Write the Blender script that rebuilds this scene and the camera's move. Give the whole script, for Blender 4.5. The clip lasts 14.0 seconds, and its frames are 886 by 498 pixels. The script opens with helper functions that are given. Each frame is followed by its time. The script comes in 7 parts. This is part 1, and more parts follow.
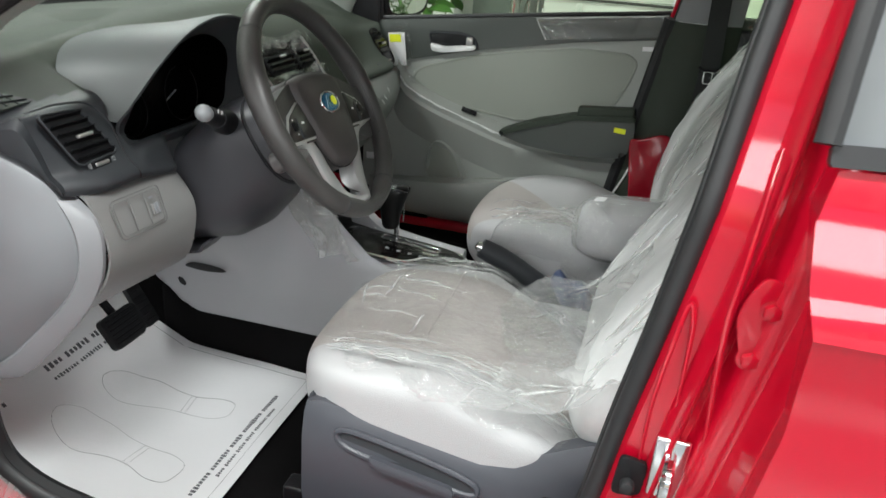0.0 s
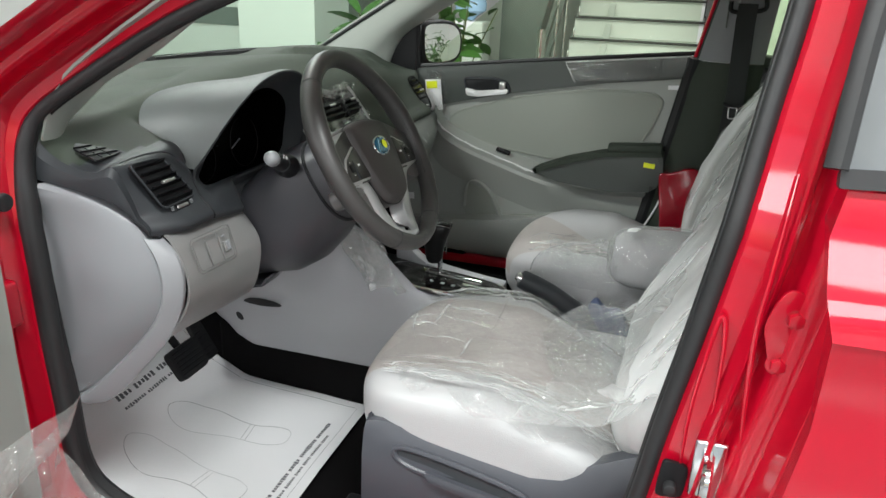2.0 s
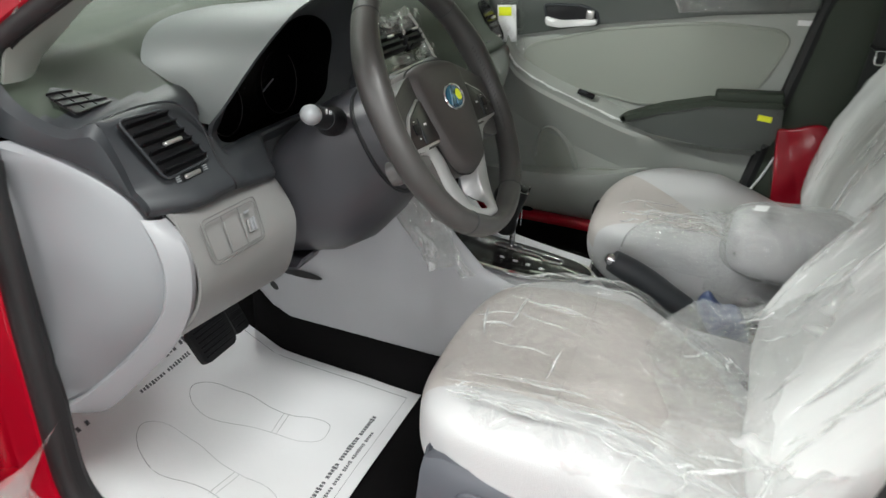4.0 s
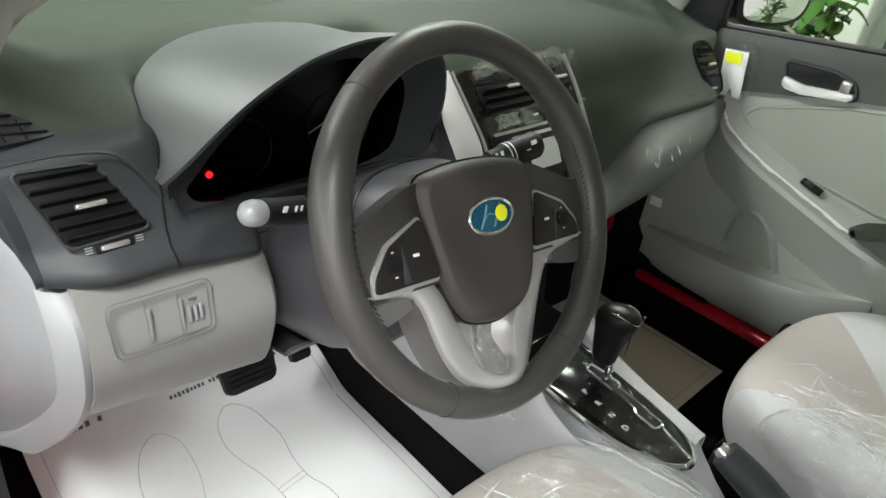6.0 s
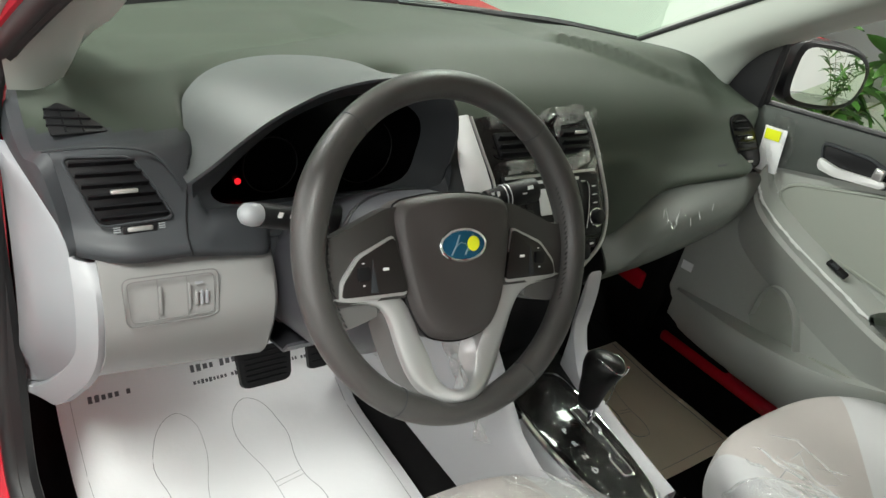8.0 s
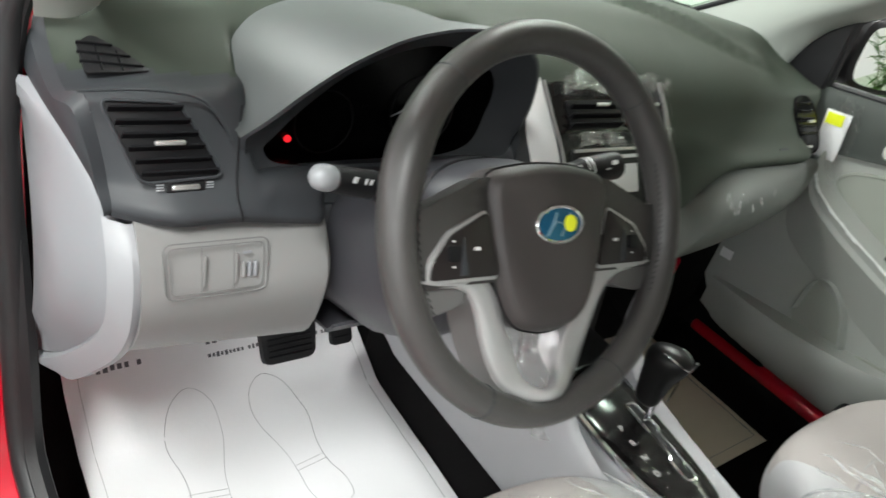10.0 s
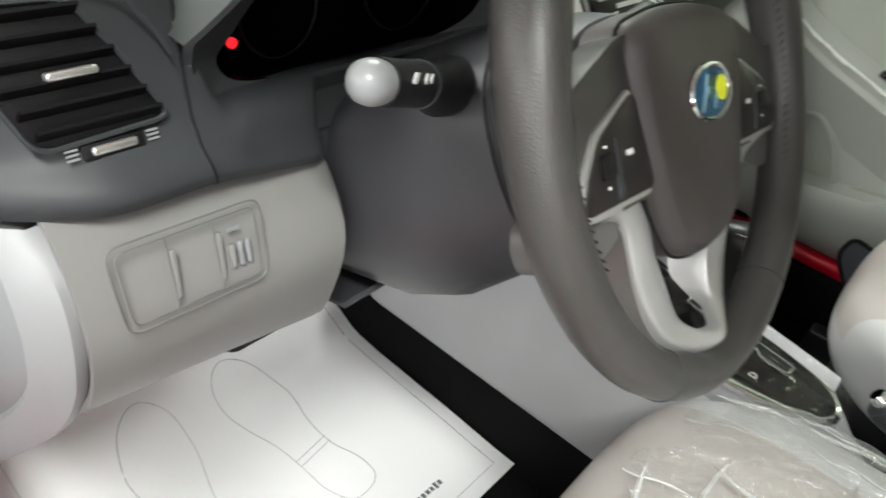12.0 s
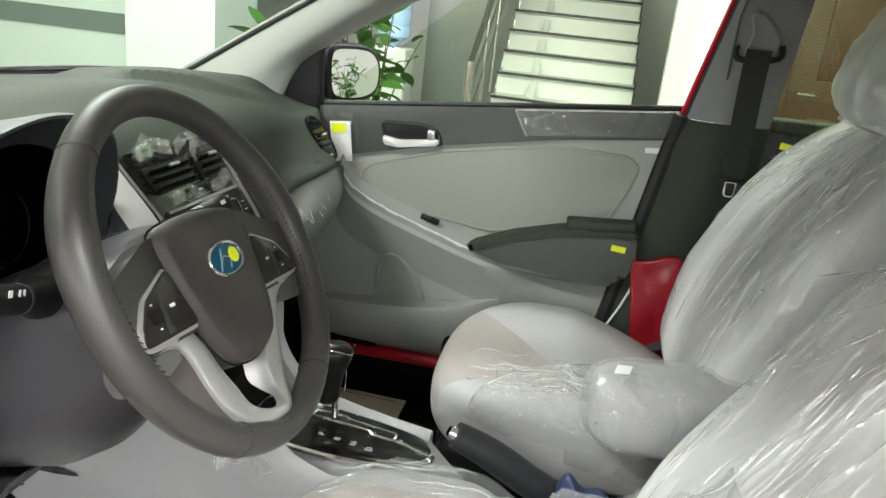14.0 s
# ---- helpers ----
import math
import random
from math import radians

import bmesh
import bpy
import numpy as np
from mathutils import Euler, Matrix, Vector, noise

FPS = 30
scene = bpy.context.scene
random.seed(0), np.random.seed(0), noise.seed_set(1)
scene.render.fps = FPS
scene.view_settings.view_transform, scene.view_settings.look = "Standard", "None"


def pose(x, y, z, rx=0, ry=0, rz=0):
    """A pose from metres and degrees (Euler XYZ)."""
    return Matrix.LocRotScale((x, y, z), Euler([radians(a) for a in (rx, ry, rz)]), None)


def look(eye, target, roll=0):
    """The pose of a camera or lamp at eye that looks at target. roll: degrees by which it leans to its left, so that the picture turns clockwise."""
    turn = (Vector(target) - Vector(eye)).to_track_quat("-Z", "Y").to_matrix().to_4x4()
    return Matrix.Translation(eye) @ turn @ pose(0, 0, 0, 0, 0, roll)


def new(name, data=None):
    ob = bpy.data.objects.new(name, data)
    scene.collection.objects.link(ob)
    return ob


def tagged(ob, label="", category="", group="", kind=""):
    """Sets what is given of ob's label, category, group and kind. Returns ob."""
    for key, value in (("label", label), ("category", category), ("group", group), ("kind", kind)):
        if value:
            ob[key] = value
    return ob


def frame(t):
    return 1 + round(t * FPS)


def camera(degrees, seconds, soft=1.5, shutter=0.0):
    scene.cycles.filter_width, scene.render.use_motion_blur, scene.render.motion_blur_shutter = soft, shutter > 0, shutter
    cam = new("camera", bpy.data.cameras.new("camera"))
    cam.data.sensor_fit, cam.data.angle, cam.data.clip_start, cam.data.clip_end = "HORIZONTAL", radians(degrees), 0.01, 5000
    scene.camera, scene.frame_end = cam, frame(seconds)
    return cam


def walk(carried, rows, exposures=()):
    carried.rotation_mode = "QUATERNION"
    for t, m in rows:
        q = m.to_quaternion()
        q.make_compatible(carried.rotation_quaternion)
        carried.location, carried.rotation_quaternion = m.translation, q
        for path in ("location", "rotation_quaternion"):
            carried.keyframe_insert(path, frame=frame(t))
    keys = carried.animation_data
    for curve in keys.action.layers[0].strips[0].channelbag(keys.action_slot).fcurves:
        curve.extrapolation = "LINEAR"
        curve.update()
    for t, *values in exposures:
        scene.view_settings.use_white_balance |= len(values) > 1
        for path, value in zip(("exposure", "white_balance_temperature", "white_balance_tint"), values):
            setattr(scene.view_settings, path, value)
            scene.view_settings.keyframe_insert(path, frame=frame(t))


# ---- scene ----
cam = camera(63.1, 14.0, shutter=0.45)
PATH = [
    (0, (0.715, -1.401, 1.212), (0.284, 0.39, 0.433), 4.6),
    (0.5, (0.764, -1.451, 1.231), (0.258, 0.35, 0.523), 2.3),
    (1, (0.752, -1.483, 1.23), (0.199, 0.322, 0.571), 2.1),
    (1.5, (0.729, -1.504, 1.232), (0.182, 0.305, 0.578), 2.1),
    (2, (0.712, -1.497, 1.228), (0.186, 0.309, 0.549), 2.4),
    (2.2, (0.71, -1.49, 1.228), (0.183, 0.31, 0.535), 2.1),
    (4.3, (0.564, -1.128, 1.199), (-0.093, 0.534, 0.3), 4.6),
    (4.5, (0.59, -1.052, 1.203), (-0.198, 0.546, 0.294), 6.3),
    (5, (0.639, -0.909, 1.243), (-0.405, 0.505, 0.289), 7.5),
    (5.5, (0.646, -0.836, 1.273), (-0.5, 0.503, 0.327), 8.1),
    (6, (0.619, -0.811, 1.281), (-0.508, 0.49, 0.263), 9.5),
    (6.5, (0.655, -0.791, 1.298), (-0.553, 0.424, 0.265), 12.9),
    (7, (0.715, -0.782, 1.312), (-0.583, 0.38, 0.33), 14.2),
    (7.5, (0.74, -0.783, 1.32), (-0.581, 0.374, 0.362), 13.3),
    (7.7, (0.743, -0.785, 1.322), (-0.574, 0.378, 0.368), 13.2),
    (9.8, (0.662, -0.79, 1.269), (-0.596, 0.424, 0.298), 15.8),
    (10, (0.618, -0.81, 1.255), (-0.629, 0.384, 0.246), 17.1),
    (10.5, (0.436, -0.792, 1.182), (-0.756, 0.375, 0.079), 16.9),
    (11, (0.343, -0.767, 1.132), (-0.737, 0.375, -0.104), 16.5),
    (11.5, (0.338, -0.755, 1.123), (-0.67, 0.496, -0.068), 14.2),
    (12, (0.368, -0.767, 1.117), (-0.515, 0.599, -0.047), 12.4),
    (12.5, (0.407, -0.828, 1.16), (-0.348, 0.744, 0.182), 12.5),
    (13, (0.48, -0.926, 1.198), (-0.139, 0.804, 0.41), 9.4),
    (13.5, (0.574, -0.943, 1.226), (0.252, 0.923, 0.583), 6.7),
    (14, (0.567, -0.951, 1.209), (0.258, 0.932, 0.611), 6.4),
]
EXPOSURES = [(0, -0.25, 6350, 10), (2.2, -0.25, 6350, 10), (4.3, 0.05, 6450, 10), (5, 0.15, 6500, 9), (6, 0.3, 6500, 9), (7.7, 0.3, 6600, 8), (9.8, 0.35, 6450, 10), (11, 0.4, 6400, 11), (12, 0.35, 6600, 9), (12.5, 0.35, 6800, 8), (13, 0.40, 6950, 7), (13.5, 0.44, 6800, 8), (14, 0.37, 6600, 8)]
walk(cam, [(t, look(eye, target, roll)) for t, eye, target, roll in PATH], EXPOSURES)

# ---- world and lights ----
world = bpy.data.worlds.new("showroom_sky")
scene.world = world
world.use_nodes = True
wn = world.node_tree.nodes
sky = wn.new("ShaderNodeTexSky")
sky.sky_type, sky.sun_disc = "NISHITA", False
sky.sun_elevation, sky.sun_rotation = radians(42), radians(200)
world.node_tree.links.new(sky.outputs[0], wn["Background"].inputs[0])
wn["Background"].inputs[1].default_value = 0.12


def area_lamp(name, m, sx, sy, watts, colour):
    lamp = bpy.data.lights.new(name, "AREA")
    lamp.shape, lamp.size, lamp.size_y, lamp.energy, lamp.color = "RECTANGLE", sx, sy, watts, colour
    ob = new(name, lamp)
    ob.matrix_world = m
    return ob


# daylight through the glazed front behind the open door, and added unseen ceiling fills
for lx in (-5.2, -2.45, 0.3, 3.05, 5.8):
    area_lamp("front_daylight", pose(lx, -5.72, 2.30, 90, 0, 0), 2.3, 0.62, 57, (1.0, 0.99, 0.97))
for lx, ly, watts in ((-1.6, -1.9, 150), (1.3, -1.9, 150), (-1.7, 1.7, 102), (1.9, 1.9, 95), (-2.6, 3.0, 4), (0.6, 3.2, 18)):
    area_lamp("ceiling_fill", pose(lx, ly, 3.22), 1.4, 0.28, watts, (0.97, 1.0, 0.96))


# ---- materials ----
def material(name, colour, rough=0.5, metal=0.0, grain=0.0, scale=400.0, spread=0.06, blotch=6.0, coat=0.0, **more):
    m = bpy.data.materials.new(name)
    m.use_nodes = True
    t = m.node_tree
    n, l = t.nodes, t.links
    b = n["Principled BSDF"]
    b.inputs["Base Color"].default_value = (*colour, 1)
    b.inputs["Roughness"].default_value = rough
    b.inputs["Metallic"].default_value = metal
    b.inputs["Coat Weight"].default_value = coat
    for key, value in more.items():
        b.inputs[key.replace("_", " ")].default_value = value
    co = n.new("ShaderNodeTexCoord")
    if spread:
        big = n.new("ShaderNodeTexNoise")
        big.inputs["Scale"].default_value = blotch
        big.inputs["Detail"].default_value = 6
        l.new(co.outputs["Object"], big.inputs["Vector"])
        mix = n.new("ShaderNodeMixRGB")
        mix.inputs[1].default_value = (*[c * (1 - spread) for c in colour], 1)
        mix.inputs[2].default_value = (*[min(1, c * (1 + spread)) for c in colour], 1)
        l.new(big.outputs[0], mix.inputs[0])
        l.new(mix.outputs[0], b.inputs["Base Color"])
        ramp = n.new("ShaderNodeMapRange")
        ramp.inputs["To Min"].default_value = max(0.02, rough * 0.88)
        ramp.inputs["To Max"].default_value = min(1, rough * 1.12)
        l.new(big.outputs[0], ramp.inputs["Value"])
        l.new(ramp.outputs[0], b.inputs["Roughness"])
    if grain:
        fine = n.new("ShaderNodeTexNoise")
        fine.inputs["Scale"].default_value = scale
        fine.inputs["Detail"].default_value = 4
        l.new(co.outputs["Object"], fine.inputs["Vector"])
        bump = n.new("ShaderNodeBump")
        bump.inputs["Strength"].default_value = grain
        bump.inputs["Distance"].default_value = 0.002
        l.new(fine.outputs[0], bump.inputs["Height"])
        l.new(bump.outputs[0], b.inputs["Normal"])
    return m


def film_material(name, haze, gloss, tint, rough, wrinkle, scale, crease, stretch=(1.0, 1.0, 1.0), deep=0.03):
    """Clear polythene: mostly seen through, faintly milky, white along its sharp creases, with a glossy crumpled skin."""
    m = bpy.data.materials.new(name)
    m.use_nodes = True
    n, l = m.node_tree.nodes, m.node_tree.links
    n.remove(n["Principled BSDF"])

    def noise_tex(size, detail, warp):
        t = n.new("ShaderNodeTexNoise")
        t.inputs["Scale"].default_value, t.inputs["Detail"].default_value, t.inputs["Distortion"].default_value = size, detail, warp
        l.new(mp.outputs[0], t.inputs["Vector"])
        return t

    def maths(kind, a, b):
        t = n.new("ShaderNodeMath")
        t.operation = kind
        for i, v in enumerate((a, b)):
            if isinstance(v, float):
                t.inputs[i].default_value = v
            elif v is not None:
                l.new(v, t.inputs[i])
        return t.outputs[0]

    def ranged(v, f0, f1, t0, t1):
        t = n.new("ShaderNodeMapRange")
        for key, x in zip(("From Min", "From Max", "To Min", "To Max"), (f0, f1, t0, t1)):
            t.inputs[key].default_value = x
        l.new(v, t.inputs["Value"])
        return t.outputs[0]

    co = n.new("ShaderNodeTexCoord")
    mp = n.new("ShaderNodeMapping")
    mp.inputs["Scale"].default_value = stretch
    l.new(co.outputs["Object"], mp.inputs[0])
    fold = noise_tex(scale, 4.0, 1.2)
    ridge = ranged(maths("ABSOLUTE", maths("SUBTRACT", fold.outputs[0], 0.5), None), 0.0, 0.05, 1.0, 0.0)
    patch = noise_tex(scale * 0.45, 3.0, 0.4)
    mask = ranged(patch.outputs[0], 0.48, 0.66, 0.0, 1.0)
    lines = maths("MULTIPLY", maths("POWER", ridge, 2.0), mask)
    fine = noise_tex(scale * 2.6, 5.0, 1.5)
    facet = n.new("ShaderNodeTexVoronoi")
    facet.inputs["Scale"].default_value = scale * 1.6
    bent = n.new("ShaderNodeMixRGB")
    bent.inputs[0].default_value = 0.12
    l.new(mp.outputs[0], bent.inputs[1])
    l.new(fine.outputs[1], bent.inputs[2])
    l.new(bent.outputs[0], facet.inputs["Vector"])
    height = maths("ADD", maths("ADD", maths("MULTIPLY", ridge, 0.5), maths("MULTIPLY", fine.outputs[0], 0.5)), maths("MULTIPLY", facet.outputs[0], 0.9))
    bump = n.new("ShaderNodeBump")
    bump.inputs["Strength"].default_value, bump.inputs["Distance"].default_value = wrinkle, deep
    l.new(height, bump.inputs["Height"])
    clear = n.new("ShaderNodeBsdfTransparent")
    clear.inputs[0].default_value = (*tint, 1)
    milk = n.new("ShaderNodeBsdfDiffuse")
    milk.inputs[0].default_value = (0.92, 0.93, 0.925, 1)
    through_light = n.new("ShaderNodeBsdfTranslucent")
    through_light.inputs[0].default_value = (0.84, 0.86, 0.84, 1)
    body = n.new("ShaderNodeMixShader")
    body.inputs[0].default_value = 0.3
    l.new(milk.outputs[0], body.inputs[1])
    l.new(through_light.outputs[0], body.inputs[2])
    skin = n.new("ShaderNodeBsdfGlossy")
    skin.inputs["Roughness"].default_value = rough
    l.new(bump.outputs[0], skin.inputs["Normal"])
    amount = maths("ADD", ranged(patch.outputs[0], 0.3, 0.7, haze * 0.5, haze * 1.5), maths("MULTIPLY", lines, crease))
    m1, m2 = n.new("ShaderNodeMixShader"), n.new("ShaderNodeMixShader")
    l.new(amount, m1.inputs[0])
    l.new(clear.outputs[0], m1.inputs[1])
    l.new(body.outputs[0], m1.inputs[2])
    m2.inputs[0].default_value = gloss
    l.new(m1.outputs[0], m2.inputs[1])
    l.new(skin.outputs[0], m2.inputs[2])
    l.new(m2.outputs[0], n["Material Output"].inputs[0])
    return m


def glass_material(name, tint, gloss=0.08):
    m = bpy.data.materials.new(name)
    m.use_nodes = True
    n, l = m.node_tree.nodes, m.node_tree.links
    n.remove(n["Principled BSDF"])
    clear, shine, mix = n.new("ShaderNodeBsdfTransparent"), n.new("ShaderNodeBsdfGlossy"), n.new("ShaderNodeMixShader")
    clear.inputs[0].default_value = (*tint, 1)
    shine.inputs["Roughness"].default_value = 0.02
    mix.inputs[0].default_value = gloss
    l.new(clear.outputs[0], mix.inputs[1])
    l.new(shine.outputs[0], mix.inputs[2])
    l.new(mix.outputs[0], n["Material Output"].inputs[0])
    return m


def glow_material(name, colour, power):
    m = bpy.data.materials.new(name)
    m.use_nodes = True
    b = m.node_tree.nodes["Principled BSDF"]
    b.inputs["Base Color"].default_value = (*colour, 1)
    b.inputs["Emission Color"].default_value = (*colour, 1)
    b.inputs["Emission Strength"].default_value = power
    return m


PAINT = material("red_car_paint", (0.47, 0.0012, 0.018), 0.42, 0.2, spread=0.05, coat=1.0, Coat_Roughness=0.05, Coat_IOR=1.58, Specular_IOR_Level=0.15)
DASH = material("dark_dash_plastic", (0.038, 0.048, 0.036), 0.62, grain=0.10, scale=1400, Specular_IOR_Level=0.27)
BEZEL = material("slate_plastic", (0.034, 0.037, 0.041), 0.48, grain=0.10, scale=1400, Specular_IOR_Level=0.32)
SHROUD = material("column_plastic", (0.040, 0.040, 0.046), 0.42, grain=0.10, scale=1400)
HEADLINER = material("pale_headliner_cloth", (0.70, 0.69, 0.66), 0.9, grain=0.5, scale=900, spread=0.03)
PILLAR = material("pillar_trim_plastic", (0.33, 0.355, 0.325), 0.5, grain=0.10, scale=1400, spread=0.03)
PALE = material("pale_tunnel_plastic", (0.44, 0.445, 0.46), 0.45, grain=0.10, scale=1400, spread=0.03)
LIGHT = material("light_grey_plastic", (0.222, 0.228, 0.242), 0.40, grain=0.10, scale=1400, spread=0.03)
KNEE = material("knee_panel_plastic", (0.205, 0.203, 0.200), 0.42, grain=0.10, scale=1400, spread=0.03)
# the knee plastic darkened: shade of its grooves put into the colour
SEAM = material("shadowed_seam_plastic", (0.13, 0.13, 0.128), 0.5, spread=0.03)
STRIP = material("pale_edge_plastic", (0.265, 0.27, 0.283), 0.42, grain=0.10, scale=1400, spread=0.03)
GLOVE = material("glovebox_plastic", (0.084, 0.092, 0.082), 0.5, grain=0.10, scale=1400, spread=0.04)
PANEL = material("door_grey_plastic", (0.335, 0.352, 0.325), 0.46, grain=0.10, scale=1400, spread=0.04)
LEDGE = material("door_ledge_plastic", (0.062, 0.070, 0.064), 0.45, grain=0.10, scale=1400)
INSET = material("door_fabric", (0.305, 0.325, 0.285), 0.75, grain=0.5, scale=1200, spread=0.04)
HOOD = material("binnacle_plastic", (0.068, 0.075, 0.074), 0.50, grain=0.10, scale=1400, Specular_IOR_Level=0.62)
BLACK = material("black_plastic", (0.007, 0.007, 0.008), 0.45, grain=0.2, scale=600, Specular_IOR_Level=0.3)
GLOSSY = material("gloss_black", (0.008, 0.007, 0.007), 0.10, spread=0.0, Specular_IOR_Level=0.3)
SLAT = material("vent_slat_plastic", (0.006, 0.006, 0.007), 0.45, spread=0.02, Specular_IOR_Level=0.12)
RUBBER = material("black_rubber", (0.012, 0.0125, 0.0135), 0.58, grain=0.12, scale=400)
GREYRUBBER = material("grey_door_seal", (0.018, 0.0185, 0.0195), 0.5, grain=0.06, scale=500)
CARPET = material("black_carpet", (0.007, 0.0065, 0.0068), 0.95, Specular_IOR_Level=0.08, grain=1.0, scale=500, spread=0.3, blotch=40)
LEATHER = material("wheel_leather", (0.042, 0.040, 0.0385), 0.40, grain=0.22, scale=800, Specular_IOR_Level=0.5, coat=0.15, Coat_Roughness=0.28)
KNOB = material("black_knob_leather", (0.008, 0.008, 0.008), 0.34, grain=0.10, scale=900, Specular_IOR_Level=0.3)
PAD = material("wheel_pad_plastic", (0.048, 0.042, 0.041), 0.46, grain=0.10, scale=1400)
LOBE = material("dark_satin_plastic", (0.12, 0.118, 0.115), 0.38, 0.2, spread=0.04)
PALEFOIL = material("pale_foil_mark", (0.25, 0.42, 0.52), 0.2, 0.6, spread=0.0)
SPOKE = material("satin_spoke_paint", (0.62, 0.62, 0.62), 0.36, 0.72, spread=0.03)
PADBLACK = material("dark_switch_plastic", (0.016, 0.013, 0.013), 0.30, spread=0.0)
SILVER = material("satin_silver", (0.62, 0.61, 0.60), 0.30, 0.85, spread=0.03)
CHEEK = material("bright_satin_plate", (0.74, 0.74, 0.73), 0.36, 0.35, spread=0.02)
CHROME = material("bright_chrome", (0.85, 0.85, 0.86), 0.10, 1.0, spread=0.0)
STEEL = material("brushed_steel", (0.62, 0.62, 0.60), 0.26, 1.0, grain=0.2, scale=200)
SEAT = material("light_grey_leatherette", (0.43, 0.43, 0.435), 0.5, grain=0.4, scale=500, spread=0.03)
FABRIC = material("beige_grey_fabric", (0.41, 0.378, 0.36), 0.85, grain=0.8, scale=1500, spread=0.05)
SEATBASE = material("seat_side_plastic", (0.056, 0.059, 0.070), 0.36, grain=0.10, scale=1400)
PAPER = material("white_mat_paper", (0.73, 0.73, 0.74), 0.6, grain=0.25, scale=60, spread=0.03)
KRAFT = material("cream_mat_paper", (0.86, 0.77, 0.63), 0.7, grain=0.25, scale=60, spread=0.05)
INK = material("grey_ink", (0.10, 0.10, 0.11), 0.8, spread=0.0)
LABELWHITE = material("white_label", (0.85, 0.86, 0.86), 0.35, spread=0.0)
YELLOW = material("yellow_sticker", (0.80, 0.86, 0.02), 0.5, spread=0.0)
BLUEFOIL = material("blue_emblem_foil", (0.02, 0.12, 0.22), 0.15, 0.5, spread=0.25, blotch=60)
REDVINYL = material("red_vinyl", (0.28, 0.004, 0.014), 0.22, grain=0.6, scale=30, spread=0.1)
REDPLASTIC = material("red_button_plastic", (0.65, 0.02, 0.02), 0.35, spread=0.0)
NAVY = material("navy_tape", (0.02, 0.035, 0.09), 0.4, grain=0.8, scale=60)
WEB = material("belt_webbing", (0.022, 0.024, 0.024), 0.85, grain=0.8, scale=900)
WALL = material("white_wall_paint", (0.80, 0.82, 0.79), 0.6, grain=0.1, scale=80, spread=0.02, blotch=1.5)
TILEFLOOR = material("polished_floor_tile", (0.24, 0.25, 0.245), 0.16, spread=0.05, blotch=3)
CEIL = material("white_ceiling", (0.82, 0.82, 0.80), 0.8, grain=0.1, scale=60, spread=0.02)
GREYWALL = material("grey_glossy_wall", (0.20, 0.225, 0.21), 0.22, spread=0.06, blotch=2)
WOOD = material("brown_wood", (0.080, 0.032, 0.012), 0.4, grain=0.4, scale=60, spread=0.25, blotch=9)
LEAF = material("green_leaf", (0.05, 0.13, 0.025), 0.42, spread=0.35, blotch=30)
STEM = material("plant_stem", (0.10, 0.13, 0.04), 0.7, spread=0.2)
POT = material("white_glazed_pot", (0.72, 0.73, 0.70), 0.3, spread=0.04)
WHITEPLASTIC = material("white_appliance_plastic", (0.74, 0.76, 0.76), 0.4, spread=0.03)
BLUEBOTTLE = material("blue_bottle", (0.35, 0.55, 0.70), 0.12, spread=0.05)
DARKSTEP = material("dark_tread_edge", (0.035, 0.036, 0.033), 0.4, spread=0.1)
LENS = material("cluster_lens", (0.002, 0.002, 0.002), 0.25, spread=0.0, Specular_IOR_Level=0.15)
REDLAMP = glow_material("red_tell_tale", (1.0, 0.02, 0.03), 0.9)
STALKEND = material("satin_grey_knob", (0.24, 0.25, 0.26), 0.30, spread=0.03)
FAINTINK = material("faint_ink", (0.22, 0.22, 0.23), 0.8, spread=0.0)
MIRROR = material("mirror_glass", (0.92, 0.94, 0.93), 0.01, 1.0, spread=0.0)
GLASS = glass_material("green_tinted_glass", (0.72, 0.81, 0.66), 0.03)
SCREEN = glass_material("windscreen_glass", (0.60, 0.73, 0.62), 0.035)
# opaque base raised to grey to imitate the pane's pale reflection
DARKGLASS = material("tinted_rear_glass", (0.17, 0.18, 0.185), 0.05, spread=0.0)
SEATFILM = film_material("seat_film", 0.065, 0.13, (0.985, 0.985, 0.98), 0.09, 1.0, 5.0, 0.34, deep=0.034)
BACKFILM = film_material("seat_back_film", 0.80, 0.17, (0.97, 0.98, 0.97), 0.12, 1.0, 3.2, 0.3, (1.0, 1.8, 0.55), deep=0.032)
CLEARFILM = film_material("clear_film", 0.002, 0.12, (0.99, 0.99, 0.99), 0.05, 1.0, 4.5, 0.12, deep=0.05)
CALMFILM = film_material("calm_film", 0.004, 0.022, (0.99, 0.99, 0.99), 0.05, 1.0, 5.0, 0.06, deep=0.008)
MILKFILM = film_material("bag_film", 0.24, 0.14, (0.99, 0.99, 0.99), 0.09, 1.0, 6.0, 0.25, deep=0.035)
# milky white of the folds includes the film's highlights
FOLDGLINT = film_material("fold_glint_film", 0.40, 0.30, (0.98, 0.99, 0.98), 0.10, 0.5, 30.0, 0.5)
TUNNELFILM = film_material("tunnel_film", 0.24, 0.42, (0.98, 0.98, 0.98), 0.07, 1.0, 9.0, 0.8, deep=0.05)
HEMFILM = film_material("hem_film", 0.24, 0.17, (0.98, 0.98, 0.98), 0.10, 1.0, 5.0, 0.5, deep=0.045)
PUCKER = film_material("pucker_film", 0.05, 0.26, (0.98, 0.98, 0.98), 0.07, 0.5, 30.0, 0.5)
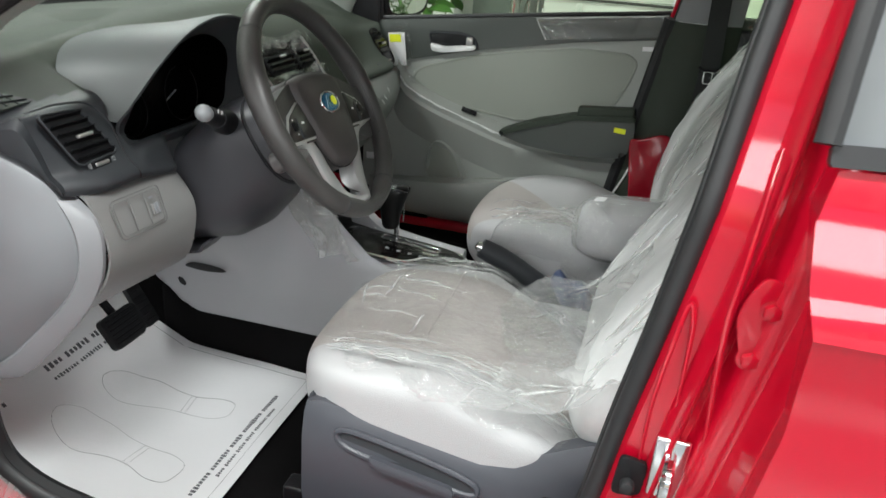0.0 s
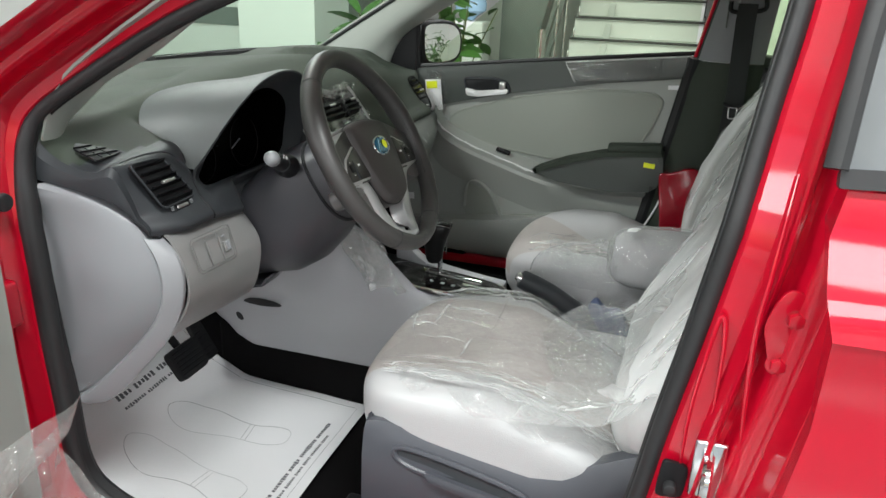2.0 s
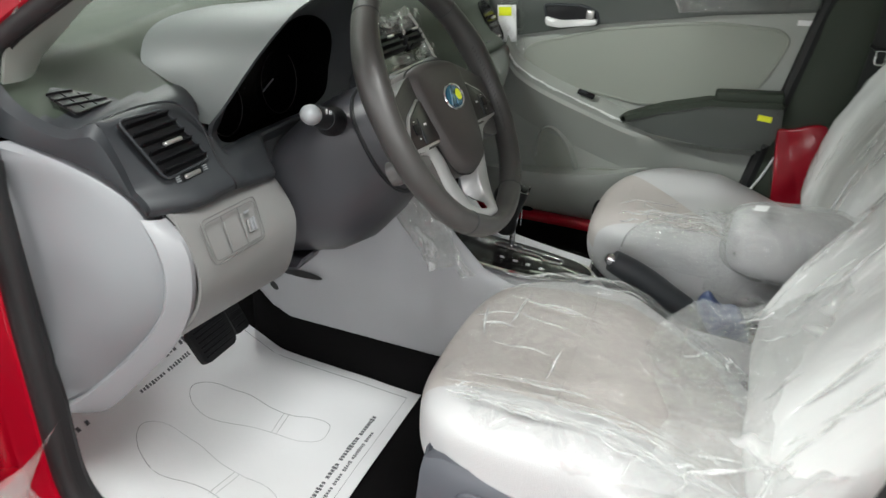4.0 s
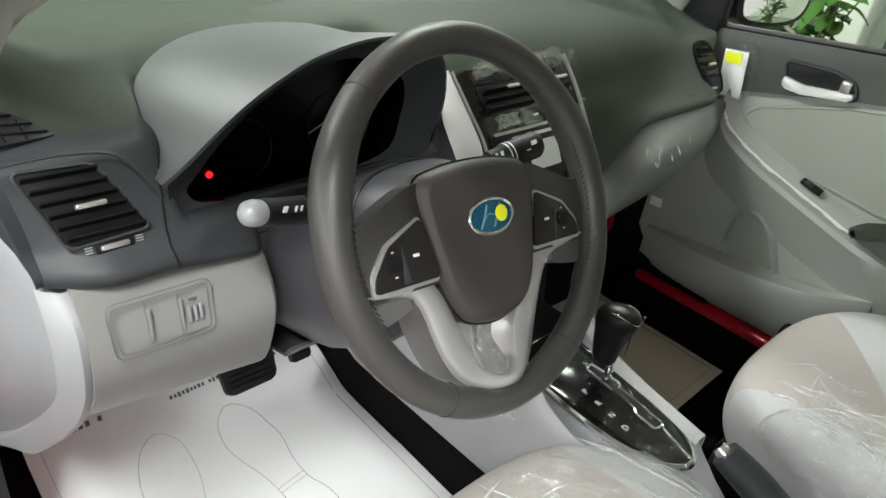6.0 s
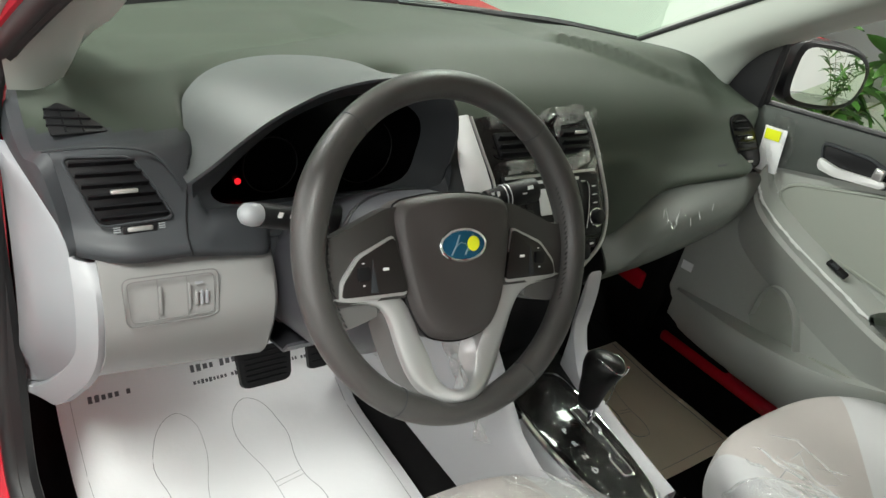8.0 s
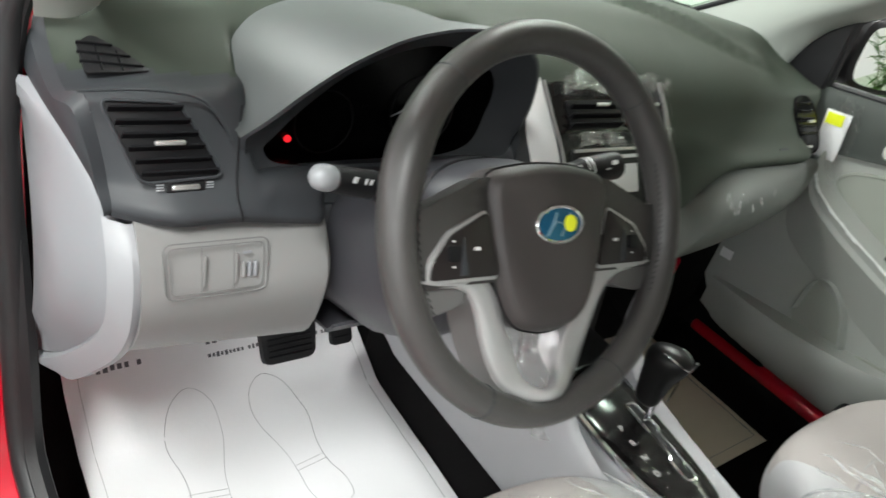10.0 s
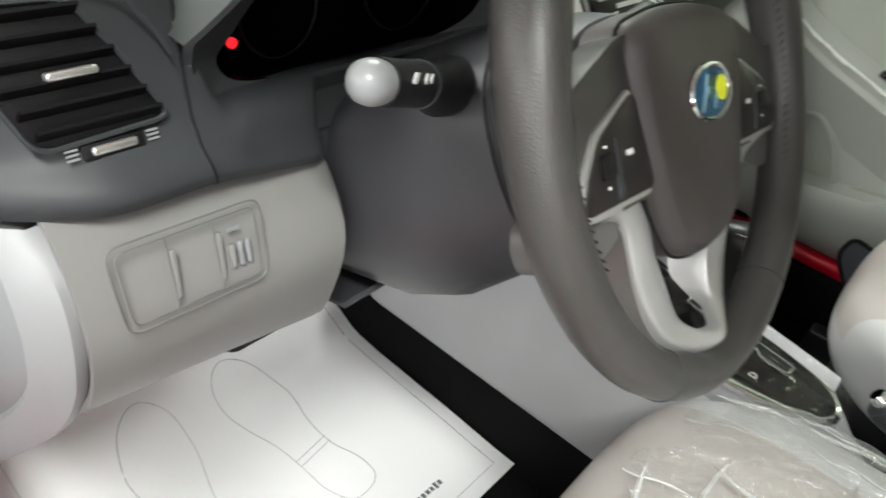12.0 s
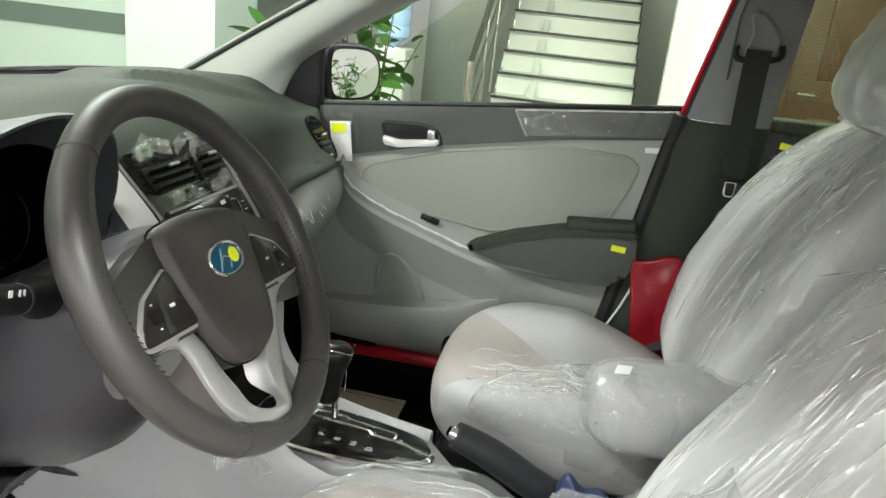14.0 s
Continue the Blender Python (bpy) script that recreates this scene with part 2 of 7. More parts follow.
# opaque white that imitates the bright highlight on bunched clear film
EDGEFILM = material("film_glint_white", (0.72, 0.74, 0.73), 0.18, spread=0.15, blotch=60)
CRUMPLED = film_material("crumpled_film", 0.13, 0.17, (0.99, 0.99, 0.99), 0.07, 1.0, 6.5, 0.6, deep=0.065)
GLEAMFILM = film_material("taut_film", 0.02, 0.13, (0.98, 0.98, 0.97), 0.12, 1.0, 4.0, 0.15, deep=0.006)


# ---- mesh helpers ----
def part(name, bm, mat, parent=None, label="", smooth=True):
    me = bpy.data.meshes.new(name)
    bmesh.ops.recalc_face_normals(bm, faces=bm.faces)
    bm.to_mesh(me)
    bm.free()
    me.materials.append(mat)
    if smooth:
        me.shade_smooth()
        me.set_sharp_from_angle(angle=radians(38))
    ob = new(name, me)
    if parent is not None:
        ob.parent = parent
        root = parent
        while root.parent:
            root = root.parent
        ob.matrix_parent_inverse = Matrix.Translation(root.location).inverted() if parent is root else Matrix.Identity(4)
    if label:
        ob["label"] = label
    return ob


def thing(name, base, label, category, group="", kind=""):
    ob = new(name)
    ob.empty_display_size = 0.05
    ob.location = base
    return tagged(ob, label, category, group, kind)


def spline(pts, n, closed=False):
    """n points along a smooth curve through the control points."""
    p = [Vector(q) for q in pts]
    k = len(p)
    out = []
    spans = k if closed else k - 1
    for i in range(n):
        s = i * spans / (n if closed else n - 1)
        j = min(int(s), spans - 1)
        f = s - j
        if closed:
            a, b, c, d = p[(j - 1) % k], p[j % k], p[(j + 1) % k], p[(j + 2) % k]
        else:
            a, b, c, d = p[max(j - 1, 0)], p[j], p[min(j + 1, k - 1)], p[min(j + 2, k - 1)]
        out.append(0.5 * (2 * b + (c - a) * f + (2 * a - 5 * b + 4 * c - d) * f * f + (3 * b - a - 3 * c + d) * f ** 3))
    return out


def grid(rows, ring=False, loop=False, caps=False, bm=None):
    """A skin over rows of points. ring: each row closes on itself. loop: the last row joins the first."""
    bm = bm or bmesh.new()
    vs = [[bm.verts.new(q) for q in row] for row in rows]
    for i in range(len(vs) if loop else len(vs) - 1):
        a, b = vs[i], vs[(i + 1) % len(vs)]
        for j in range(len(a) if ring else len(a) - 1):
            k = (j + 1) % len(a)
            bm.faces.new((a[j], a[k], b[k], b[j]))
    if caps:
        bm.faces.new(vs[0])
        bm.faces.new(vs[-1])
    return bm


def shell(rows, t, ring=False):
    """A skin with thickness t, set back from the side that the normals face."""
    bm = grid(rows, ring)
    bmesh.ops.recalc_face_normals(bm, faces=bm.faces)
    bmesh.ops.solidify(bm, geom=bm.faces[:], thickness=t)
    return bm


def tube(pts, r, seg=10, closed=False, bm=None, flat=1.0):
    """A round bar along points; r may be a number or one per point."""
    pts = [Vector(p) for p in pts]
    rows = []
    side = None
    n = len(pts)
    for i, p in enumerate(pts):
        a, b = (pts[i - 1], pts[(i + 1) % n]) if closed else (pts[max(i - 1, 0)], pts[min(i + 1, n - 1)])
        d = (b - a).normalized()
        if side is None:
            side = d.orthogonal().normalized()
        side = (side - d * side.dot(d)).normalized()
        up = d.cross(side)
        q = r[i] if isinstance(r, (list, tuple)) else r
        rows.append([p + q * (math.cos(w) * side + flat * math.sin(w) * up) for w in (2 * math.pi * k / seg for k in range(seg))])
    return grid(rows, True, closed, not closed, bm)


def slab(outline, m, t, bevel=0.0, seg=2, bm=None):
    """A plate: an outline in x, y, thickness t along z, laid by the pose m, its rims rounded."""
    own = bmesh.new()
    lo = [own.verts.new((x, y, 0)) for x, y in outline]
    hi = [own.verts.new((x, y, t)) for x, y in outline]
    k = len(lo)
    own.faces.new(lo[::-1])
    top = own.faces.new(hi)
    for i in range(k):
        own.faces.new((lo[i], lo[(i + 1) % k], hi[(i + 1) % k], hi[i]))
    if bevel:
        bmesh.ops.bevel(own, geom=list(top.edges), offset=bevel, segments=seg, profile=0.6, affect="EDGES")
    own.transform(m)
    return join(own, bm)


def join(own, bm=None):
    if bm is None:
        return own
    me = bpy.data.meshes.new("tmp")
    own.to_mesh(me)
    own.free()
    bm.from_mesh(me)
    bpy.data.meshes.remove(me)
    return bm


def rbox(sx, sy, sz, bevel, m=None, seg=3, bm=None):
    own = bmesh.new()
    bmesh.ops.create_cube(own, size=1, matrix=Matrix.Diagonal((sx, sy, sz, 1)))
    if bevel:
        bmesh.ops.bevel(own, geom=own.edges[:], offset=bevel, segments=seg, profile=0.5, affect="EDGES")
    if m is not None:
        own.transform(m)
    return join(own, bm)


def rod(r, h, m, seg=20, r2=None, bevel=0.0, bm=None):
    """A round bar from z 0 to h of the pose m."""
    own = bmesh.new()
    bmesh.ops.create_cone(own, cap_ends=True, segments=seg, radius1=r, radius2=r if r2 is None else r2, depth=h, matrix=Matrix.Translation((0, 0, h / 2)))
    if bevel:
        rim = [e for e in own.edges if abs(e.verts[0].co.z - e.verts[1].co.z) < 1e-6]
        bmesh.ops.bevel(own, geom=rim, offset=bevel, segments=2, profile=0.5, affect="EDGES")
    own.transform(m)
    return join(own, bm)


def puff(hx, hy, hz, e=4.0, n=18, shape=None):
    """A padded block: a rounded box, softened by the power e, then shaped point by point."""
    bm = bmesh.new()
    bmesh.ops.create_cube(bm, size=2)
    bmesh.ops.subdivide_edges(bm, edges=bm.edges[:], cuts=n, use_grid_fill=True)
    for v in bm.verts:
        c = v.co
        k = (abs(c.x) ** e + abs(c.y) ** e + abs(c.z) ** e) ** (1 / e)
        c = c / k
        v.co = Vector((c.x * hx, c.y * hy, c.z * hz))
        if shape:
            v.co = Vector(shape(v.co.x, v.co.y, v.co.z))
    return bm


def frame_of(origin, right, up):
    r, u = Vector(right).normalized(), Vector(up)
    u = (u - r * u.dot(r)).normalized()
    n = r.cross(u)
    return Matrix.Translation(origin) @ Matrix((r, u, n)).transposed().to_4x4()


def round_poly(pts, r, seg=4):
    """An outline with its corners rounded."""
    out = []
    k = len(pts)
    for i in range(k):
        p, a, b = Vector(pts[i]), Vector(pts[i - 1]), Vector(pts[(i + 1) % k])
        da, db = (a - p), (b - p)
        q = min(r, da.length * 0.45, db.length * 0.45)
        s, e = p + da.normalized() * q, p + db.normalized() * q
        for j in range(seg + 1):
            f = j / seg
            w = s * (1 - f) ** 2 + 2 * p * f * (1 - f) + e * f * f
            out.append((w.x, w.y))
    return out


def smooth_poly(pts, n):
    return [(q.x, q.y) for q in spline([(x, y, 0) for x, y in pts], n, True)]


# ---- the showroom ----
def showroom():
    def wall(name, x0, y0, z0, x1, y1, z1, mat, label):
        bm = rbox(x1 - x0, y1 - y0, z1 - z0, 0, pose((x0 + x1) / 2, (y0 + y1) / 2, (z0 + z1) / 2))
        return tagged(part(name, bm, mat, None, "", False), label, "wall", "", "structure")

    tagged(part("ground", rbox(14.4, 13.4, 0.1, 0, pose(0.3, 0.6, -0.05)), TILEFLOOR, None, "", False), "pale polished tile floor of the showroom", "floor", "", "structure")
    tagged(part("ceiling", rbox(14.4, 13.4, 0.1, 0, pose(0.3, 0.6, 3.35)), CEIL, None, "", False), "plain white showroom ceiling", "ceiling", "", "structure")
    wall("wall_west", -6.9, -6.0, 0, -6.7, 7.2, 3.3, WALL, "white painted showroom wall")
    wall("wall_east", 7.3, -6.0, 0, 7.5, 7.2, 3.3, WALL, "white painted showroom wall")
    wall("wall_north", -6.7, 7.0, 0, 7.3, 7.2, 3.3, WALL, "white painted showroom wall behind the staircase")
    # the glazed front, behind the open door: piers, a low upstand and a head over the glass
    wall("wall_south", -6.7, -5.9, 0, 7.3, -5.7, 0.35, WALL, "low white upstand under the shop window")
    wall("wall_south_head", -6.7, -5.9, 3.0, 7.3, -5.7, 3.3, WALL, "white head over the shop window")
    for i in range(6):
        x = -6.7 + i * 2.75
        wall("wall_south_pier", x, -5.9, 0.35, x + 0.25, -5.7, 3.0, WALL, "white pier between the shop windows")


showroom()

# ---- the car ----
# x runs to the rear from the front air vents, y to the passenger's side from the middle, z up from the ground
def base_x(y):
    return -0.56 + 0.22 * (abs(y) / 0.62) ** 2


OPENING = [(0.192, 1.222), (0.083, 1.172), (-0.051, 1.091), (-0.117, 1.044), (-0.139, 1.005), (-0.145, 0.952), (-0.138, 0.847), (-0.135, 0.706), (-0.130, 0.606),
           (-0.122, 0.480), (-0.085, 0.420), (-0.01, 0.380), (0.12, 0.360), (0.35, 0.355), (0.55, 0.37), (0.68, 0.43), (0.728, 0.53), (0.749, 0.637), (0.764, 0.743),
           (0.785, 0.870), (0.806, 1.010), (0.821, 1.120), (0.838, 1.245), (0.835, 1.335), (0.74, 1.368), (0.55, 1.355), (0.36, 1.30)]


def tuck(z):
    """How far the body leans in at a height."""
    return max(0.0, z - 1.0) * 0.24


def opening_ring(out, y, n=120):
    """The rim of the driver's door opening, let out by a distance that differs round it, at the depth y."""
    pts = spline([(x, 0, z) for x, z in OPENING], n, True)
    ring = []
    for i, p in enumerate(pts):
        d = (pts[(i + 1) % n] - pts[i - 1]).normalized()
        q = Vector((-d.z, 0, d.x))
        if q.dot(p - Vector((0.35, 0, 0.85))) < 0:
            q = -q
        wide = 0.107 if p.x > 0.6 and p.z > 0.5 else (0.03 if p.x < -0.1 and p.z < 0.98 else 0.06)
        ring.append((p, q, wide))
    soft = [sum(ring[(i + k) % n][2] for k in range(-5, 6)) / 11 for i in range(n)]
    lean = lambda p: 0.014 * max(0.0, min(1.0, (0.02 - p.x) / 0.12)) * max(0.0, min(1.0, (1.0 - p.z) / 0.12))
    return [Vector((p.x + q.x * out * w, y - lean(p) + tuck(p.z), p.z + q.z * out * w)) for (p, q, _), w in zip(ring, soft)]


def car_body():
    car = thing("car_body", (0.4, 0, 0), "glossy red saloon car with its driver's door open", "car")
    rows = [opening_ring(o, y) for o, y in ((-0.05, -0.684), (0.0, -0.694), (0.10, -0.710), (0.13, -0.714), (0.36, -0.718), (0.39, -0.722), (0.43, -0.744), (0.46, -0.748), (0.50, -0.744), (0.54, -0.732), (0.60, -0.730), (0.66, -0.735), (0.70, -0.750), (0.75, -0.7565), (0.81, -0.7585), (0.87, -0.7580), (0.92, -0.7590), (0.97, -0.772), (1.02, -0.795), (1.15, -0.806))]
    part("door_opening_frame", grid(rows, True), PAINT, car)
    # sill and floor pan
    part("sill", rbox(1.0, 0.10, 0.16, 0.03, pose(0.3, -0.775, 0.275)), PAINT, car)
    part("sill", rbox(1.30, 0.06, 0.036, 0.012, pose(0.61, 0.710, 0.380)), PAINT, car)
    part("sill_carpet", rbox(1.6, 0.04, 0.12, 0.015, pose(0.5, 0.690, 0.315)), CARPET, car)
    part("footwell_side", rbox(0.55, 0.02, 0.66, 0.004, pose(-0.15, 0.752, 0.62)), CARPET, car)
    part("footwell_side", rbox(0.30, 0.03, 0.20, 0.01, pose(0.0, 0.705, 0.34)), CARPET, car)
    part("inner_pillar", rbox(0.08, 0.02, 0.05, 0.008, pose(-0.165, 0.668, 0.487)), PAINT, car, "red painted pillar foot")
    rows = [[Vector((x, y, z)) for x, z in ((-0.62, 0.78), (-0.50, 0.62), (-0.38, 0.40), (-0.30, 0.32), (-0.2, 0.262), (0.0, 0.255), (0.5, 0.255), (1.2, 0.30), (1.9, 0.34))] for y in np.linspace(-0.70, 0.70, 9)]
    part("carpet", shell(rows, 0.01), CARPET, car, "black floor carpet")
    # roof, bonnet, wings and tail close the car
    rows = []
    for y in np.linspace(-0.60, 0.60, 13):
        f = 1 - 0.06 * (y / 0.6) ** 2
        rows.append([Vector((x, y, 1.40 + (z - 1.40) - 0.05 * (y / 0.6) ** 4)) for x, z in ((0.16 + 0.1 * (y / 0.6) ** 2, 1.40), (0.35, 1.432), (0.8, 1.45), (1.3, 1.43), (1.7, 1.38))])
    part("roof", shell(rows, 0.03), PAINT, car)
    part("headliner", rbox(1.5, 1.14, 0.02, 0.006, pose(0.95, 0, 1.365)), HEADLINER, car, "pale grey headliner")
    rows = []
    for y in np.linspace(-0.80, 0.80, 13):
        k = abs(y) / 0.8
        rows.append([Vector((x + 0.12 * k * k * (1 if x < -1 else 0), y, z - 0.09 * k ** 3)) for x, z in ((base_x(y * 0.75) - 0.06, 1.00), (-0.85, 0.985), (-1.2, 0.92), (-1.45, 0.82), (-1.55, 0.66), (-1.55, 0.30))])
    part("bonnet", shell(rows, 0.02), PAINT, car)
    for s in (-1, 1):
        rows = [[Vector((x, s * y, z)) for y, z in ((0.70, 0.95 - 0.05 * (-0.2 - x)), (0.785, 0.92), (0.83, 0.80), (0.84, 0.62), (0.80, 0.30))] for x in (-0.215, -0.4, -0.8, -1.2, -1.45)]
        part("wing", shell(rows, 0.012), PAINT, car)
    rows = [[Vector((x, y, z)) for x, z in ((1.75, 1.36), (2.25, 1.06), (2.60, 1.04), (2.68, 0.85), (2.68, 0.32))] for y in np.linspace(-0.72, 0.72, 7)]
    part("tail", shell(rows, 0.02), PAINT, car)
    for s in (-1, 1):
        rows = [[Vector((x, s * y, z)) for y, z in ((0.66, 1.09), (0.80, 1.0), (0.84, 0.7), (0.80, 0.32))] for x in (1.72, 2.2, 2.6)]
        part("rear_quarter", shell(rows, 0.012), PAINT, car)
    part("rear_shelf", rbox(0.06, 1.36, 0.9, 0.01, pose(1.85, 0, 0.75)), CARPET, car)
    for x in (-0.86, 1.70):
        for s in (-1, 1):
            m = pose(x, s * 0.66, 0.30, -90 * s, 0, 0)
            wheel = part("wheel", rod(0.205, 0.17, m, 32, bevel=0.01), SILVER, car)
            bm = tube([m @ Vector((0.255 * math.cos(a), 0.255 * math.sin(a), 0.085)) for a in np.linspace(0, 2 * math.pi, 32, False)], 0.055, 12, True, flat=1.4)
            part("tyre", bm, RUBBER, wheel)
    # seals round the opening
    near = lambda v: max(0.0, min(1.0, v))
    seal, lip = opening_ring(0.0, -0.702, 160), opening_ring(-0.06, -0.694, 160)
    front = lambda p: near((0.12 - p.x) / 0.12) * near((1.04 - p.z) / 0.12)
    part("door_seal", tube(seal, [0.0108 + 0.0055 * front(p) for p in seal], 10, True), GREYRUBBER, car, "grey rubber door seal")
    part("inner_seal", tube(lip, [0.0075 + 0.009 * front(p) * near((0.85 - p.z) / 0.25) for p in lip], 8, True), RUBBER, car, "black rubber seal lip")
    # hinge-pillar buffer, striker, contact switch and hinge bolts
    part("buffer", rod(0.013, 0.016, frame_of((-0.138, -0.765, 0.93), (0, 1, 0), (0, 0, 1)), 16, bevel=0.003), RUBBER, car)
    for z in (0.78, 0.50):
        hinge = part("hinge", rbox(0.035, 0.05, 0.07, 0.008, pose(-0.145, -0.785, z)), PAINT, car)
        part("hinge_pin", rod(0.009, 0.1, pose(-0.135, -0.81, z - 0.05), 12), BLACK, hinge)
    m = frame_of((0.818, -0.742, 0.722), (1, 0, 0), (-0.1, 0, 1))
    striker = part("striker", rbox(0.035, 0.075, 0.006, 0.003, m), CHROME, car, "bright steel door striker")
    part("striker_loop", tube([m @ Vector(q) for q in spline([(0.0, -0.018, 0), (-0.004, -0.016, 0.035), (-0.004, 0.016, 0.035), (0, 0.018, 0)], 14)], 0.006, 8), CHROME, striker)
    m = frame_of((0.782, -0.722, 0.688), (1, 0, 0), (0.1, 0, 1))
    sw = part("door_switch", slab(round_poly([(-0.016, -0.026), (0.016, -0.022), (0.018, 0.022), (-0.012, 0.026)], 0.008), m, 0.006, 0.002), BLACK, car)
    part("plunger", rod(0.008, 0.018, m @ pose(0, -0.008, 0), 14, bevel=0.003), RUBBER, sw)
    for x, z in ((0.872, 0.925), (0.864, 0.872)):
        m = frame_of((x, -0.748, z), (1, 0, 0), (0, 0, 1))
        b = part("hinge_bolt", rod(0.013, 0.005, m, 18, bevel=0.002), PAINT, car)
        part("bolt_head", rod(0.0085, 0.011, m, 6, bevel=0.001), PAINT, b)
    # pressed ridges and the hinge plate on the rear pillar
    def ridge(pts, y, r):
        part("pressed_ridge", tube(spline([(x, y + tuck(z), z) for x, z in pts], 26), [r * (0.35 + 0.65 * math.sin(math.pi * (i + 0.5) / 26)) for i in range(26)], 8), PAINT, car)

    ridge([(0.852, 0.70), (0.843, 0.80), (0.838, 0.90), (0.842, 0.97), (0.850, 1.07)], -0.7475, 0.0035)
    ridge([(0.79, 0.70), (0.79, 0.781), (0.798, 0.862), (0.805, 0.905), (0.812, 0.883), (0.814, 0.829), (0.815, 0.72)], -0.7225, 0.0032)
    br = [(0.845, 0.919), (0.859, 0.954), (0.880, 0.949), (0.884, 0.921), (0.878, 0.895), (0.885, 0.870), (0.861, 0.862), (0.848, 0.895)]
    part("hinge_plate", slab(smooth_poly(br[::-1], 36), frame_of((0, -0.7495, 0), (1, 0, 0), (0, 0, 1)), 0.0035, 0.0015), PAINT, car)
    return car


car_body()


def rear_door(s, name, label):
    """The closed rear door; the pressed skin with its crease, the belt moulding, the glass and the pillar tape."""
    d = thing(name, (1.2, s * 0.8, 0.3), label, "car door")
    rows = []
    for x in np.linspace(0, 1, 12):
        row = []
        for z, fx, y in ((1.072, 0.882, 0.790), (1.03, 0.872, 0.806), (0.98, 0.878, 0.818), (0.950, 0.886, 0.827), (0.941, 0.888, 0.833), (0.932, 0.889, 0.829), (0.85, 0.887, 0.836), (0.75, 0.872, 0.842), (0.6, 0.845, 0.842), (0.42, 0.82, 0.825), (0.33, 0.82, 0.80)):
            row.append(Vector((fx + x * (1.72 - fx), s * y, z)))
        rows.append(row)
    rows.insert(0, [Vector((v.x + 0.003, v.y - s * 0.006, v.z)) for v in rows[0]])
    rows.insert(0, [Vector((v.x + 0.006, v.y - s * 0.07, v.z)) for v in rows[0]])
    part("door_skin", shell(rows, 0.004), PAINT, d)
    m = frame_of((0.872, s * 0.795, 1.083), (1, 0, 0.045), (0, -s * 0.24, 1))
    part("belt_moulding", slab(round_poly([(0, -0.009), (0.85, -0.009), (0.85, 0.009), (0, 0.009)], 0.004), m, 0.012 * s if s < 0 else 0.012, 0.003), GREYRUBBER, d, "dark grey belt moulding")
    frame_pts = [(0.868, s * 0.790, 1.09), (0.885, s * 0.745, 1.25), (0.92, s * 0.715, 1.34), (1.2, s * 0.70, 1.365), (1.55, s * 0.705, 1.30), (1.74, s * 0.74, 1.12)]
    part("window_frame", tube(spline(frame_pts, 24), 0.009, 8, flat=1.3), GREYRUBBER, d)
    if s < 0:
        rows = [[Vector((0.876 + 0.9 * t - 0.06 * f * t + 0.015 * f, s * (0.786 - 0.075 * f), 1.085 + 0.27 * f)) for t in np.linspace(0, 1, 6)] for f in np.linspace(0, 1, 5)]
        part("window_pane", shell(rows, 0.004), DARKGLASS, d, "dark tinted rear window glass")
    return d


rear_door(-1, "rear_door", "closed glossy red rear door with a pressed crease line")


def far_rear_door():
    """The passenger's-side rear door as it shows behind the pillar: dark inner panel under clear film, glass over it."""
    d = thing("rear_door", (1.3, 0.72, 0.3), "closed rear door with a dark inner panel still in clear film", "car door")
    part("inner_panel", rbox(0.85, 0.05, 0.76, 0.02, pose(1.37, 0.715, 0.69)), BEZEL, d)
    part("skin", rbox(0.9, 0.02, 0.78, 0.008, pose(1.36, 0.80, 0.68)), PAINT, d)
    part("ledge", rbox(0.85, 0.07, 0.03, 0.01, pose(1.37, 0.715, 1.075)), DASH, d)
    part("window_pane", rbox(0.85, 0.004, 0.30, 0, pose(1.37, 0.74, 1.225, 13, 0, 0)), GLASS, d)
    part("window_frame", tube(spline([(0.95, 0.79, 1.08), (0.97, 0.73, 1.34), (1.3, 0.72, 1.37), (1.7, 0.74, 1.3)], 20), 0.02, 8), PAINT, d)
    rows = [[Vector((0.965 + 0.11 * u, 0.682 - 0.012 * math.sin(9 * u + 7 * v), 0.93 + 0.16 * v)) for u in np.linspace(0, 1, 10)] for v in np.linspace(0, 1, 10)]
    part("wrapping_film", grid(rows), CLEARFILM, d, "crumpled clear protective film")
    part("sticker", rbox(0.035, 0.002, 0.014, 0, pose(1.005, 0.667, 1.035, 0, 8, 0)), YELLOW, d, "small yellow sticker")
    return d


far_rear_door()


# ---- windscreen, pillars ----
def windscreen():
    w = thing("windscreen", (-0.3, 0, 1.0), "raked green-tinted windscreen with a black border", "windscreen")
    rows = []
    for y in np.linspace(-1, 1, 17):
        a, b = Vector((base_x(y * 0.64), y * 0.655, 1.022)), Vector((0.20 + 0.1 * y * y, y * 0.56, 1.385))
        rows.append([a.lerp(b, f) + Vector((-0.02, 0, 0.03)) * math.sin(math.pi * f) for f in np.linspace(0, 1, 8)])
    pane = part("pane", grid(rows), SCREEN, w)
    pane.visible_shadow = False
    edge = [r[0] + Vector((0.012, 0, 0.006)) for r in rows]
    part("lower_border", tube(edge, 0.011, 8), BLACK, w, "black ceramic border")
    for s in (0, -1):
        part("side_border", tube([q + Vector((0.012, 0, 0)) for q in rows[s]], 0.009, 8), BLACK, w)
    wiper = thing("windscreen_wiper", (-0.3, 0.3, 1.03), "black wiper resting along the foot of the windscreen", "wiper")
    part("arm", tube(spline([(-0.50, 0.05, 1.038), (-0.455, 0.30, 1.040), (-0.40, 0.52, 1.036)], 10), 0.0035, 6), BLACK, wiper)
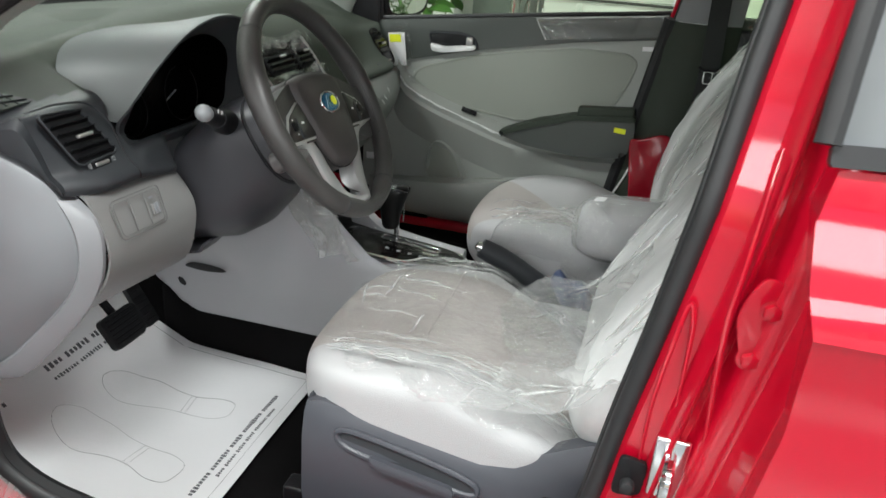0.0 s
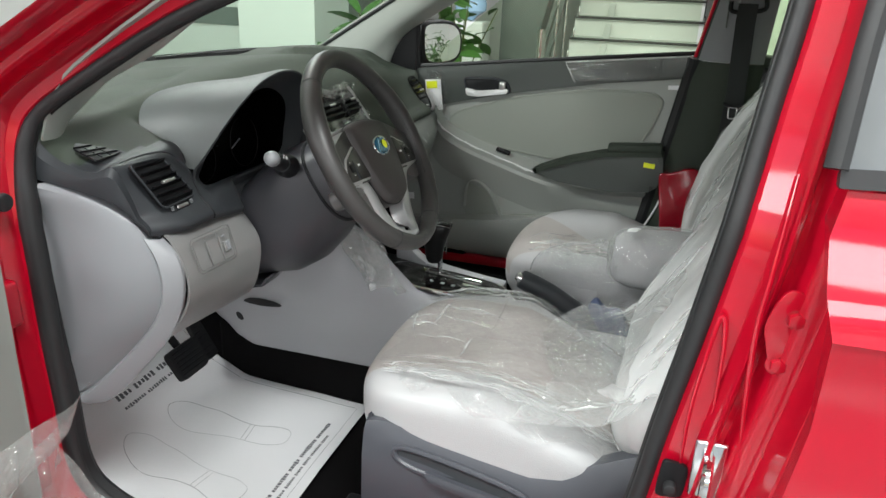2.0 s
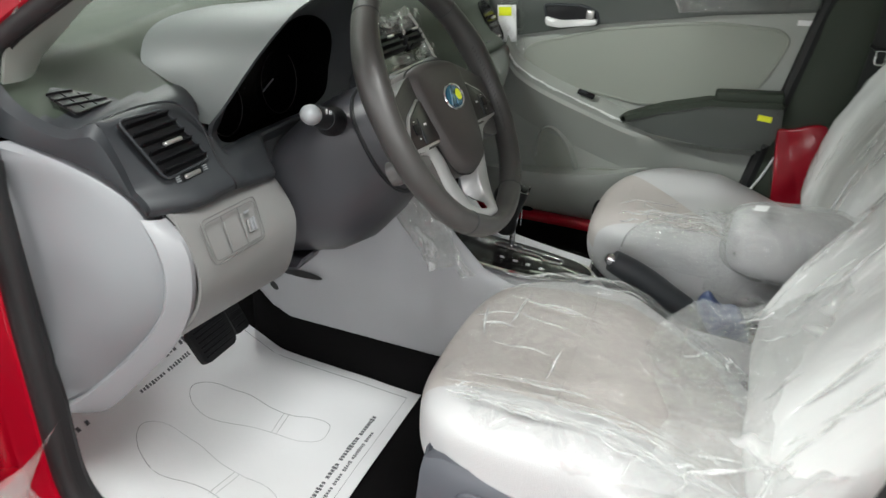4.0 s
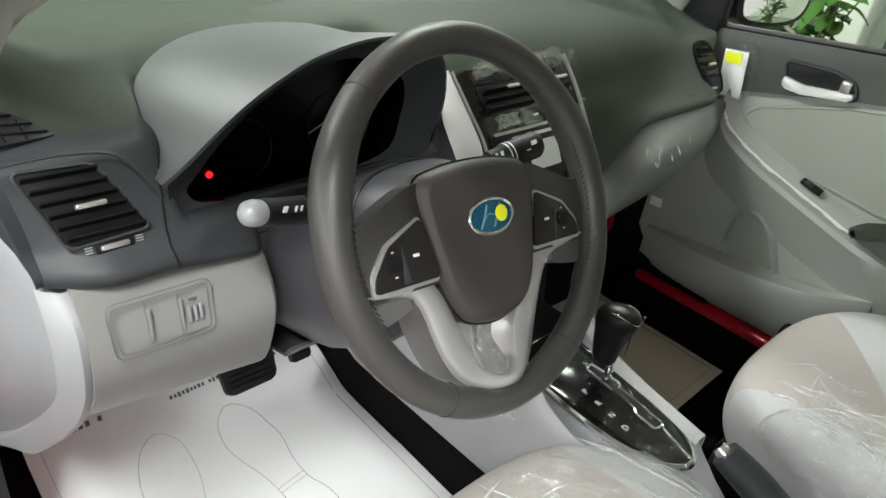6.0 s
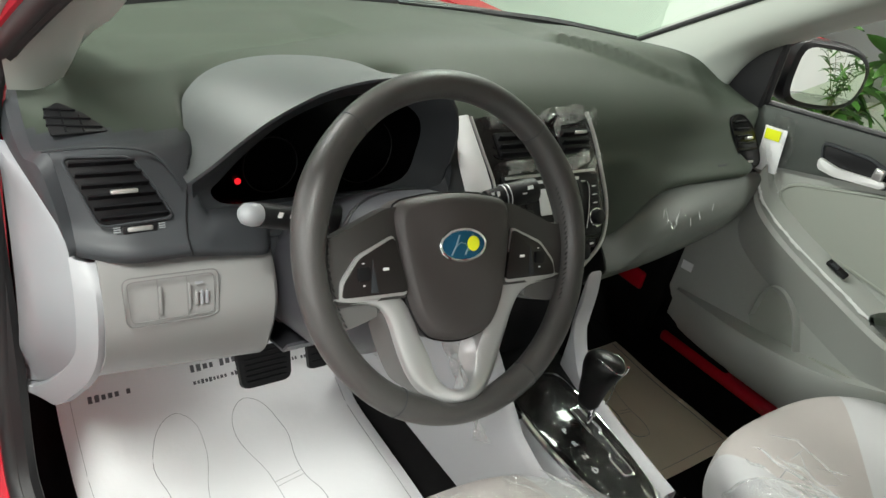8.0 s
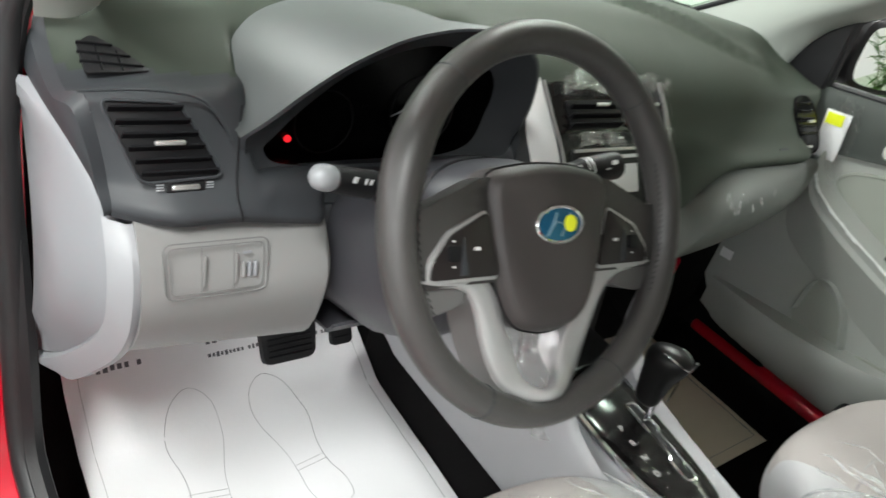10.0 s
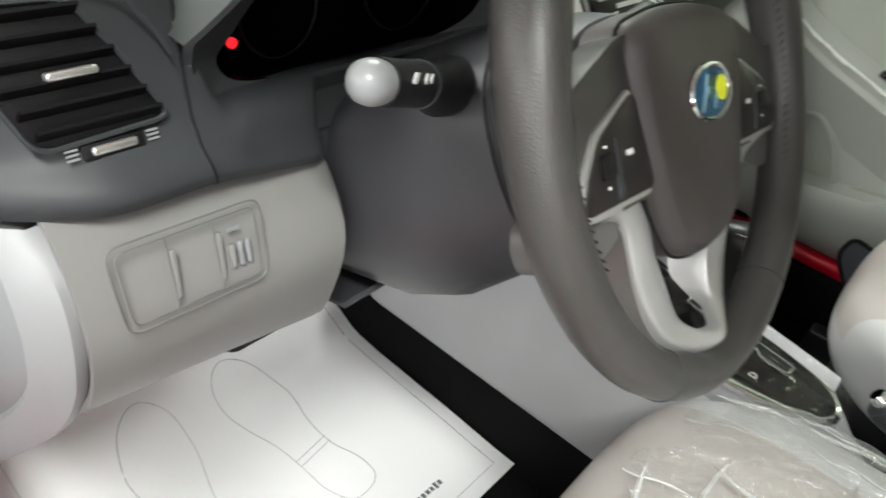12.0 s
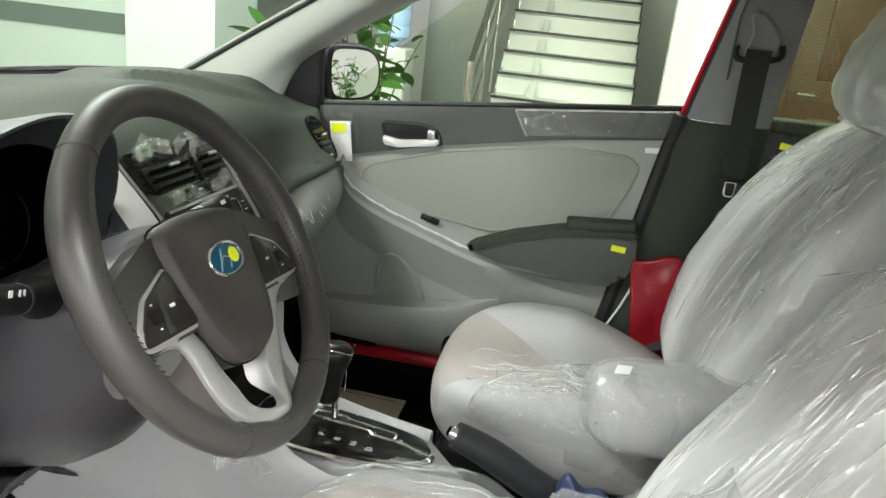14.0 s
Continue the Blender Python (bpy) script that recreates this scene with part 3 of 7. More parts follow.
    part("blade", tube(spline([(-0.485, 0.16, 1.040), (-0.43, 0.40, 1.042), (-0.37, 0.58, 1.034)], 10), 0.003, 6, flat=1.8), RUBBER, wiper)
    return w


windscreen()


def front_pillar(s):
    p = thing("front_pillar_trim", (-0.1, s * 0.63, 1.0), "pale grey windscreen pillar trim", "pillar trim", "windscreen pillars")
    glass_side = spline([(-0.40, s * 0.612, 1.005), (-0.202, s * 0.605, 1.129), (-0.045, s * 0.595, 1.224), (0.15, s * 0.57, 1.335), (0.30, s * 0.55, 1.385)], 16)
    door_side = spline([(-0.13, s * 0.655, 0.985 if s > 0 else 1.002), (-0.095, s * 0.662, 1.065), (-0.033, s * 0.665, 1.123), (0.17, s * 0.655, 1.245), (0.42, s * 0.625, 1.355)], 16)
    rows = []
    if s < 0:
        glass_side = spline([(-0.30, s * 0.648, 1.005), (-0.13, s * 0.632, 1.118), (0.06, s * 0.60, 1.235), (0.30, s * 0.555, 1.372)], 16)
        ridge = spline([(-0.160, s * 0.630, 1.004), (-0.122, s * 0.624, 1.038), (-0.05, s * 0.619, 1.094), (0.03, s * 0.614, 1.14), (0.17, s * 0.60, 1.235), (0.38, s * 0.585, 1.352)], 16)
        for a, r, b in zip(glass_side, ridge, door_side):
            rows.append(spline([a, a.lerp(r, 0.7) + Vector((-0.006, s * 0.004, -0.006)), r, r.lerp(b, 0.4) + Vector((0.008, -s * 0.008, 0.008)), b, b + Vector((0, s * 0.03, 0))], 14))
        glass_side = []
    for a, b in zip(glass_side, door_side):
        mid = (a + b) / 2 + Vector((0.03, -s * 0.022, -0.01))
        rows.append(spline([a, a.lerp(mid, 0.6) + Vector((0, -s * 0.006, 0)), mid, b.lerp(mid, 0.5) + Vector((0, -s * 0.006, 0)), b, b + Vector((0, s * 0.03, 0))], 12))
    part("trim", shell(rows, 0.004), PILLAR, p)
    if s > 0:
        part("glass_seal", tube([q + Vector((0.010, -s * 0.006, -0.006)) for q in glass_side], 0.0055, 8), RUBBER, p, "black glass seal")
    return p


front_pillar(1)
front_pillar(-1)


def centre_pillar():
    """The pillar behind the passenger's door: pale upper trim, dark lower trim, seals and red outer frame."""
    p = thing("centre_pillar", (0.85, 0.68, 0.35), "centre pillar with pale upper and dark lower trim", "pillar trim")

    def band(lo, hi, z0, z1, mat, name, y, label):
        rows = []
        for z in np.linspace(z0, z1, 8):
            f = (z - 0.35) / 1.0
            l = lo(z)
            h = hi(z)
            t = tuck(z) * 0.9
            rows.append([Vector((l + (h - l) * q, y - t - 0.022 * math.sin(math.pi * q) ** 0.6, z)) for q in np.linspace(0, 1, 9)])
        part(name, shell(rows, 0.006), mat, p, label)

    left = lambda z: 0.665 + 0.125 * min(1, max(0, (z - 0.35) / 0.72)) + 0.20 * max(0, z - 1.075)
    right = lambda z: 0.975 - 0.02 * math.sin(3 * (z - 0.35))
    band(left, right, 0.35, 1.068, DASH, "lower_trim", 0.690, "dark grey lower trim")
    band(lambda z: left(z) + 0.004, lambda z: right(z) - 0.002, 1.070, 1.37, LIGHT, "upper_trim", 0.688, "pale grey upper trim")
    part("pillar_seal", tube(spline([(left(z) - 0.008, 0.692 - tuck(z), z) for z in (0.35, 0.5, 0.7, 0.9, 1.0, 1.075)], 30), 0.017, 8), RUBBER, p, "black rubber seal")
    part("outer_frame", tube(spline([(left(z) - 0.006, 0.704 - tuck(z), z) for z in (1.06, 1.15, 1.25, 1.36)], 12), 0.0075, 8), PAINT, p, "red painted frame")
    part("frame_strip", tube(spline([(left(z) + 0.004, 0.697 - tuck(z), z) for z in (1.06, 1.15, 1.25, 1.36)], 12), 0.008, 8), RUBBER, p, "thin black seal")
    part("outer_skin", rbox(0.2, 0.012, 0.68, 0.004, pose(0.86, 0.79, 0.69)), PAINT, p)
    # upper belt guide cover
    m = frame_of((0.886, 0.609, 1.262), (1, 0, 0.1), (0, -0.2, 1))
    part("anchor_cover", slab(round_poly([(-0.026, -0.050), (0.030, -0.050), (0.036, -0.012), (0.016, 0.010), (-0.006, 0.034), (-0.022, 0.026), (-0.014, -0.006)], 0.007), m, 0.020, 0.006), LIGHT, p, "boot-shaped belt guide cover")
    part("anchor_slot", tube([m @ Vector(q) for q in ((-0.050, -0.10, 0.004), (-0.042, 0.02, 0.003), (-0.030, 0.07, 0.003))], 0.0022, 6), GLOVE, p)
    belt = thing("seat_belt", (0.9, 0.63, 0.95), "black seat belt hanging from its pillar guide", "seat belt")
    part("guide", tube([m @ Vector(q) for q in spline([(-0.042, -0.03, 0.014), (-0.036, -0.055, 0.02), (0.036, -0.055, 0.02), (0.042, -0.03, 0.014)], 14)], 0.006, 8), BLACK, belt)
    rows = [[Vector((x + 0.024 * q + dx, y, z)) for q in (-1, -0.5, 0, 0.5, 1)] for x, y, z, dx in ((0.889, 0.590, 1.222, 0), (0.889, 0.596, 1.18, 0), (0.892, 0.604, 1.10, 0.0), (0.897, 0.614, 0.99, 0), (0.896, 0.620, 0.93, 0), (0.89, 0.645, 0.70, 0))]
    part("webbing", shell(rows, 0.002), WEB, belt)
    m = frame_of((0.896, 0.612, 0.942), (1, 0, 0), (0, 0, 1))
    tongue = part("tongue", tube([m @ Vector((x, y, 0)) for x, y in round_poly([(-0.009, -0.016), (0.009, -0.016), (0.011, 0.014), (-0.011, 0.014)], 0.005)], 0.0026, 8, True), CHROME, belt, "bright belt tongue")
    part("tongue_grip", tube([m @ Vector(q) for q in ((-0.026, 0.024, 0), (-0.015, 0.018, 0.002), (0.015, 0.018, 0.002), (0.026, 0.024, 0))], 0.004, 8), BLACK, tongue)
    return p


centre_pillar()


# ---- dashboard ----
def split_top(bm, test):
    """Faces that pass the test, taken off as their own mesh."""
    other = bm.copy()
    bmesh.ops.delete(bm, geom=[f for f in bm.faces if test(f.calc_center_median())], context="FACES")
    bmesh.ops.delete(other, geom=[f for f in other.faces if not test(f.calc_center_median())], context="FACES")
    return bm, other


def dash_profile(y):
    a = min(1.0, abs(y) / 0.69)
    # the recess behind the instrument hood
    w = 1 / (1 + math.exp(-(y + 0.508) / 0.003)) * 1 / (1 + math.exp((y + 0.185) / 0.008))
    v = 1 / (1 + math.exp(-(y + 0.436) / 0.004)) * 1 / (1 + math.exp((y + 0.185) / 0.008))
    low = 0.872 - 0.014 * max(0.0, min(1.0, (y + 0.54) / 0.10)) * (y < -0.1) - (0.085 * math.exp(-((y - 0.20) / 0.085) ** 2) if y > 0 else 0.004)
    up = 0.032 * max(0.0, (y - 0.25) / 0.43) ** 1.5 if y > 0.25 else 0.0
    pts = [(base_x(y) + 0.01, 1.026), (-0.36 + 0.06 * a * a, 1.045 - 0.015 * a * a), (-0.22, 1.060 - 0.035 * a ** 2 + 0.5 * up), (-0.165, 1.059 - 0.045 * a ** 2 + 0.7 * up), (-0.12, 1.044 - 0.072 * a ** 2.2 + up), (-0.060 - 0.05 * w, 1.018 - 0.062 * a ** 2 + up),
           (-0.022 - 0.10 * w, 0.980 - 0.012 * a + 0.4 * up), (0.0 - 0.115 * w, 0.935 - 0.085 * w), (0.022 - 0.014 * w - 0.006 * v, 0.900 + 0.002 * w), (0.045 - 0.004 * w - 0.036 * v, low + 0.012 + 0.012 * v), (0.046 - 0.030 * v, low), (0.030 - 0.02 * v, low - 0.008), (-0.06, low - 0.012)]
    # a soft riser that sweeps over the instruments
    xr = np.interp(y, (-0.66, -0.51, -0.437, -0.358, -0.288, -0.22), (-0.145, -0.143, -0.156, -0.165, -0.183, -0.21))
    fade = max(0.0, min(1.0, (-y - 0.20) / 0.06)) * max(0.0, min(1.0, (y + 0.66) / 0.10))
    if y > 0.0:
        xr = -0.222 + 0.155 * max(0.0, min(1.0, (y - 0.14) / 0.40)) ** 0.8
        fade = 1.5 * max(0.0, min(1.0, (y - 0.135) / 0.07)) * max(0.0, min(1.0, (0.60 - y) / 0.26))
    out = []
    for p in spline([(x, 0, z) for x, z in pts], 64):
        k = max(0.0, min(1.0, (xr - p.x) / 0.013))
        step = 0.011 * k * k * (3 - 2 * k) if y > 0 else -0.019 * (1 - math.exp(-max(0.0, xr - p.x) / 0.028))
        g = max(0.0, min(1.0, (p.x + 0.06) / 0.09))
        ye = y + 0.024 * g * g * (3 - 2 * g) * max(0.0, min(1.0, (-y - 0.60) / 0.075))
        k2 = max(0.0, min(1.0, (-y - 0.585) / 0.09))
        k2 = max(k2, 1.25 * max(0.0, min(1.0, (y - 0.585) / 0.09)))
        out.append(Vector((p.x - 0.032 * g * g * k2 ** 1.6, ye, p.z + step * fade * max(0.0, min(1.0, (p.x + 0.36) / 0.06)))))
    return out


def vent(parent, name, centre, w, h, lean, mat_frame, slats, knob=True, skew=0.0):
    """An air vent in its face frame: dark throat, slats, a bright slider."""
    m = frame_of(centre, (0, 1, 0), (-lean, 0, 1))
    v = part(name, slab(round_poly([(-w - skew, h), (-w + skew, -h), (w + skew, -h), (w - skew, h)], 0.018), m @ pose(0, 0, -0.004), 0.005, 0.002), BLACK, parent)
    for i in range(slats):
        z = h * (0.82 - 1.64 * i / (slats - 1))
        sh = -skew * z / h
        part("slat", slab([(-w * 0.95 + sh, -0.010), (w * 0.95 + sh, -0.010), (w * 0.95 + sh, 0.006), (-w * 0.95 + sh, 0.006)], m @ pose(0, z, 0.004, 62, 0, 0), 0.0022, 0.0006), mat_frame, v)
    if knob:
        part("slider", rbox(w * 0.42, 0.007, 0.008, 0.002, m @ pose(0.0, -h * 0.02, 0.013)), SILVER, v, "bright slider")
    return v


def streaks(on, seed, count, turn, spread):
    """Straight tapered creases of film that lie on a surface; their white imitates glints."""
    r = random.Random(int(seed * 10))
    bm = bmesh.new()
    for _ in range(count):
        a, c = r.uniform(-0.9, 0.9), r.uniform(-0.8, 0.8)
        w, size = turn + r.gauss(0, spread), r.uniform(0.15, 0.55)
        ends = [Vector(on(max(-1, min(1, a + s * size * 0.5 * math.cos(w))), max(-1, min(1, c + s * size * math.sin(w))))) for s in (-1, 1)]
        top = r.uniform(0.0005, 0.0012)
        tube([ends[0].lerp(ends[1], i / 6) for i in range(7)], [max(0.0002, top * math.sin(math.pi * (i + 0.3) / 6.6)) for i in range(7)], 5, bm=bm)
    return bm


def folds(on, seed, count, along):
    """Sharp little pleats of film: slender tapering ribs that lie on the cover and gather towards its edges. Their
    white stands in for highlights.
    """
    r = random.Random(int(seed * 10))
    bm = bmesh.new()
    for _ in range(count):
        edge = r.random() < 0.62
        a, c = (r.uniform(-0.95, 0.95), r.choice((-1, 1)) * r.uniform(0.72, 1.0)) if edge else (r.uniform(-0.9, 0.9), r.uniform(-0.8, 0.8))
        turn = r.gauss(0, 0.22) if r.random() < along else r.uniform(0, 3.1)
        size = r.uniform(0.06, 0.24)
        bow = r.uniform(-0.15, 0.15)
        pts = []
        for i in range(9):
            f = i / 8 - 0.5
            w = turn + bow * f
            q = Vector(on(max(-1, min(1, a + 2 * size * f * math.cos(w))), max(-1.0, min(1.0, c + 2 * size * f * math.sin(w)))))
            pts.append(q + Vector((0, 0, 0.0035 + 0.002 * math.sin(9 * f))))
        top = r.uniform(0.0005, 0.0024)
        tube(pts, [max(0.0002, top * math.sin(math.pi * (i + 0.3) / 8.6)) for i in range(9)], 5, bm=bm)
    return bm


def dashboard():
    d = thing("dashboard", (-0.1, 0, 0.85), "dark grey-green dashboard with pale grey lower panels", "dashboard")
    rows = [dash_profile(y) for y in np.linspace(-0.675, 0.675, 300)]
    top, face = split_top(grid(rows), lambda c: c.y < -0.135 and c.z < 0.985 - 0.3 * max(0, -c.x - 0.03) and c.x > -0.16)
    part("upper_panel", top, DASH, d)
    part("vent_panel", face, BEZEL, d, "slate plastic panel round the vent")
    part("panel_seam", tube([dash_profile(y)[i] + Vector((0.0012, 0, 0.0005)) for y, i in ((-0.536, 54), (-0.538, 51), (-0.540, 48), (-0.541, 45), (-0.538, 42), (-0.534, 39), (-0.530, 36), (-0.525, 33))], 0.0011, 6), BLACK, d)
    # rounded ends of the upper panel
    base = dash_profile(-0.675)
    edge = spline([p for p in base[11:] if p.z > 0.866 and p.x > -0.24], 24)
    rim = spline([(-0.25, -0.690, 0.955), (-0.132, -0.693, 0.943), (-0.03, -0.676, 0.918), (-0.006, -0.662, 0.890), (0.010, -0.648, 0.864)], 24)
    rows = [edge, [p.lerp(q, 0.25) + Vector((0.004, -0.008, 0)) for p, q in zip(edge, rim)], [p.lerp(q, 0.6) + Vector((0.002, -0.006, 0)) for p, q in zip(edge, rim)], rim]
    part("end_cheek", grid(rows), BEZEL, d)
    for s in (1,):
        base = dash_profile(s * 0.675)
        rows = [base]
        for f in (0.5, 1.0):
            rows.append([Vector((p.x - 0.012 * f, s * (0.675 + 0.017 * f), p.z - 0.006 * f)) for p in base])
        c = Vector((-0.2, s * 0.692, 0.93))
        rows.append([c.lerp(p, 0.4) for p in rows[-1]])
        part("end_cheek", grid(rows), BEZEL, d)
    # instrument hood: an arch that runs back into the top
    n = 33

    def arch(x, yc, w, z0, h, p, lean):
        out = []
        for i in range(n):
            t = math.pi * i / (n - 1)
            c, s_ = -math.cos(t), math.sin(t)
            out.append(Vector((x + lean * s_ ** 1.2, yc + w * math.copysign(abs(c) ** p, c), z0 + h * s_ ** 0.85)))
        return out

    # the rim of the hood, and the smaller rim of the instruments set back in it
    crest = [(-0.535, 0.941), (-0.515, 0.963), (-0.485, 1.000), (-0.452, 1.032), (-0.412, 1.057), (-0.362, 1.072), (-0.308, 1.078), (-0.252, 1.070), (-0.208, 1.042), (-0.178, 0.99), (-0.163, 0.94)]
    foot = [(-0.163, 0.94), (-0.166, 0.90), (-0.20, 0.872), (-0.30, 0.860), (-0.42, 0.860), (-0.485, 0.868), (-0.520, 0.900), (-0.535, 0.941)]
    front = lambda y, z: Vector((0.006 + 0.016 * max(0.0, min(1.0, (0.90 - z) / 0.03)) + 0.048 * max(0.0, min(1.0, (z - 0.93) / 0.12)) ** 0.8, y, z))
    upper = [front(p.y, p.z) for p in spline([(0, y, z) for y, z in crest], n)]
    lower = [front(p.y, p.z) for p in spline([(0, y, z) for y, z in foot], n)]
    rows = [arch(-0.24, -0.335, 0.150, 0.965, 0.040, 0.9, -0.01), arch(-0.19, -0.337, 0.162, 0.962, 0.066, 0.9, 0.0), arch(-0.13, -0.342, 0.172, 0.950, 0.097, 0.88, 0.012), arch(-0.06, -0.346, 0.180, 0.935, 0.126, 0.86, 0.030), [p + Vector((-0.010, 0, 0.001)) for p in upper], upper]
    part("hood_seam", tube([p + Vector((0, 0, 0.0008)) for p in spline([rows[3][2], rows[2][3], rows[1][5], rows[1][9], rows[1][16], rows[1][24], rows[2][29], rows[3][30]], 40)], 0.0012, 6), BLACK, d)
    part("instrument_hood", grid(rows), HOOD, d, "paler grey instrument hood")
    glass = [(-0.486, 0.898), (-0.474, 0.914), (-0.444, 0.946), (-0.403, 0.979), (-0.35, 1.003), (-0.295, 1.013), (-0.24, 1.003), (-0.197, 0.978), (-0.187, 0.938), (-0.203, 0.892), (-0.286, 0.876), (-0.342, 0.875), (-0.408, 0.876), (-0.467, 0.881)]
    inner = []
    for p in spline([(0, y, z) for y, z in glass], 64, True):
        k = max(0.0, min(1.0, (p.z - 0.93) / 0.08))
        inner.append(Vector((-0.002 + 0.022 * k, p.y - 0.016 - 0.05 * (p.y + 0.486) - 0.006 * k, p.z + 0.021 + 0.012 * k)))
    outer = upper[:-1] + lower[:-1]
    mids = []
    for p in inner:
        a = math.atan2(p.z - 0.945, p.y + 0.345)
        mids.append(min(outer, key=lambda q: abs(math.remainder(math.atan2(q.z - 0.945, q.y + 0.345) - a, 2 * math.pi))))
    rows = [[q + Vector((-0.035, 0, 0.0)) + 0.06 * (q - Vector((q.x, -0.345, 0.945))) for q in mids], mids, [q.lerp(p, 0.10) + Vector((0.004, 0, 0)) for p, q in zip(inner, mids)], [q.lerp(p, 0.35) + Vector((0.002, 0, 0)) for p, q in zip(inner, mids)], [q.lerp(p, 0.75) + Vector((0.0, 0, 0)) for p, q in zip(inner, mids)], inner]
    part("hood_lip", grid(rows[1:], True), BEZEL, d, "slate inner lip of the hood")
    under = [[p + Vector((0.010, 0, -0.045)) for p in lower], [p + Vector((0.006, 0, -0.012)) for p in lower], [p + Vector((0.003, 0, -0.003)) for p in lower], lower]
    part("lower_brow", grid([r[:20] for r in under]), BEZEL, d)
    flange = [[p + 0.17 * Vector((0, p.y + 0.345, p.z - 0.945)) + Vector((-0.075, 0, 0)) for p in lower], [p + 0.09 * Vector((0, p.y + 0.345, p.z - 0.945)) + Vector((-0.02, 0, 0)) for p in lower], lower]
    part("hood_flange", grid([r[:18] for r in flange]), BEZEL, d)
    # instruments
    back = Vector((-0.070, -0.345, 0.935))
    lens = part("instrument_lens", grid([inner, [Vector((-0.045, p.y + 0.010, p.z - 0.016)) for p in inner], [Vector((-0.066, p.y + 0.016, p.z - 0.022)) for p in inner], [back.lerp(Vector((-0.068, p.y + 0.016, p.z - 0.022)), 0.5) for p in inner], [back.lerp(Vector((-0.069, p.y, p.z)), 0.02) for p in inner]], True), LENS, d, "black unlit instrument panel")
    part("warning_light", rod(0.0040, 0.003, pose(-0.0655, -0.4435, 0.898, 0, 90, 0), 14), REDLAMP, lens, "glowing red warning light")
    for y, z, r in ((-0.400, 0.918, 0.038), (-0.262, 0.930, 0.048)):
        m = frame_of((-0.064, y, z), (0, 1, 0), (-0.1, 0, 1))
        part("dial_ring", tube([m @ Vector((r * math.cos(t), r * math.sin(t), 0)) for t in np.linspace(0, 2 * math.pi, 40, False)], 0.0008, 6, True), BLACK, lens)
    m = frame_of((-0.064, -0.280, 0.938), (0, 1, 0), (-0.1, 0, 1))
    part("needle", slab([(-0.03, -0.014), (0.0, -0.001), (0.0, 0.001), (-0.03, -0.012)], m, 0.001), LIGHT, lens)
    # driver's outer vent and its slate surround
    m = frame_of((0.012, -0.600, 0.928), (0, 1, 0), (-0.42, 0, 1))
    ring = spline([(-0.075, 0.054, 0), (-0.02, 0.056, 0), (0.028, 0.049, 0), (0.050, 0.026, 0), (0.058, 0.008, 0)], 30)
    part("vent_surround", tube([m @ Vector((q.x, q.y, 0.0025)) for q in ring], [0.0006 + 0.0012 * math.sin(math.pi * (i + 1) / 31) ** 0.5 for i in range(30)], 8, flat=0.8), BEZEL, d)
    v = part("side_vent", slab(round_poly([(-0.058, 0.047), (0.009, 0.044), (0.028, 0.014), (0.048, -0.024), (-0.028, -0.027)], 0.010), m @ pose(0, 0, -0.006), 0.0065, 0.002), BLACK, d)
    part("vent_rim", tube([m @ Vector((x, y, 0.0015)) for x, y in round_poly([(-0.059, 0.048), (0.009, 0.045), (0.029, 0.014), (0.049, -0.025), (-0.029, -0.028)], 0.010)], 0.0016, 6, True), BEZEL, v)
    for i in range(6):
        z = 0.040 - i * 0.0118
        f = (0.047 - z) / 0.072
        x0, x1 = -0.055 + 0.030 * f, 0.009 + 0.037 * f
        part("slat", slab([(x0, -0.008), (x1, -0.008), (x1, 0.006), (x0, 0.006)], m @ pose(0, z, 0.001, 58, 0, 0), 0.0022, 0.0008), SLAT, v)
    part("slider", rbox(0.028, 0.005, 0.007, 0.002, m @ pose(-0.002, 0.009, 0.007)), SILVER, v, "bright slider")
    part("wheel_slot", rbox(0.036, 0.009, 0.003, 0.001, m @ pose(0.0115, -0.0335, 0.0005)), BLACK, v)
    part("thumbwheel", rbox(0.027, 0.0055, 0.006, 0.002, m @ pose(0.0115, -0.0335, 0.001)), SILVER, v, "bright thumbwheel")
    for x in (-0.0125, 0.0345):
        for q in (-0.0025, 0.0, 0.0025):
            part("symbol", rbox(0.007, 0.0012, 0.0008, 0, m @ pose(x, -0.0325 + q, 0.0020)), STALKEND, v)
    # demister outlet
    m = frame_of((-0.090, -0.622, 0.980), (0, 1, 0), (-1, 0, 0.36))
    tri = part("demister_outlet", slab(round_poly([(-0.034, 0.012), (-0.018, 0.026), (0.005, 0.006), (0.026, -0.024), (-0.034, -0.028)][::-1], 0.005), m @ pose(0, 0, -0.001), 0.003, 0.001), BLACK, d)
    for y, x0, x1 in ((0.012, -0.034, -0.002), (-0.002, -0.036, 0.011), (-0.015, -0.036, 0.020)):
        part("slat", rbox(x1 - x0, 0.0026, 0.004, 0.001, m @ pose((x0 + x1) / 2, y, 0.002, 0, 0, -6)), SLAT, tri)
    for x, y0, y1 in ((-0.018, -0.024, 0.016), (0.000, -0.024, 0.004)):
        part("slat", rbox(0.0026, y1 - y0, 0.003, 0.001, m @ pose(x, (y0 + y1) / 2, 0.0015)), SLAT, tri)
    # passenger's outer vent
    m = frame_of((0.0035, 0.611, 0.928), (0.0, 1, 0), (-0.46, 0, 1))
    oval = smooth_poly([(-0.056, 0.040), (-0.038, 0.054), (-0.006, 0.050), (0.024, 0.026), (0.044, -0.012), (0.050, -0.046), (0.026, -0.056), (-0.014, -0.050), (-0.034, -0.010)][::-1], 40)
    v = part("side_vent", slab(oval, m @ pose(0, 0, -0.004), 0.007, 0.002), LENS, d)
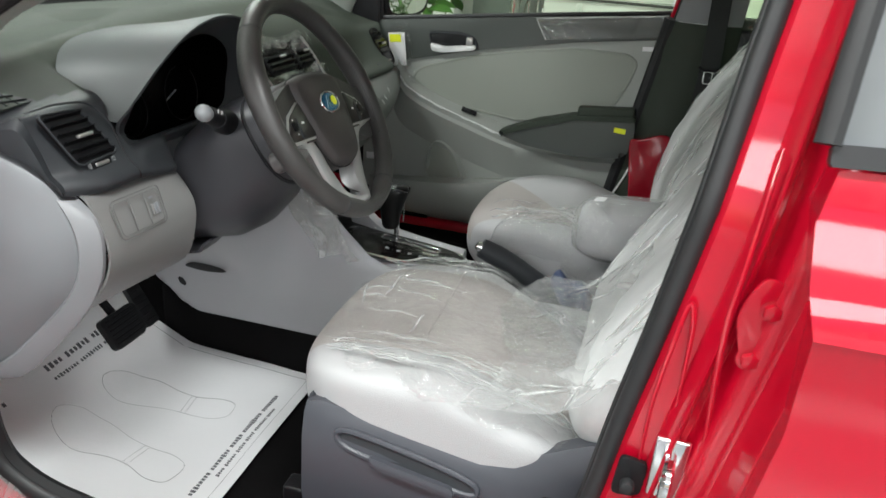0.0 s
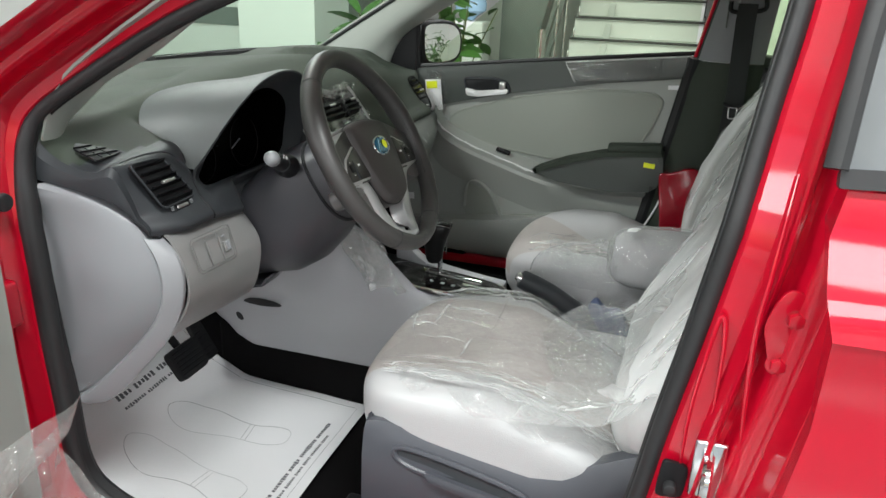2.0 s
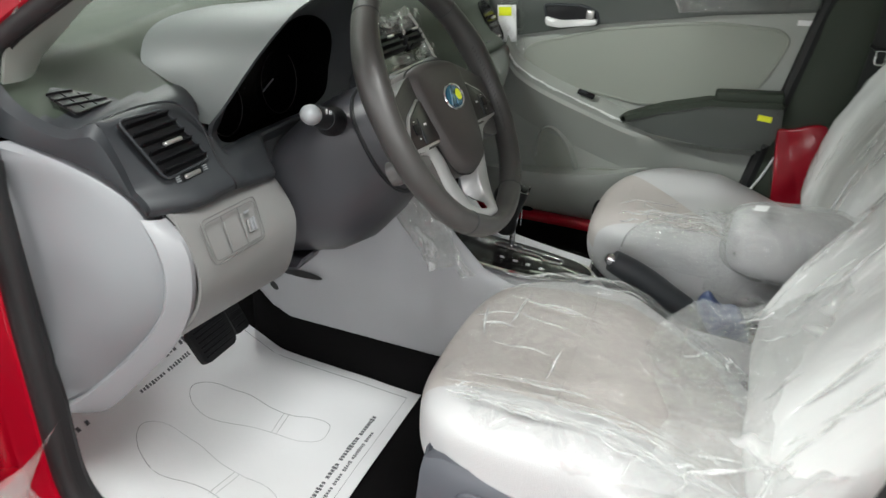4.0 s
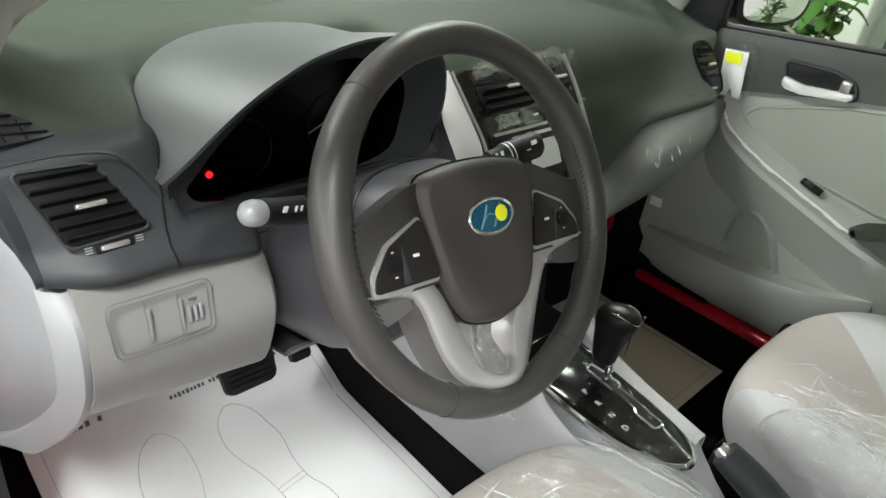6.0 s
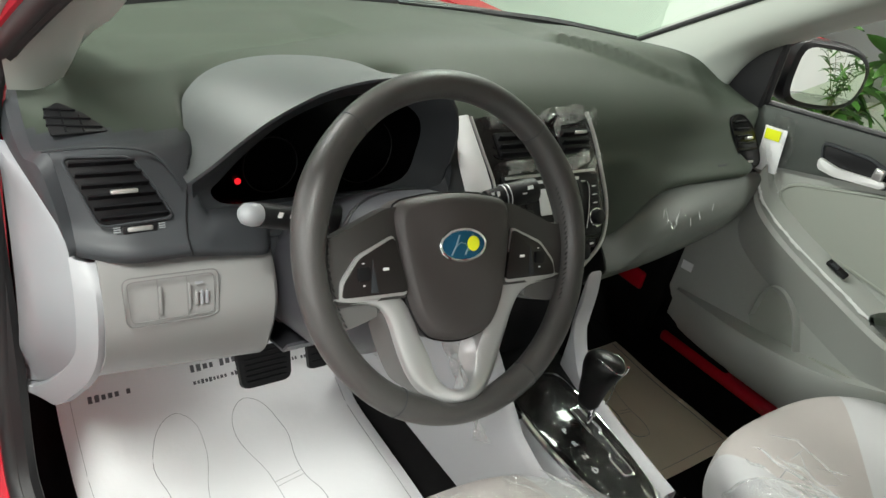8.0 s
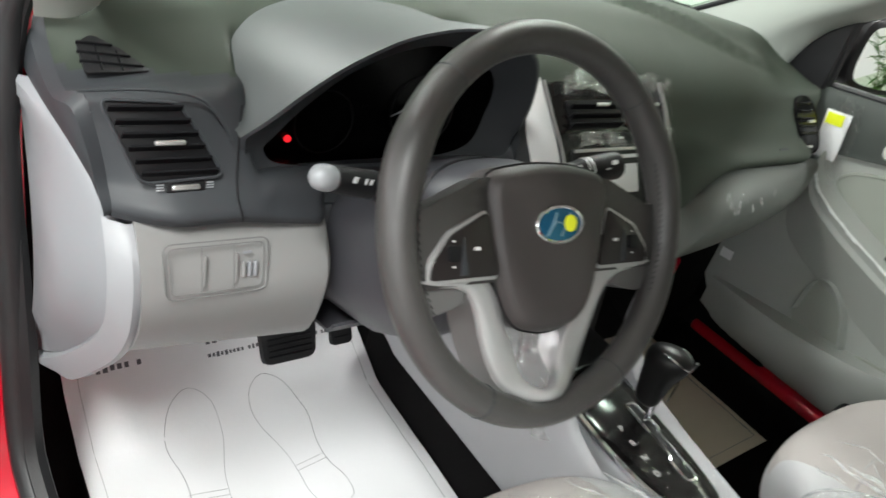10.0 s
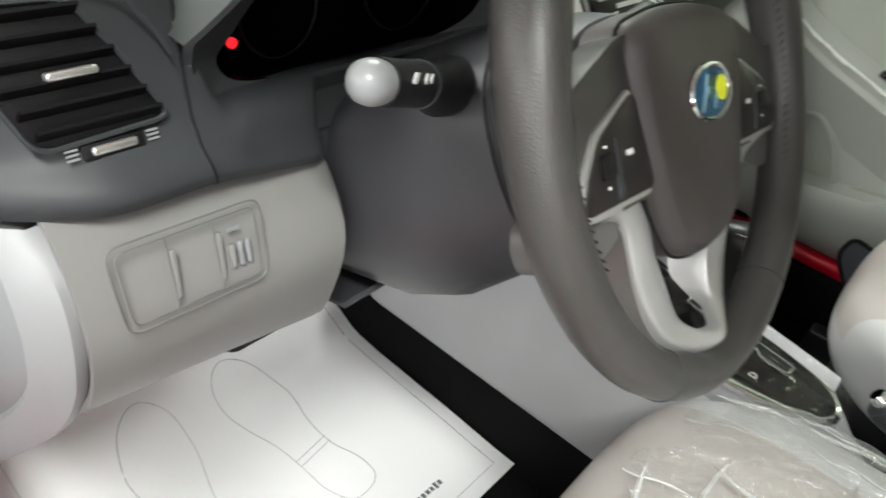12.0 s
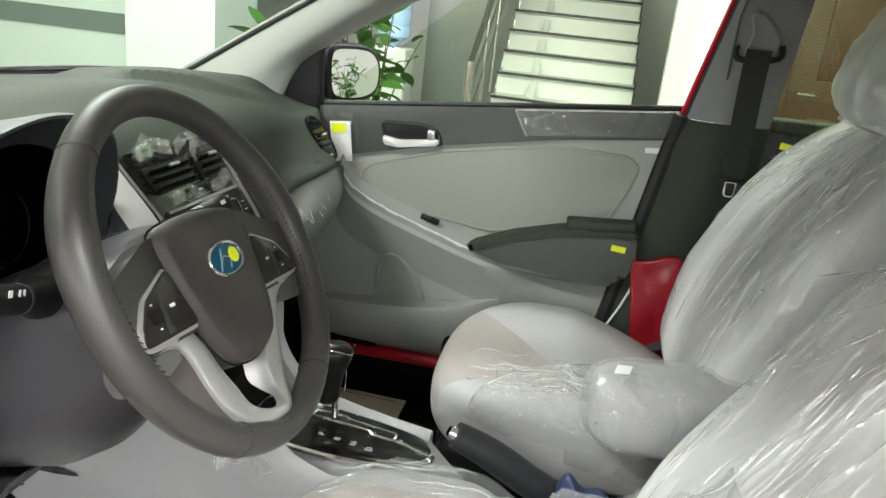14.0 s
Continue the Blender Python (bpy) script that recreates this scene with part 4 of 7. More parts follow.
    part("vent_rim", tube([m @ Vector((x, y, 0.0025)) for x, y in oval], 0.0016, 6, True), SLAT, v)
    for i in range(5):
        z = 0.040 - i * 0.0145
        f = (0.052 - z) / 0.104
        x0, x1 = -0.050 + 0.034 * f, -0.002 + 0.058 * f - 0.012 * (1 - f)
        part("slat", slab([(x0, -0.008), (x1, -0.008), (x1, 0.005), (x0, 0.005)], m @ pose(0, z, 0.003, 58, 0, 0), 0.0025, 0.0008), SLAT, v)
    part("slider", rbox(0.022, 0.006, 0.008, 0.002, m @ pose(-0.002, 0.006, 0.010)), SILVER, v, "bright slider")
    part("thumbwheel", rbox(0.020, 0.005, 0.006, 0.002, m @ pose(0.014, -0.043, 0.003)), SILVER, v, "bright thumbwheel")
    m = frame_of((0.0325, 0.513, 0.893), (0, 1, 0.05), (-0.7, 0, 1))
    part("airbag_mark", rbox(0.026, 0.0035, 0.0012, 0, m), BEZEL, d, "small embossed mark")
    # knee panel below the driver's vent, with its switch plate
    rows = []
    for y in np.linspace(-0.634, -0.440, 14):
        f = (y + 0.634) / 0.229
        rows.append([Vector((p.x, y, p.z)) for p in spline([(0.022, 0, 0.866 - 0.014 * f), (0.038 + 0.008 * f, 0, 0.851 - 0.014 * f), (0.060 + 0.01 * f, 0, 0.800), (0.055 + 0.012 * f, 0, 0.750), (0.02 + 0.03 * f, 0, 0.700), (-0.05 + 0.05 * f, 0, 0.645 + 0.03 * f), (-0.12, 0, 0.62 + 0.03 * f)], 20)])
    inner = [Vector((p.x - 0.006, p.y + 0.006, p.z)) for p in rows[-1]]
    rows.append(inner)
    rows.append([Vector((p.x - 0.10, p.y + 0.004, p.z)) for p in inner])
    knee = part("knee_panel", shell(rows, 0.004), KNEE, d, "pale grey knee panel")
    m = frame_of((0.0590, -0.563, 0.822), (0, 1, -0.03), (-0.30, 0, 1))
    for w, h, r, deep in ((0.0535, 0.0285, 0.010, 0.0008), (0.0485, 0.0240, 0.007, 0.0005)):
        ring = round_poly([(-w, h), (w, h), (w, -h), (-w + 0.004, -h)], r)
        part("switch_plate_groove", tube([m @ Vector((x, y, 0.0006)) for x, y in ring], deep, 6, True), SEAM, knee)
    for x in (-0.0160, 0.0165):
        part("switch_groove", tube([m @ Vector((x, 0.0235, 0.0006)), m @ Vector((x + 0.001, -0.0235, 0.0012))], 0.0005, 5), SEAM, knee)
        part("switch_rib", rbox(0.0035, 0.032, 0.002, 0.0008, m @ pose(x + 0.0032, -0.001, 0.0008)), KNEE, knee)
    for x in (0.0275, 0.0335, 0.0395):
        part("dimmer_wheel", rbox(0.0042, 0.017, 0.004, 0.0016, m @ pose(x, -0.004, 0.0015)), LIGHT if x > 0.03 else KNEE, knee)
    part("dimmer_mark", rbox(0.009, 0.003, 0.0008, 0, m @ pose(0.031, 0.014, 0.0008)), LIGHT, knee, "small pale mark")
    on_knee = lambda y, z: Vector((0.0615 + 0.012 * (y + 0.634) / 0.229 - 3.6 * max(0.0, 0.790 - z) ** 1.8 - 0.002, y, z))
    part("pull_seam", tube([on_knee(y, z) for y, z in ((-0.612, 0.712), (-0.606, 0.728), (-0.598, 0.737), (-0.586, 0.740))], 0.0008, 5), SEAM, knee)
    part("pull_seam", tube([on_knee(y, z) for y, z in ((-0.500, 0.757), (-0.468, 0.761), (-0.458, 0.757), (-0.459, 0.748))], 0.0008, 5), SEAM, knee)
    # outer strip and end cap
    cap = [(-0.128, 0.942), (-0.06, 0.922), (0.0, 0.875), (0.026, 0.797), (0.004, 0.715), (-0.07, 0.628), (-0.120, 0.590)]
    strip = [(0.016, 0.858), (0.042, 0.834), (0.050, 0.800), (0.044, 0.752), (0.020, 0.698), (-0.024, 0.642), (-0.086, 0.576), (-0.12, 0.566)]
    lining = [(0.004, 0.862), (0.022, 0.832), (0.030, 0.795), (0.022, 0.748), (-0.010, 0.698), (-0.060, 0.642), (-0.112, 0.592), (-0.128, 0.585)]
    capc = spline([(x, 0, z) for x, z in cap], 26)
    strc = spline([(x, 0, z) for x, z in strip], 26)
    linc = spline([(x, 0, z) for x, z in lining], 26)
    rows = []
    for i in range(26):
        a = capc[i]
        y = -0.652 - 0.042 * max(0.0, 1 - i / 10) ** 1.3 - 0.025 * max(0, (i - 18) / 7)
        back = Vector((-0.165, -0.680, 0.575 + 0.36 * (1 - i / 25)))
        rows.append([back, back.lerp(a, 0.35) + Vector((0, -0.698 - (back.y + (a.y - back.y) * 0.35), 0)), Vector((a.x - 0.045, min(y - 0.022, -0.686), back.z * 0.3 + a.z * 0.7)), Vector((a.x - 0.016, y - 0.014, a.z - 0.004)), Vector((a.x - 0.003, y - 0.004, a.z - 0.001)), Vector((a.x, y, a.z - 0.001)), Vector((a.x - 0.004, y + 0.030, a.z - 0.002))])
    part("end_cap", grid(rows), LIGHT, d, "large pale grey end cap")
    rows = []
    for i in range(26):
        a, b = linc[i], strc[i]
        q = 0.040 * max(0, (i - 11) / 14) ** 1.4
        rows.append([Vector((a.x - 0.012, -0.646 - q, a.z)), Vector((a.x - 0.002, -0.656 - q, a.z)), Vector((a.x + 0.002, -0.658 - q, a.z)), Vector(((a.x + b.x) / 2 + 0.003, -0.652 - q, (a.z + b.z) / 2)), Vector((b.x + 0.004, -0.640 - q, b.z)), Vector((b.x + 0.003, -0.632 - q * 0.8, b.z)), Vector((b.x - 0.016, -0.624 - q * 0.6, b.z))])
    part("edge_strip", grid(rows), STRIP, d, "pale curved edge strip")
    # lower centre panel that runs from the knee panel down to the tunnel
    def tunnel_row(x):
        """The pale lower panel at x: flares out under the column, hugs the tunnel further back."""
        f = max(0.0, min(1.0, (x + 0.03) / 0.13))
        f = f * f * (3 - 2 * f)
        top = np.interp(x, (0.10, 0.12, 0.16, 0.20, 0.25, 0.30), (0.735, 0.724, 0.690, 0.650, 0.605, 0.585))
        foot = 0.385 + 0.11 * max(0.0, (-0.16 - x) / 0.10) ** 2
        front = [(-0.385, 0.690), (-0.30, 0.655), (-0.225, 0.602), (-0.168, 0.545), (-0.128, 0.470), (-0.105, 0.415), (-0.094, foot)]
        rear = [(-0.112, top), (-0.122, top - 0.012), (-0.128, top - 0.25 * (top - 0.385)), (-0.126, top - 0.5 * (top - 0.385)), (-0.118, top - 0.75 * (top - 0.385)), (-0.104, 0.405), (-0.094, 0.385)]
        return spline([(x, a[0] + (b[0] - a[0]) * f, max(foot, a[1] + (b[1] - a[1]) * f)) for a, b in zip(front, rear)], 18)

    def on_tunnel(x, k, lift):
        r, q = tunnel_row(x), tunnel_row(x + 0.01)
        i = min(16, int(k))
        p = r[i].lerp(r[i + 1], k - i)
        out = (r[i + 1] - r[i]).cross(q[i] - r[i]).normalized()
        return p + (out if out.y < 0 else -out) * lift

    rows = [tunnel_row(x) for x in np.linspace(-0.262, 0.34, 34)]
    part("tunnel_carpet", rbox(0.75, 0.18, 0.20, 0.012, pose(0.10, 0.0, 0.330)), CARPET, d, "black carpet on the tunnel")
    gap = [(x, k) for x, k in smooth_poly([(-0.148, 8.9), (-0.126, 8.15), (-0.095, 7.85), (-0.062, 8.05), (-0.047, 8.5), (-0.062, 8.9), (-0.105, 9.15)], 26)]
    part("tunnel_vent", grid([[on_tunnel(x, k, 0.006) for x, k in gap], [on_tunnel(-0.085 + (x + 0.085) * 0.5, 8.5 + (k - 8.5) * 0.5, 0.006) for x, k in gap], [on_tunnel(-0.085 + (x + 0.085) * 0.05, 8.5 + (k - 8.5) * 0.05, 0.006) for x, k in gap]], True, False, True), BLACK, d, "dark oval opening")
    part("fixing_hole", grid([[on_tunnel(-0.180 + r * math.cos(a), 11.0 + 62 * r * math.sin(a), 0.006) for a in np.linspace(0, 2 * math.pi, 14, False)] for r in (0.009, 0.001)], True, False, True), BLACK, d, "small dark fixing hole")
    part("tunnel_side", shell(rows, 0.004), PALE, d, "pale grey lower centre panel")
    rows = [[Vector((x, y, z)) for x, z in ((0.06 - 0.1 * f, 0.715), (0.05 - 0.1 * f, 0.700), (-0.05, 0.675), (-0.20, 0.66))] for y, f in ((-0.412, 0), (-0.36, 0), (-0.30, 0.1), (-0.23, 0.3))]
    part("under_column_panel", shell(rows, 0.004), SHROUD, d)
    # glovebox
    rows = []
    for y in np.linspace(0.185, 0.662, 16):
        f = (y - 0.185) / 0.477
        top = 0.866 - 0.085 * math.exp(-((y - 0.20) / 0.085) ** 2)
        bulge = 0.05 * math.sin(math.pi * min(1, f * 0.75 + 0.25)) ** 0.7
        rows.append([Vector((p.x, y, p.z)) for p in spline([(0.03, 0, top), (0.045 + bulge * 0.3, 0, top - 0.010), (0.045 + bulge, 0, top - 0.045), (0.03 + bulge, 0, 0.765 - 0.05 * (1 - f) ** 2), (-0.01 + bulge, 0, 0.725 - 0.05 * (1 - f) ** 2), (-0.10, 0, 0.69)], 16)])
    rows.append([Vector((p.x - 0.02, 0.672, p.z)) for p in rows[-1]])
    box = part("glovebox", shell(rows, 0.004), GLOVE, d, "grey glovebox lid")
    part("film_folds", streaks(lambda a, b: Vector((0.0955 - 0.017 * b, 0.36 + 0.085 * a, 0.836 + 0.015 * b)), 4.4, 12, 1.25, 0.25), FOLDGLINT, box, "creases of clear film with whitened glints")["kind"] = "stuff"
    part("kick_panel", rbox(0.42, 0.05, 0.62, 0.02, pose(-0.285, 0.690, 0.60)), CARPET, d, "black footwell side")
    part("bulkhead", rbox(0.02, 1.36, 0.5, 0, pose(-0.28, 0, 0.75)), CARPET, d)
    return d


dashboard()


# ---- centre stack and console ----
STACK = frame_of((0.044, 0.008, 0.900), (0, 1, 0), (-0.62, 0, 1))

def bars(parent, m, rows, mat=LABELWHITE):
    """Short plain bars that stand for lettering too small to read."""
    for x, y, w, h in rows:
        part("legend", rbox(w, h, 0.0008, 0, m @ pose(x, y, 0)), mat, parent)


def centre_stack():
    c = thing("centre_stack", (0.02, 0.0, 0.65), "gloss black centre stack with radio and vents in crumpled clear film", "centre console")
    m = STACK
    face = round_poly([(-0.128, 0.112), (0.116, 0.112), (0.131, 0.022), (0.134, -0.045), (0.110, -0.101), (0.060, -0.134), (-0.05, -0.134), (-0.09, -0.101), (-0.104, -0.045), (-0.104, 0.012)], 0.022, 5)
    part("fascia", slab(face[::-1], m @ pose(0, 0, -0.085), 0.087, 0.005), GLOSSY, c)
    right = spline([(0.113, 0.113, 0.002), (0.124, 0.07, 0.003), (0.131, 0.022, 0.003), (0.134, -0.045, 0.003), (0.112, -0.100, 0.003), (0.062, -0.134, 0.002)], 30)
    part("edge_trim", tube([m @ q for q in right], 0.0034, 8), SILVER, c, "satin silver edge trim")
    left = spline([(-0.130, 0.113, 0.002), (-0.116, 0.06, 0.003), (-0.103, 0.012, 0.003), (-0.103, -0.045, 0.003), (-0.09, -0.100, 0.003), (-0.052, -0.134, 0.002)], 30)
    part("edge_trim", tube([m @ q for q in left], 0.0022, 8), SILVER, c, "satin silver edge trim")
    # broad silver cheek beside the wheel
    rows = [[m @ Vector((x, y, z)) for x, z in ((a - 0.012, -0.075), (a, -0.030), (a + 0.004, -0.020), (a + (b - a) * 0.5, -0.010), (b - 0.003, 0.0), (b, 0.0))] for a, b, y in ((-0.158, -0.133, 0.116), (-0.154, -0.122, 0.075), (-0.150, -0.112, 0.040), (-0.148, -0.106, 0.012), (-0.146, -0.106, -0.045), (-0.13, -0.094, -0.10))]
    part("cheek", shell(rows, 0.003), CHEEK, c, "broad satin silver cheek")
    for x0, x1, s0 in ((-0.094, 0.020, 0.012), (0.038, 0.109, 0.004)):
        xc = (x0 + x1) / 2
        v = part("air_vent", slab(round_poly([(x0, 0.087), (x0 + s0, 0.046), (x1, 0.050), (x1 - 0.004, 0.088)], 0.006), m, 0.006, 0.002), BLACK, c)
        for i in range(3):
            part("slat", slab([(x0 + 0.006, -0.008), (x1 - 0.006, -0.008), (x1 - 0.006, 0.006), (x0 + 0.006, 0.006)], m @ pose(0, 0.079 - 0.0125 * i, 0.009, 60, 0, 0), 0.0022, 0.0006), SLAT, v)
        part("slider", rbox(0.026, 0.005, 0.007, 0.002, m @ pose(xc + 0.008, 0.080, 0.013)), SILVER, v, "bright slider")
    haz = part("hazard_switch", rbox(0.05, 0.016, 0.006, 0.002, m @ pose(0.012, 0.034, 0.004)), BLACK, c)
    bars(haz, m @ pose(0, 0, 0.0076), [(0.012, 0.034, 0.010, 0.003)])
    cx = 0.012
    radio = part("radio", slab(round_poly([(-0.090, -0.086), (0.112, -0.086), (0.118, 0.020), (-0.088, 0.022)], 0.008), m, 0.006, 0.002), BLACK, c)
    part("slot_bar", rbox(0.195, 0.0045, 0.003, 0.001, m @ pose(0.014, 0.0185, 0.0065)), SILVER, radio, "satin silver bar")
    part("slot", rbox(0.12, 0.005, 0.002, 0, m @ pose(cx, 0.008, 0.0065)), WHITEPLASTIC, radio)
    part("display", slab(round_poly([(-0.020, -0.044), (0.046, -0.044), (0.046, -0.003), (-0.020, -0.003)], 0.003), m @ pose(0, 0, 0.0065), 0.0012), WHITEPLASTIC, radio, "pale unlit radio display")
    for side in (-1, 1):
        ring = spline([(cx + side * 0.062, 0.002, 0.0075), (cx + side * 0.080, -0.004, 0.0075), (cx + side * 0.074, -0.045, 0.0075), (cx + side * 0.064, -0.074, 0.0075)], 16)
        part("button_trim", tube([m @ q for q in ring], 0.0014, 6), CHROME, radio)
        x = cx + side * 0.090
        k = part("knob", rod(0.0125, 0.012, m @ pose(x, -0.059, 0.006), 24, bevel=0.003), BLACK, radio)
        part("knob_ring", tube([m @ Vector((x + 0.0145 * math.cos(a), -0.059 + 0.0145 * math.sin(a), 0.008)) for a in np.linspace(0, 2 * math.pi, 24, False)], 0.0018, 6, True), CHROME, k)
        for i in range(3):
            b = part("radio_button", rbox(0.020, 0.010, 0.004, 0.001, m @ pose(x, -0.008 - 0.0135 * i, 0.007)), BLACK, radio)
            bars(b, m @ pose(0, 0, 0.0094), [(x, -0.008 - 0.0135 * i, 0.009, 0.0016)])
            part("side_button", rbox(0.013, 0.011, 0.004, 0.001, m @ pose(cx + side * 0.055, -0.010 - 0.0145 * i, 0.007)), BLACK, radio)
    for i in range(6):
        part("preset_button", rbox(0.014, 0.009, 0.004, 0.001, m @ pose(cx - 0.0425 + 0.017 * i, -0.064, 0.007)), BLACK, radio)
    heat = part("heater_panel", slab(round_poly([(-0.078, -0.091), (0.104, -0.091), (0.058, -0.129), (-0.045, -0.129)], 0.008), m, 0.004, 0.001), BLACK, c)
    for x in (-0.034, 0.012, 0.058):
        k = part("heater_knob", rod(0.014, 0.012, m @ pose(x, -0.110, 0.004), 24, bevel=0.003), BLACK, heat)
        part("knob_ring", tube([m @ Vector((x + 0.0155 * math.cos(a), -0.110 + 0.0155 * math.sin(a), 0.005)) for a in np.linspace(0, 2 * math.pi, 24, False)], 0.0014, 6, True), SILVER, k)
    b = part("heater_button", rbox(0.018, 0.012, 0.004, 0.001, m @ pose(0.084, -0.100, 0.005)), BLACK, heat)
    bars(b, m @ pose(0, 0, 0.0074), [(0.084, -0.100, 0.008, 0.003)])
    # dark cubby under the stack
    part("cubby_back", rbox(0.012, 0.20, 0.22, 0.003, pose(0.055, 0.005, 0.690, 0, -8, 0)), BLACK, c, "dark storage cubby")
    part("cubby_floor", rbox(0.16, 0.18, 0.01, 0.003, pose(0.13, 0.005, 0.594)), BLACK, c)
    part("cubby_roof", rbox(0.07, 0.13, 0.01, 0.003, pose(0.085, 0.012, 0.782, 0, 10, 0)), BLACK, c)
    # clear film, crumpled over the face
    def sheet(x0, x1, y0, y1, nx, ny, seed):
        return grid([[m @ Vector((x0 + (x1 - x0) * u, y0 + (y1 - y0) * v, 0.014 + 0.010 * noise.noise(Vector((u * nx * 0.3, v * ny * 0.3, seed))) + 0.005 * noise.noise(Vector((u * nx * 0.7, v * ny * 0.8, seed + 3))))) for u in np.linspace(0, 1, nx)] for v in np.linspace(0, 1, ny)])

    for x0, x1, y0, y1, nx, ny in ((-0.108, 0.122, 0.122, 0.090, 30, 8), (-0.100, 0.112, 0.044, 0.016, 30, 8), (0.105, 0.128, 0.110, -0.06, 6, 26)):
        part("wrapping_film", sheet(x0, x1, y0, y1, nx, ny, 1.5 + x0), CALMFILM, c, "crumpled clear protective film")
    # puckers of the film that catch the light
    r = random.Random(12)
    bm = bmesh.new()
    for x, y, size, turn in ((-0.085, 0.108, 0.020, 0.2), (-0.050, 0.112, 0.026, -0.3), (0.000, 0.104, 0.018, 0.5), (0.030, 0.094, 0.016, 1.2), (0.060, 0.110, 0.028, 0.1), (0.106, 0.104, 0.014, 0.6),
                             (-0.060, 0.034, 0.022, 0.1), (-0.012, 0.030, 0.020, -0.4), (0.060, 0.036, 0.024, 0.3), (0.100, 0.028, 0.018, 0.8)):
        q = m @ pose(x, y, 0.017) @ Matrix.Rotation(turn, 4, "Z")
        rows = [[q @ Vector((1.3 * size * u * r.uniform(0.7, 1.1), size * 0.5 * v * r.uniform(0.6, 1.2), 0.005 * r.uniform(-1, 1))) for u in (-1, -0.4, 0.2, 1)] for v in (-1, 0, 1)]
        grid(rows, bm=bm)
    part("pucker", bm, PUCKER, c, "bright puckers of clear film", False)["kind"] = "stuff"
    return c


centre_stack()


def console():
    c = thing("centre_console", (0.45, 0.0, 0.27), "pale grey tunnel console with a gloss black gear plate", "centre console")
    rows = []
    for x in np.linspace(0.08, 0.98, 20):
        top = 0.590 - 0.10 * min(1, max(0, x - 0.43) / 0.06)
        w = 0.088 - 0.012 * min(1, max(0, x - 0.43) / 0.06)
        v = 0.066 - 0.020 * min(1, max(0, (x - 0.15) / 0.2)) + 0.03 * min(1, max(0, x - 0.45) / 0.1)
        rows.append([Vector((x, q.x, q.z)) for q in spline([(-w - 0.02, 0, 0.42), (-w - 0.012, 0, 0.47), (-w, 0, top - 0.03), (-w + 0.02, 0, top), (v - 0.02, 0, top), (v, 0, top - 0.03), (v + 0.010, 0, 0.47), (v + 0.016, 0, 0.42)], 26)])
    part("shell", grid(rows), PALE, c)
    part("tunnel", rbox(0.60, 0.24, 0.20, 0.03, pose(0.75, 0.0, 0.345)), CARPET, c, "black carpeted tunnel")
    # gear plate
    pts = [(0.150, -0.030), (0.17, -0.064), (0.24, -0.078), (0.31, -0.080), (0.37, -0.072), (0.418, -0.048), (0.432, -0.018), (0.412, 0.010), (0.36, 0.026), (0.30, 0.036), (0.23, 0.044), (0.17, 0.046), (0.15, 0.03)]
    m = pose(0, 0, 0.598, 0, 2, 0)
    ring = smooth_poly(pts, 48)
    plate = part("gear_plate", slab(ring, m, 0.010, 0.004), GLOSSY, c, "gloss black gear plate in clear film")
    part("plate_rim", tube([m @ Vector((x, y, 0.004)) for x, y in ring], 0.006, 8, True), CHROME, plate, "bright silver plate rim")
    gate = [(0.234, 0.004), (0.234, 0.021), (0.286, 0.021), (0.290, 0.014), (0.372, 0.004), (0.370, -0.014), (0.335, -0.012), (0.330, -0.004), (0.29, 0.0)]
    part("gate_slot", slab(round_poly(gate, 0.004), m @ pose(0, 0, 0.0085), 0.003, 0.001), BLACK, plate)
    part("gate_rim", tube([m @ Vector((x, y, 0.012)) for x, y in round_poly([(a + 0.0, b) for a, b in gate], 0.004)], 0.0022, 6, True), CHROME, plate, "bright gate rim")
    for i, letter in enumerate("PRND"):
        cu = bpy.data.curves.new("gear_letter", "FONT")
        cu.body, cu.size, cu.extrude = letter, 0.013, 0.0004
        tmp = new("letter_tmp", cu)
        me = bpy.data.meshes.new_from_object(tmp)
        bpy.data.objects.remove(tmp)
        me.materials.append(LABELWHITE)
        ob = new("gear_letter", me)
        ob.parent, ob.matrix_basis = plate, m @ pose(0.268 + 0.026 * i, -0.040 - 0.004 * i, 0.0105, 0, 0, 90)
    # selector
    lever = part("gear_lever", tube(spline([(0.268, 0.012, 0.600), (0.266, 0.012, 0.635), (0.262, 0.012, 0.655)], 6), 0.006, 10), CHROME, c, "bright gear lever stem")
    prof = [(0.010, 0.0), (0.014, 0.006), (0.0165, 0.025), (0.020, 0.05), (0.0245, 0.070), (0.0235, 0.084), (0.014, 0.092), (0.002, 0.0945)]
    mk = frame_of((0.262, 0.012, 0.612), (0, -1, 0), (1, 0, 0.10)) @ Matrix.Translation((0, 0, 0.014)) @ Matrix.Diagonal((1.12, 1.22, 1.08, 1))
    rows = []
    for r, z in [(q.x, q.z) for q in spline([(a, 0, b) for a, b in prof], 22)]:
        rows.append([mk @ Vector((r * math.cos(a) * 0.86, r * math.sin(a) * 1.1 + 0.012 * (z / 0.09) ** 2 - 0.006, z)) for a in np.linspace(0, 2 * math.pi, 20, False)])
    knob = part("gear_knob", grid(rows, True, False, True), KNOB, c, "black gear knob with a silver rim")
    rows = [mk @ Vector((0.017 * math.cos(a), 0.008 + 0.022 * math.sin(a), 0.079 + 0.010 * math.cos(a) ** 2)) for a in np.linspace(0, 2 * math.pi, 28, False)]
    part("knob_trim", tube(rows, 0.0014, 6, True), CHROME, knob)
